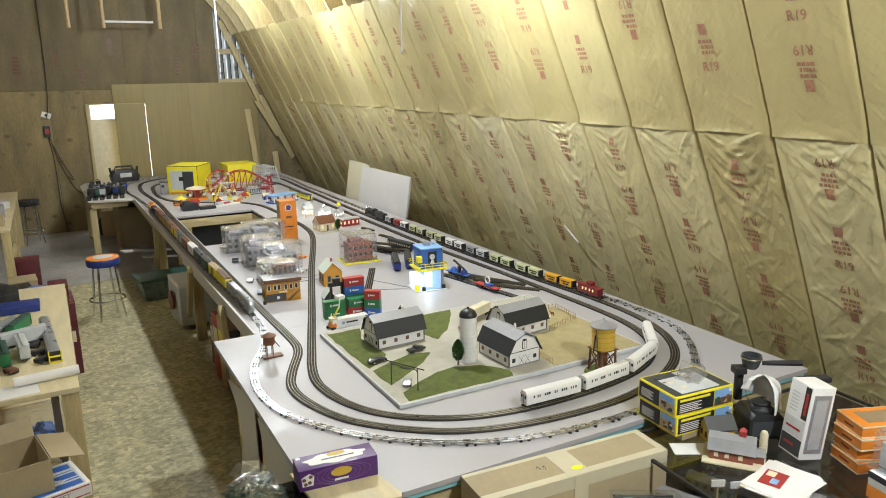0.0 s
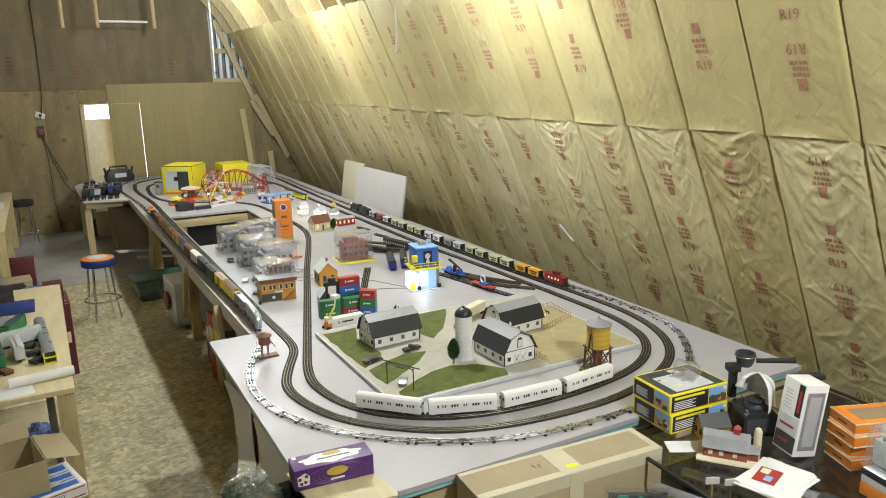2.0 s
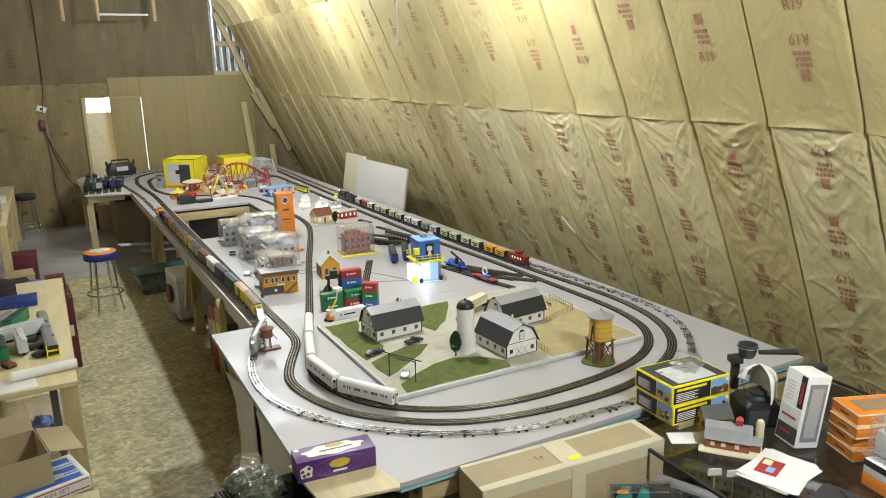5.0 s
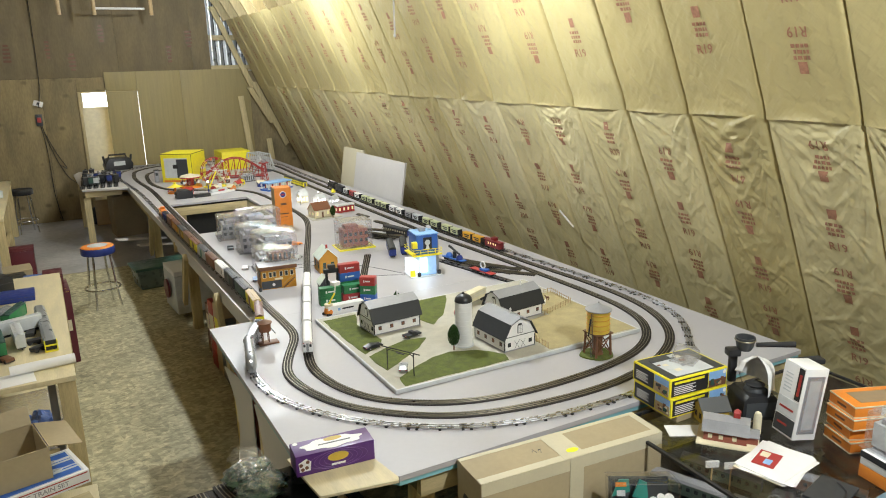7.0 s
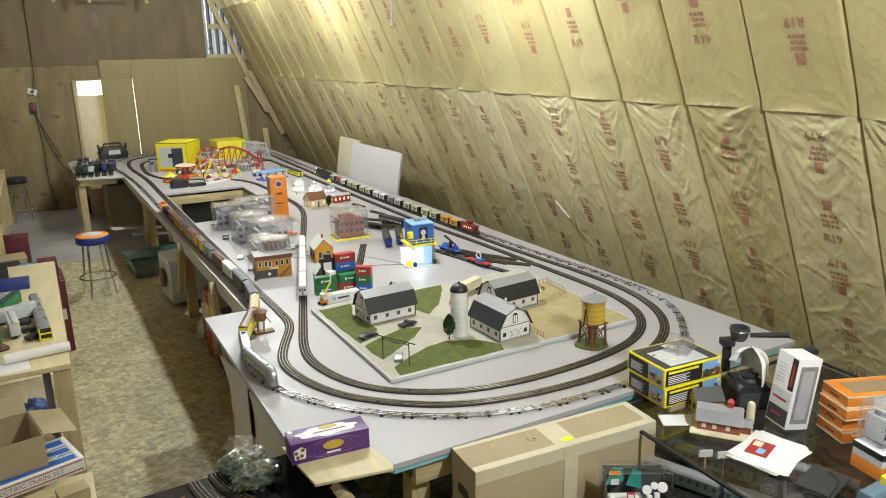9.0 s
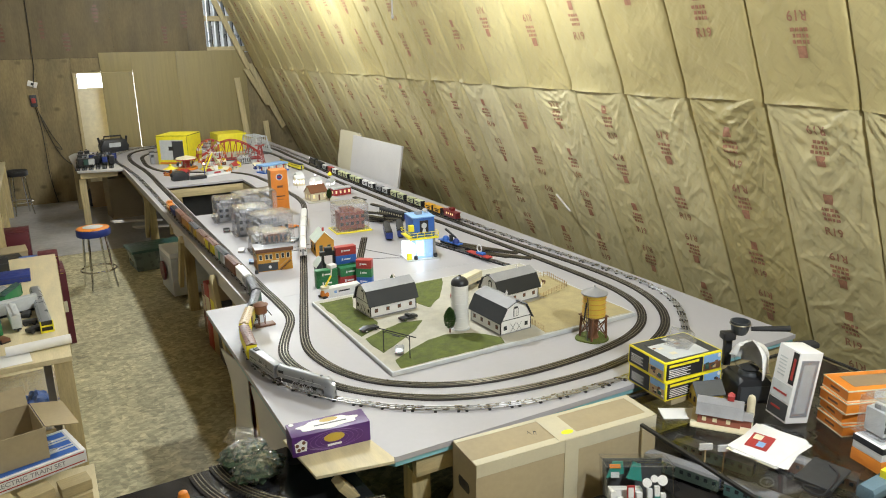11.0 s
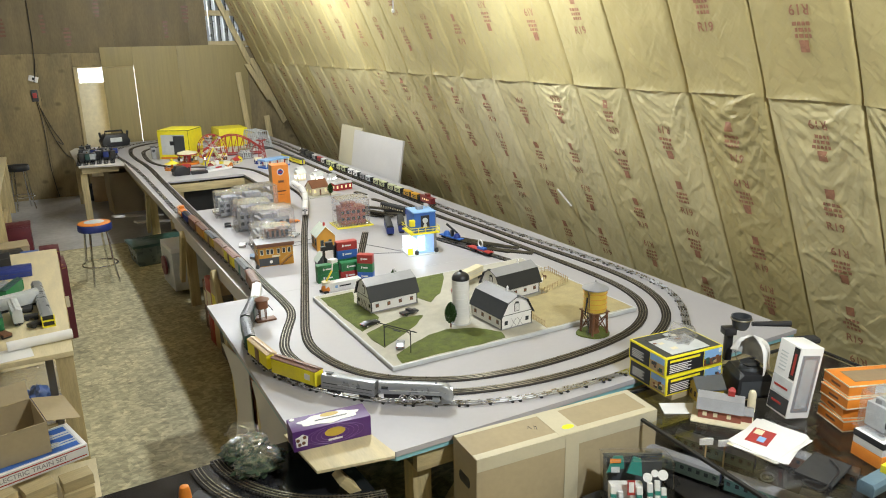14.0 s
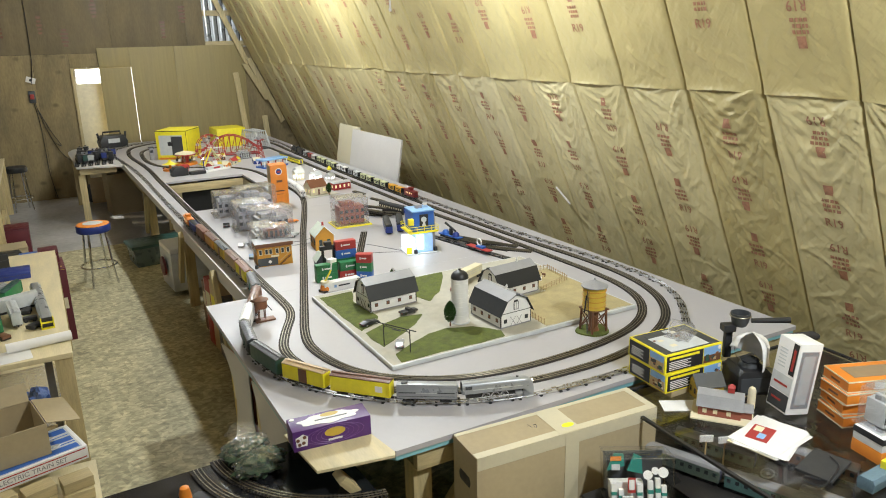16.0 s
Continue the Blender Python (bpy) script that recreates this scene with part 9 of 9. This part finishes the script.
part("plate", G().box(-0.05, 0.05, -0.03, 0, -0.11, 0.08), "dark_grey", SKT, bevel=0.006)
part("plug", G().box(-0.03, 0.03, -0.06, -0.0305, -0.05, 0.03), "red", SKT, "red plug", bevel=0.006)
SW2 = thing("switch_box", "tilted white switch plate on the wall", "switch", pose(0.02, FAR - 0.001, 1.97, 0, 20, 0))
part("plate", G().box(-0.07, 0.07, -0.014, 0, -0.045, 0.045), "white", SW2, bevel=0.004)
part("toggle", G().box(-0.02, 0.02, -0.02, -0.0145, -0.02, 0.02), "black", SW2)
for (x, y) in ((2.09, 4.44), (1.73, 8.3)):
    LP = thing("ceiling_lamp", "bare ceiling lamp fitting with a white pull cord", "lamp", pose(x, y, 0), "ceiling lamps")
    part("pull_cord", G().rod((0, 0, 2.68), (0, 0, 3.36), 0.0065, 6), "white", LP)
    part("cord_end", G().lathe([(0.008, 2.655), (0.01, 2.67), (0.006, 2.68)], 8), "white", LP)
    part("cap", G().lathe([(0.05, 3.36), (0.05, 3.40)], 16), "white", LP)
    part("hanger", G().rod((0, 0, 3.40), (0, 0, 4.6), 0.01, 6), "dark_grey", LP)
for x in (0.5, 1.0, 1.85):
    FRM = thing("hanging_frame", "pale metal frame leg hanging by the end wall", "hanger", pose(x, 13.2, 0), "hanging frames")
    part("post", G().rod((0, 0, 3.32), (0, 0, 5.2), 0.03, 8), "tan", FRM)
    if x == 1.0:
        part("crossbar", G().rod((0, 0, 3.42), (0.75, 0, 3.42), 0.018, 8), "white", FRM)
for x, z0 in ((3.42, 0.02), (3.78, 0.02)):
    solid("loose_board", G().box(-0.05, 0.05, -0.012, 0.012, 0, 1.95 if x < 3.5 else 1.15), "pine", "pale pine board leaning on the end wall", "board", bevel=0.002, at=pose(x, FAR - 0.3, z0, -6, -4 if x < 3.5 else -3, 0))
solid("torn_strip", G().rod((3.93, 5.07, 1.19), (3.95, 4.90, 1.07), 0.008, 8), "white_panel", "torn pale paper strip on the insulation", "strip")


# ---- movement ----
def run_train(train, lp, nose, speed, way):
    """Cars follow one another along a loop; nose is where the front stands at the start."""
    times = [0.25 * k for k in range(65)]
    back = 0.0
    for ob, length in train:
        mid = back + length / 2
        rows = []
        for t in times:
            s = nose + way * (speed * t - mid)
            a, b = on_line(lp, s - way * length * 0.3), on_line(lp, s + way * length * 0.3)
            ang = math.degrees(math.atan2(b[1] - a[1], b[0] - a[0]))
            rows.append((t, pose((a[0] + b[0]) / 2, (a[1] + b[1]) / 2, RAIL_Z, 0, 0, ang)))
        walk(ob, rows)
        back += length
        for w, r, at in SPIN:
            if w.parent == ob:
                dt = 0.1
                walk(w, [(dt * k, Matrix.Translation(at) @ pose(0, 0, 0, 0, math.degrees(speed * dt * k / r), 0)) for k in range(161)])


def motions():
    run_train(TRAIN_B, LO, 7.085, 0.191, 1)
    run_train(TRAIN_A, LI, 1.48, 0.4175, -1)
    run_train(TRAIN_C, LM, 10.071, 0.1645, 1)


motions()
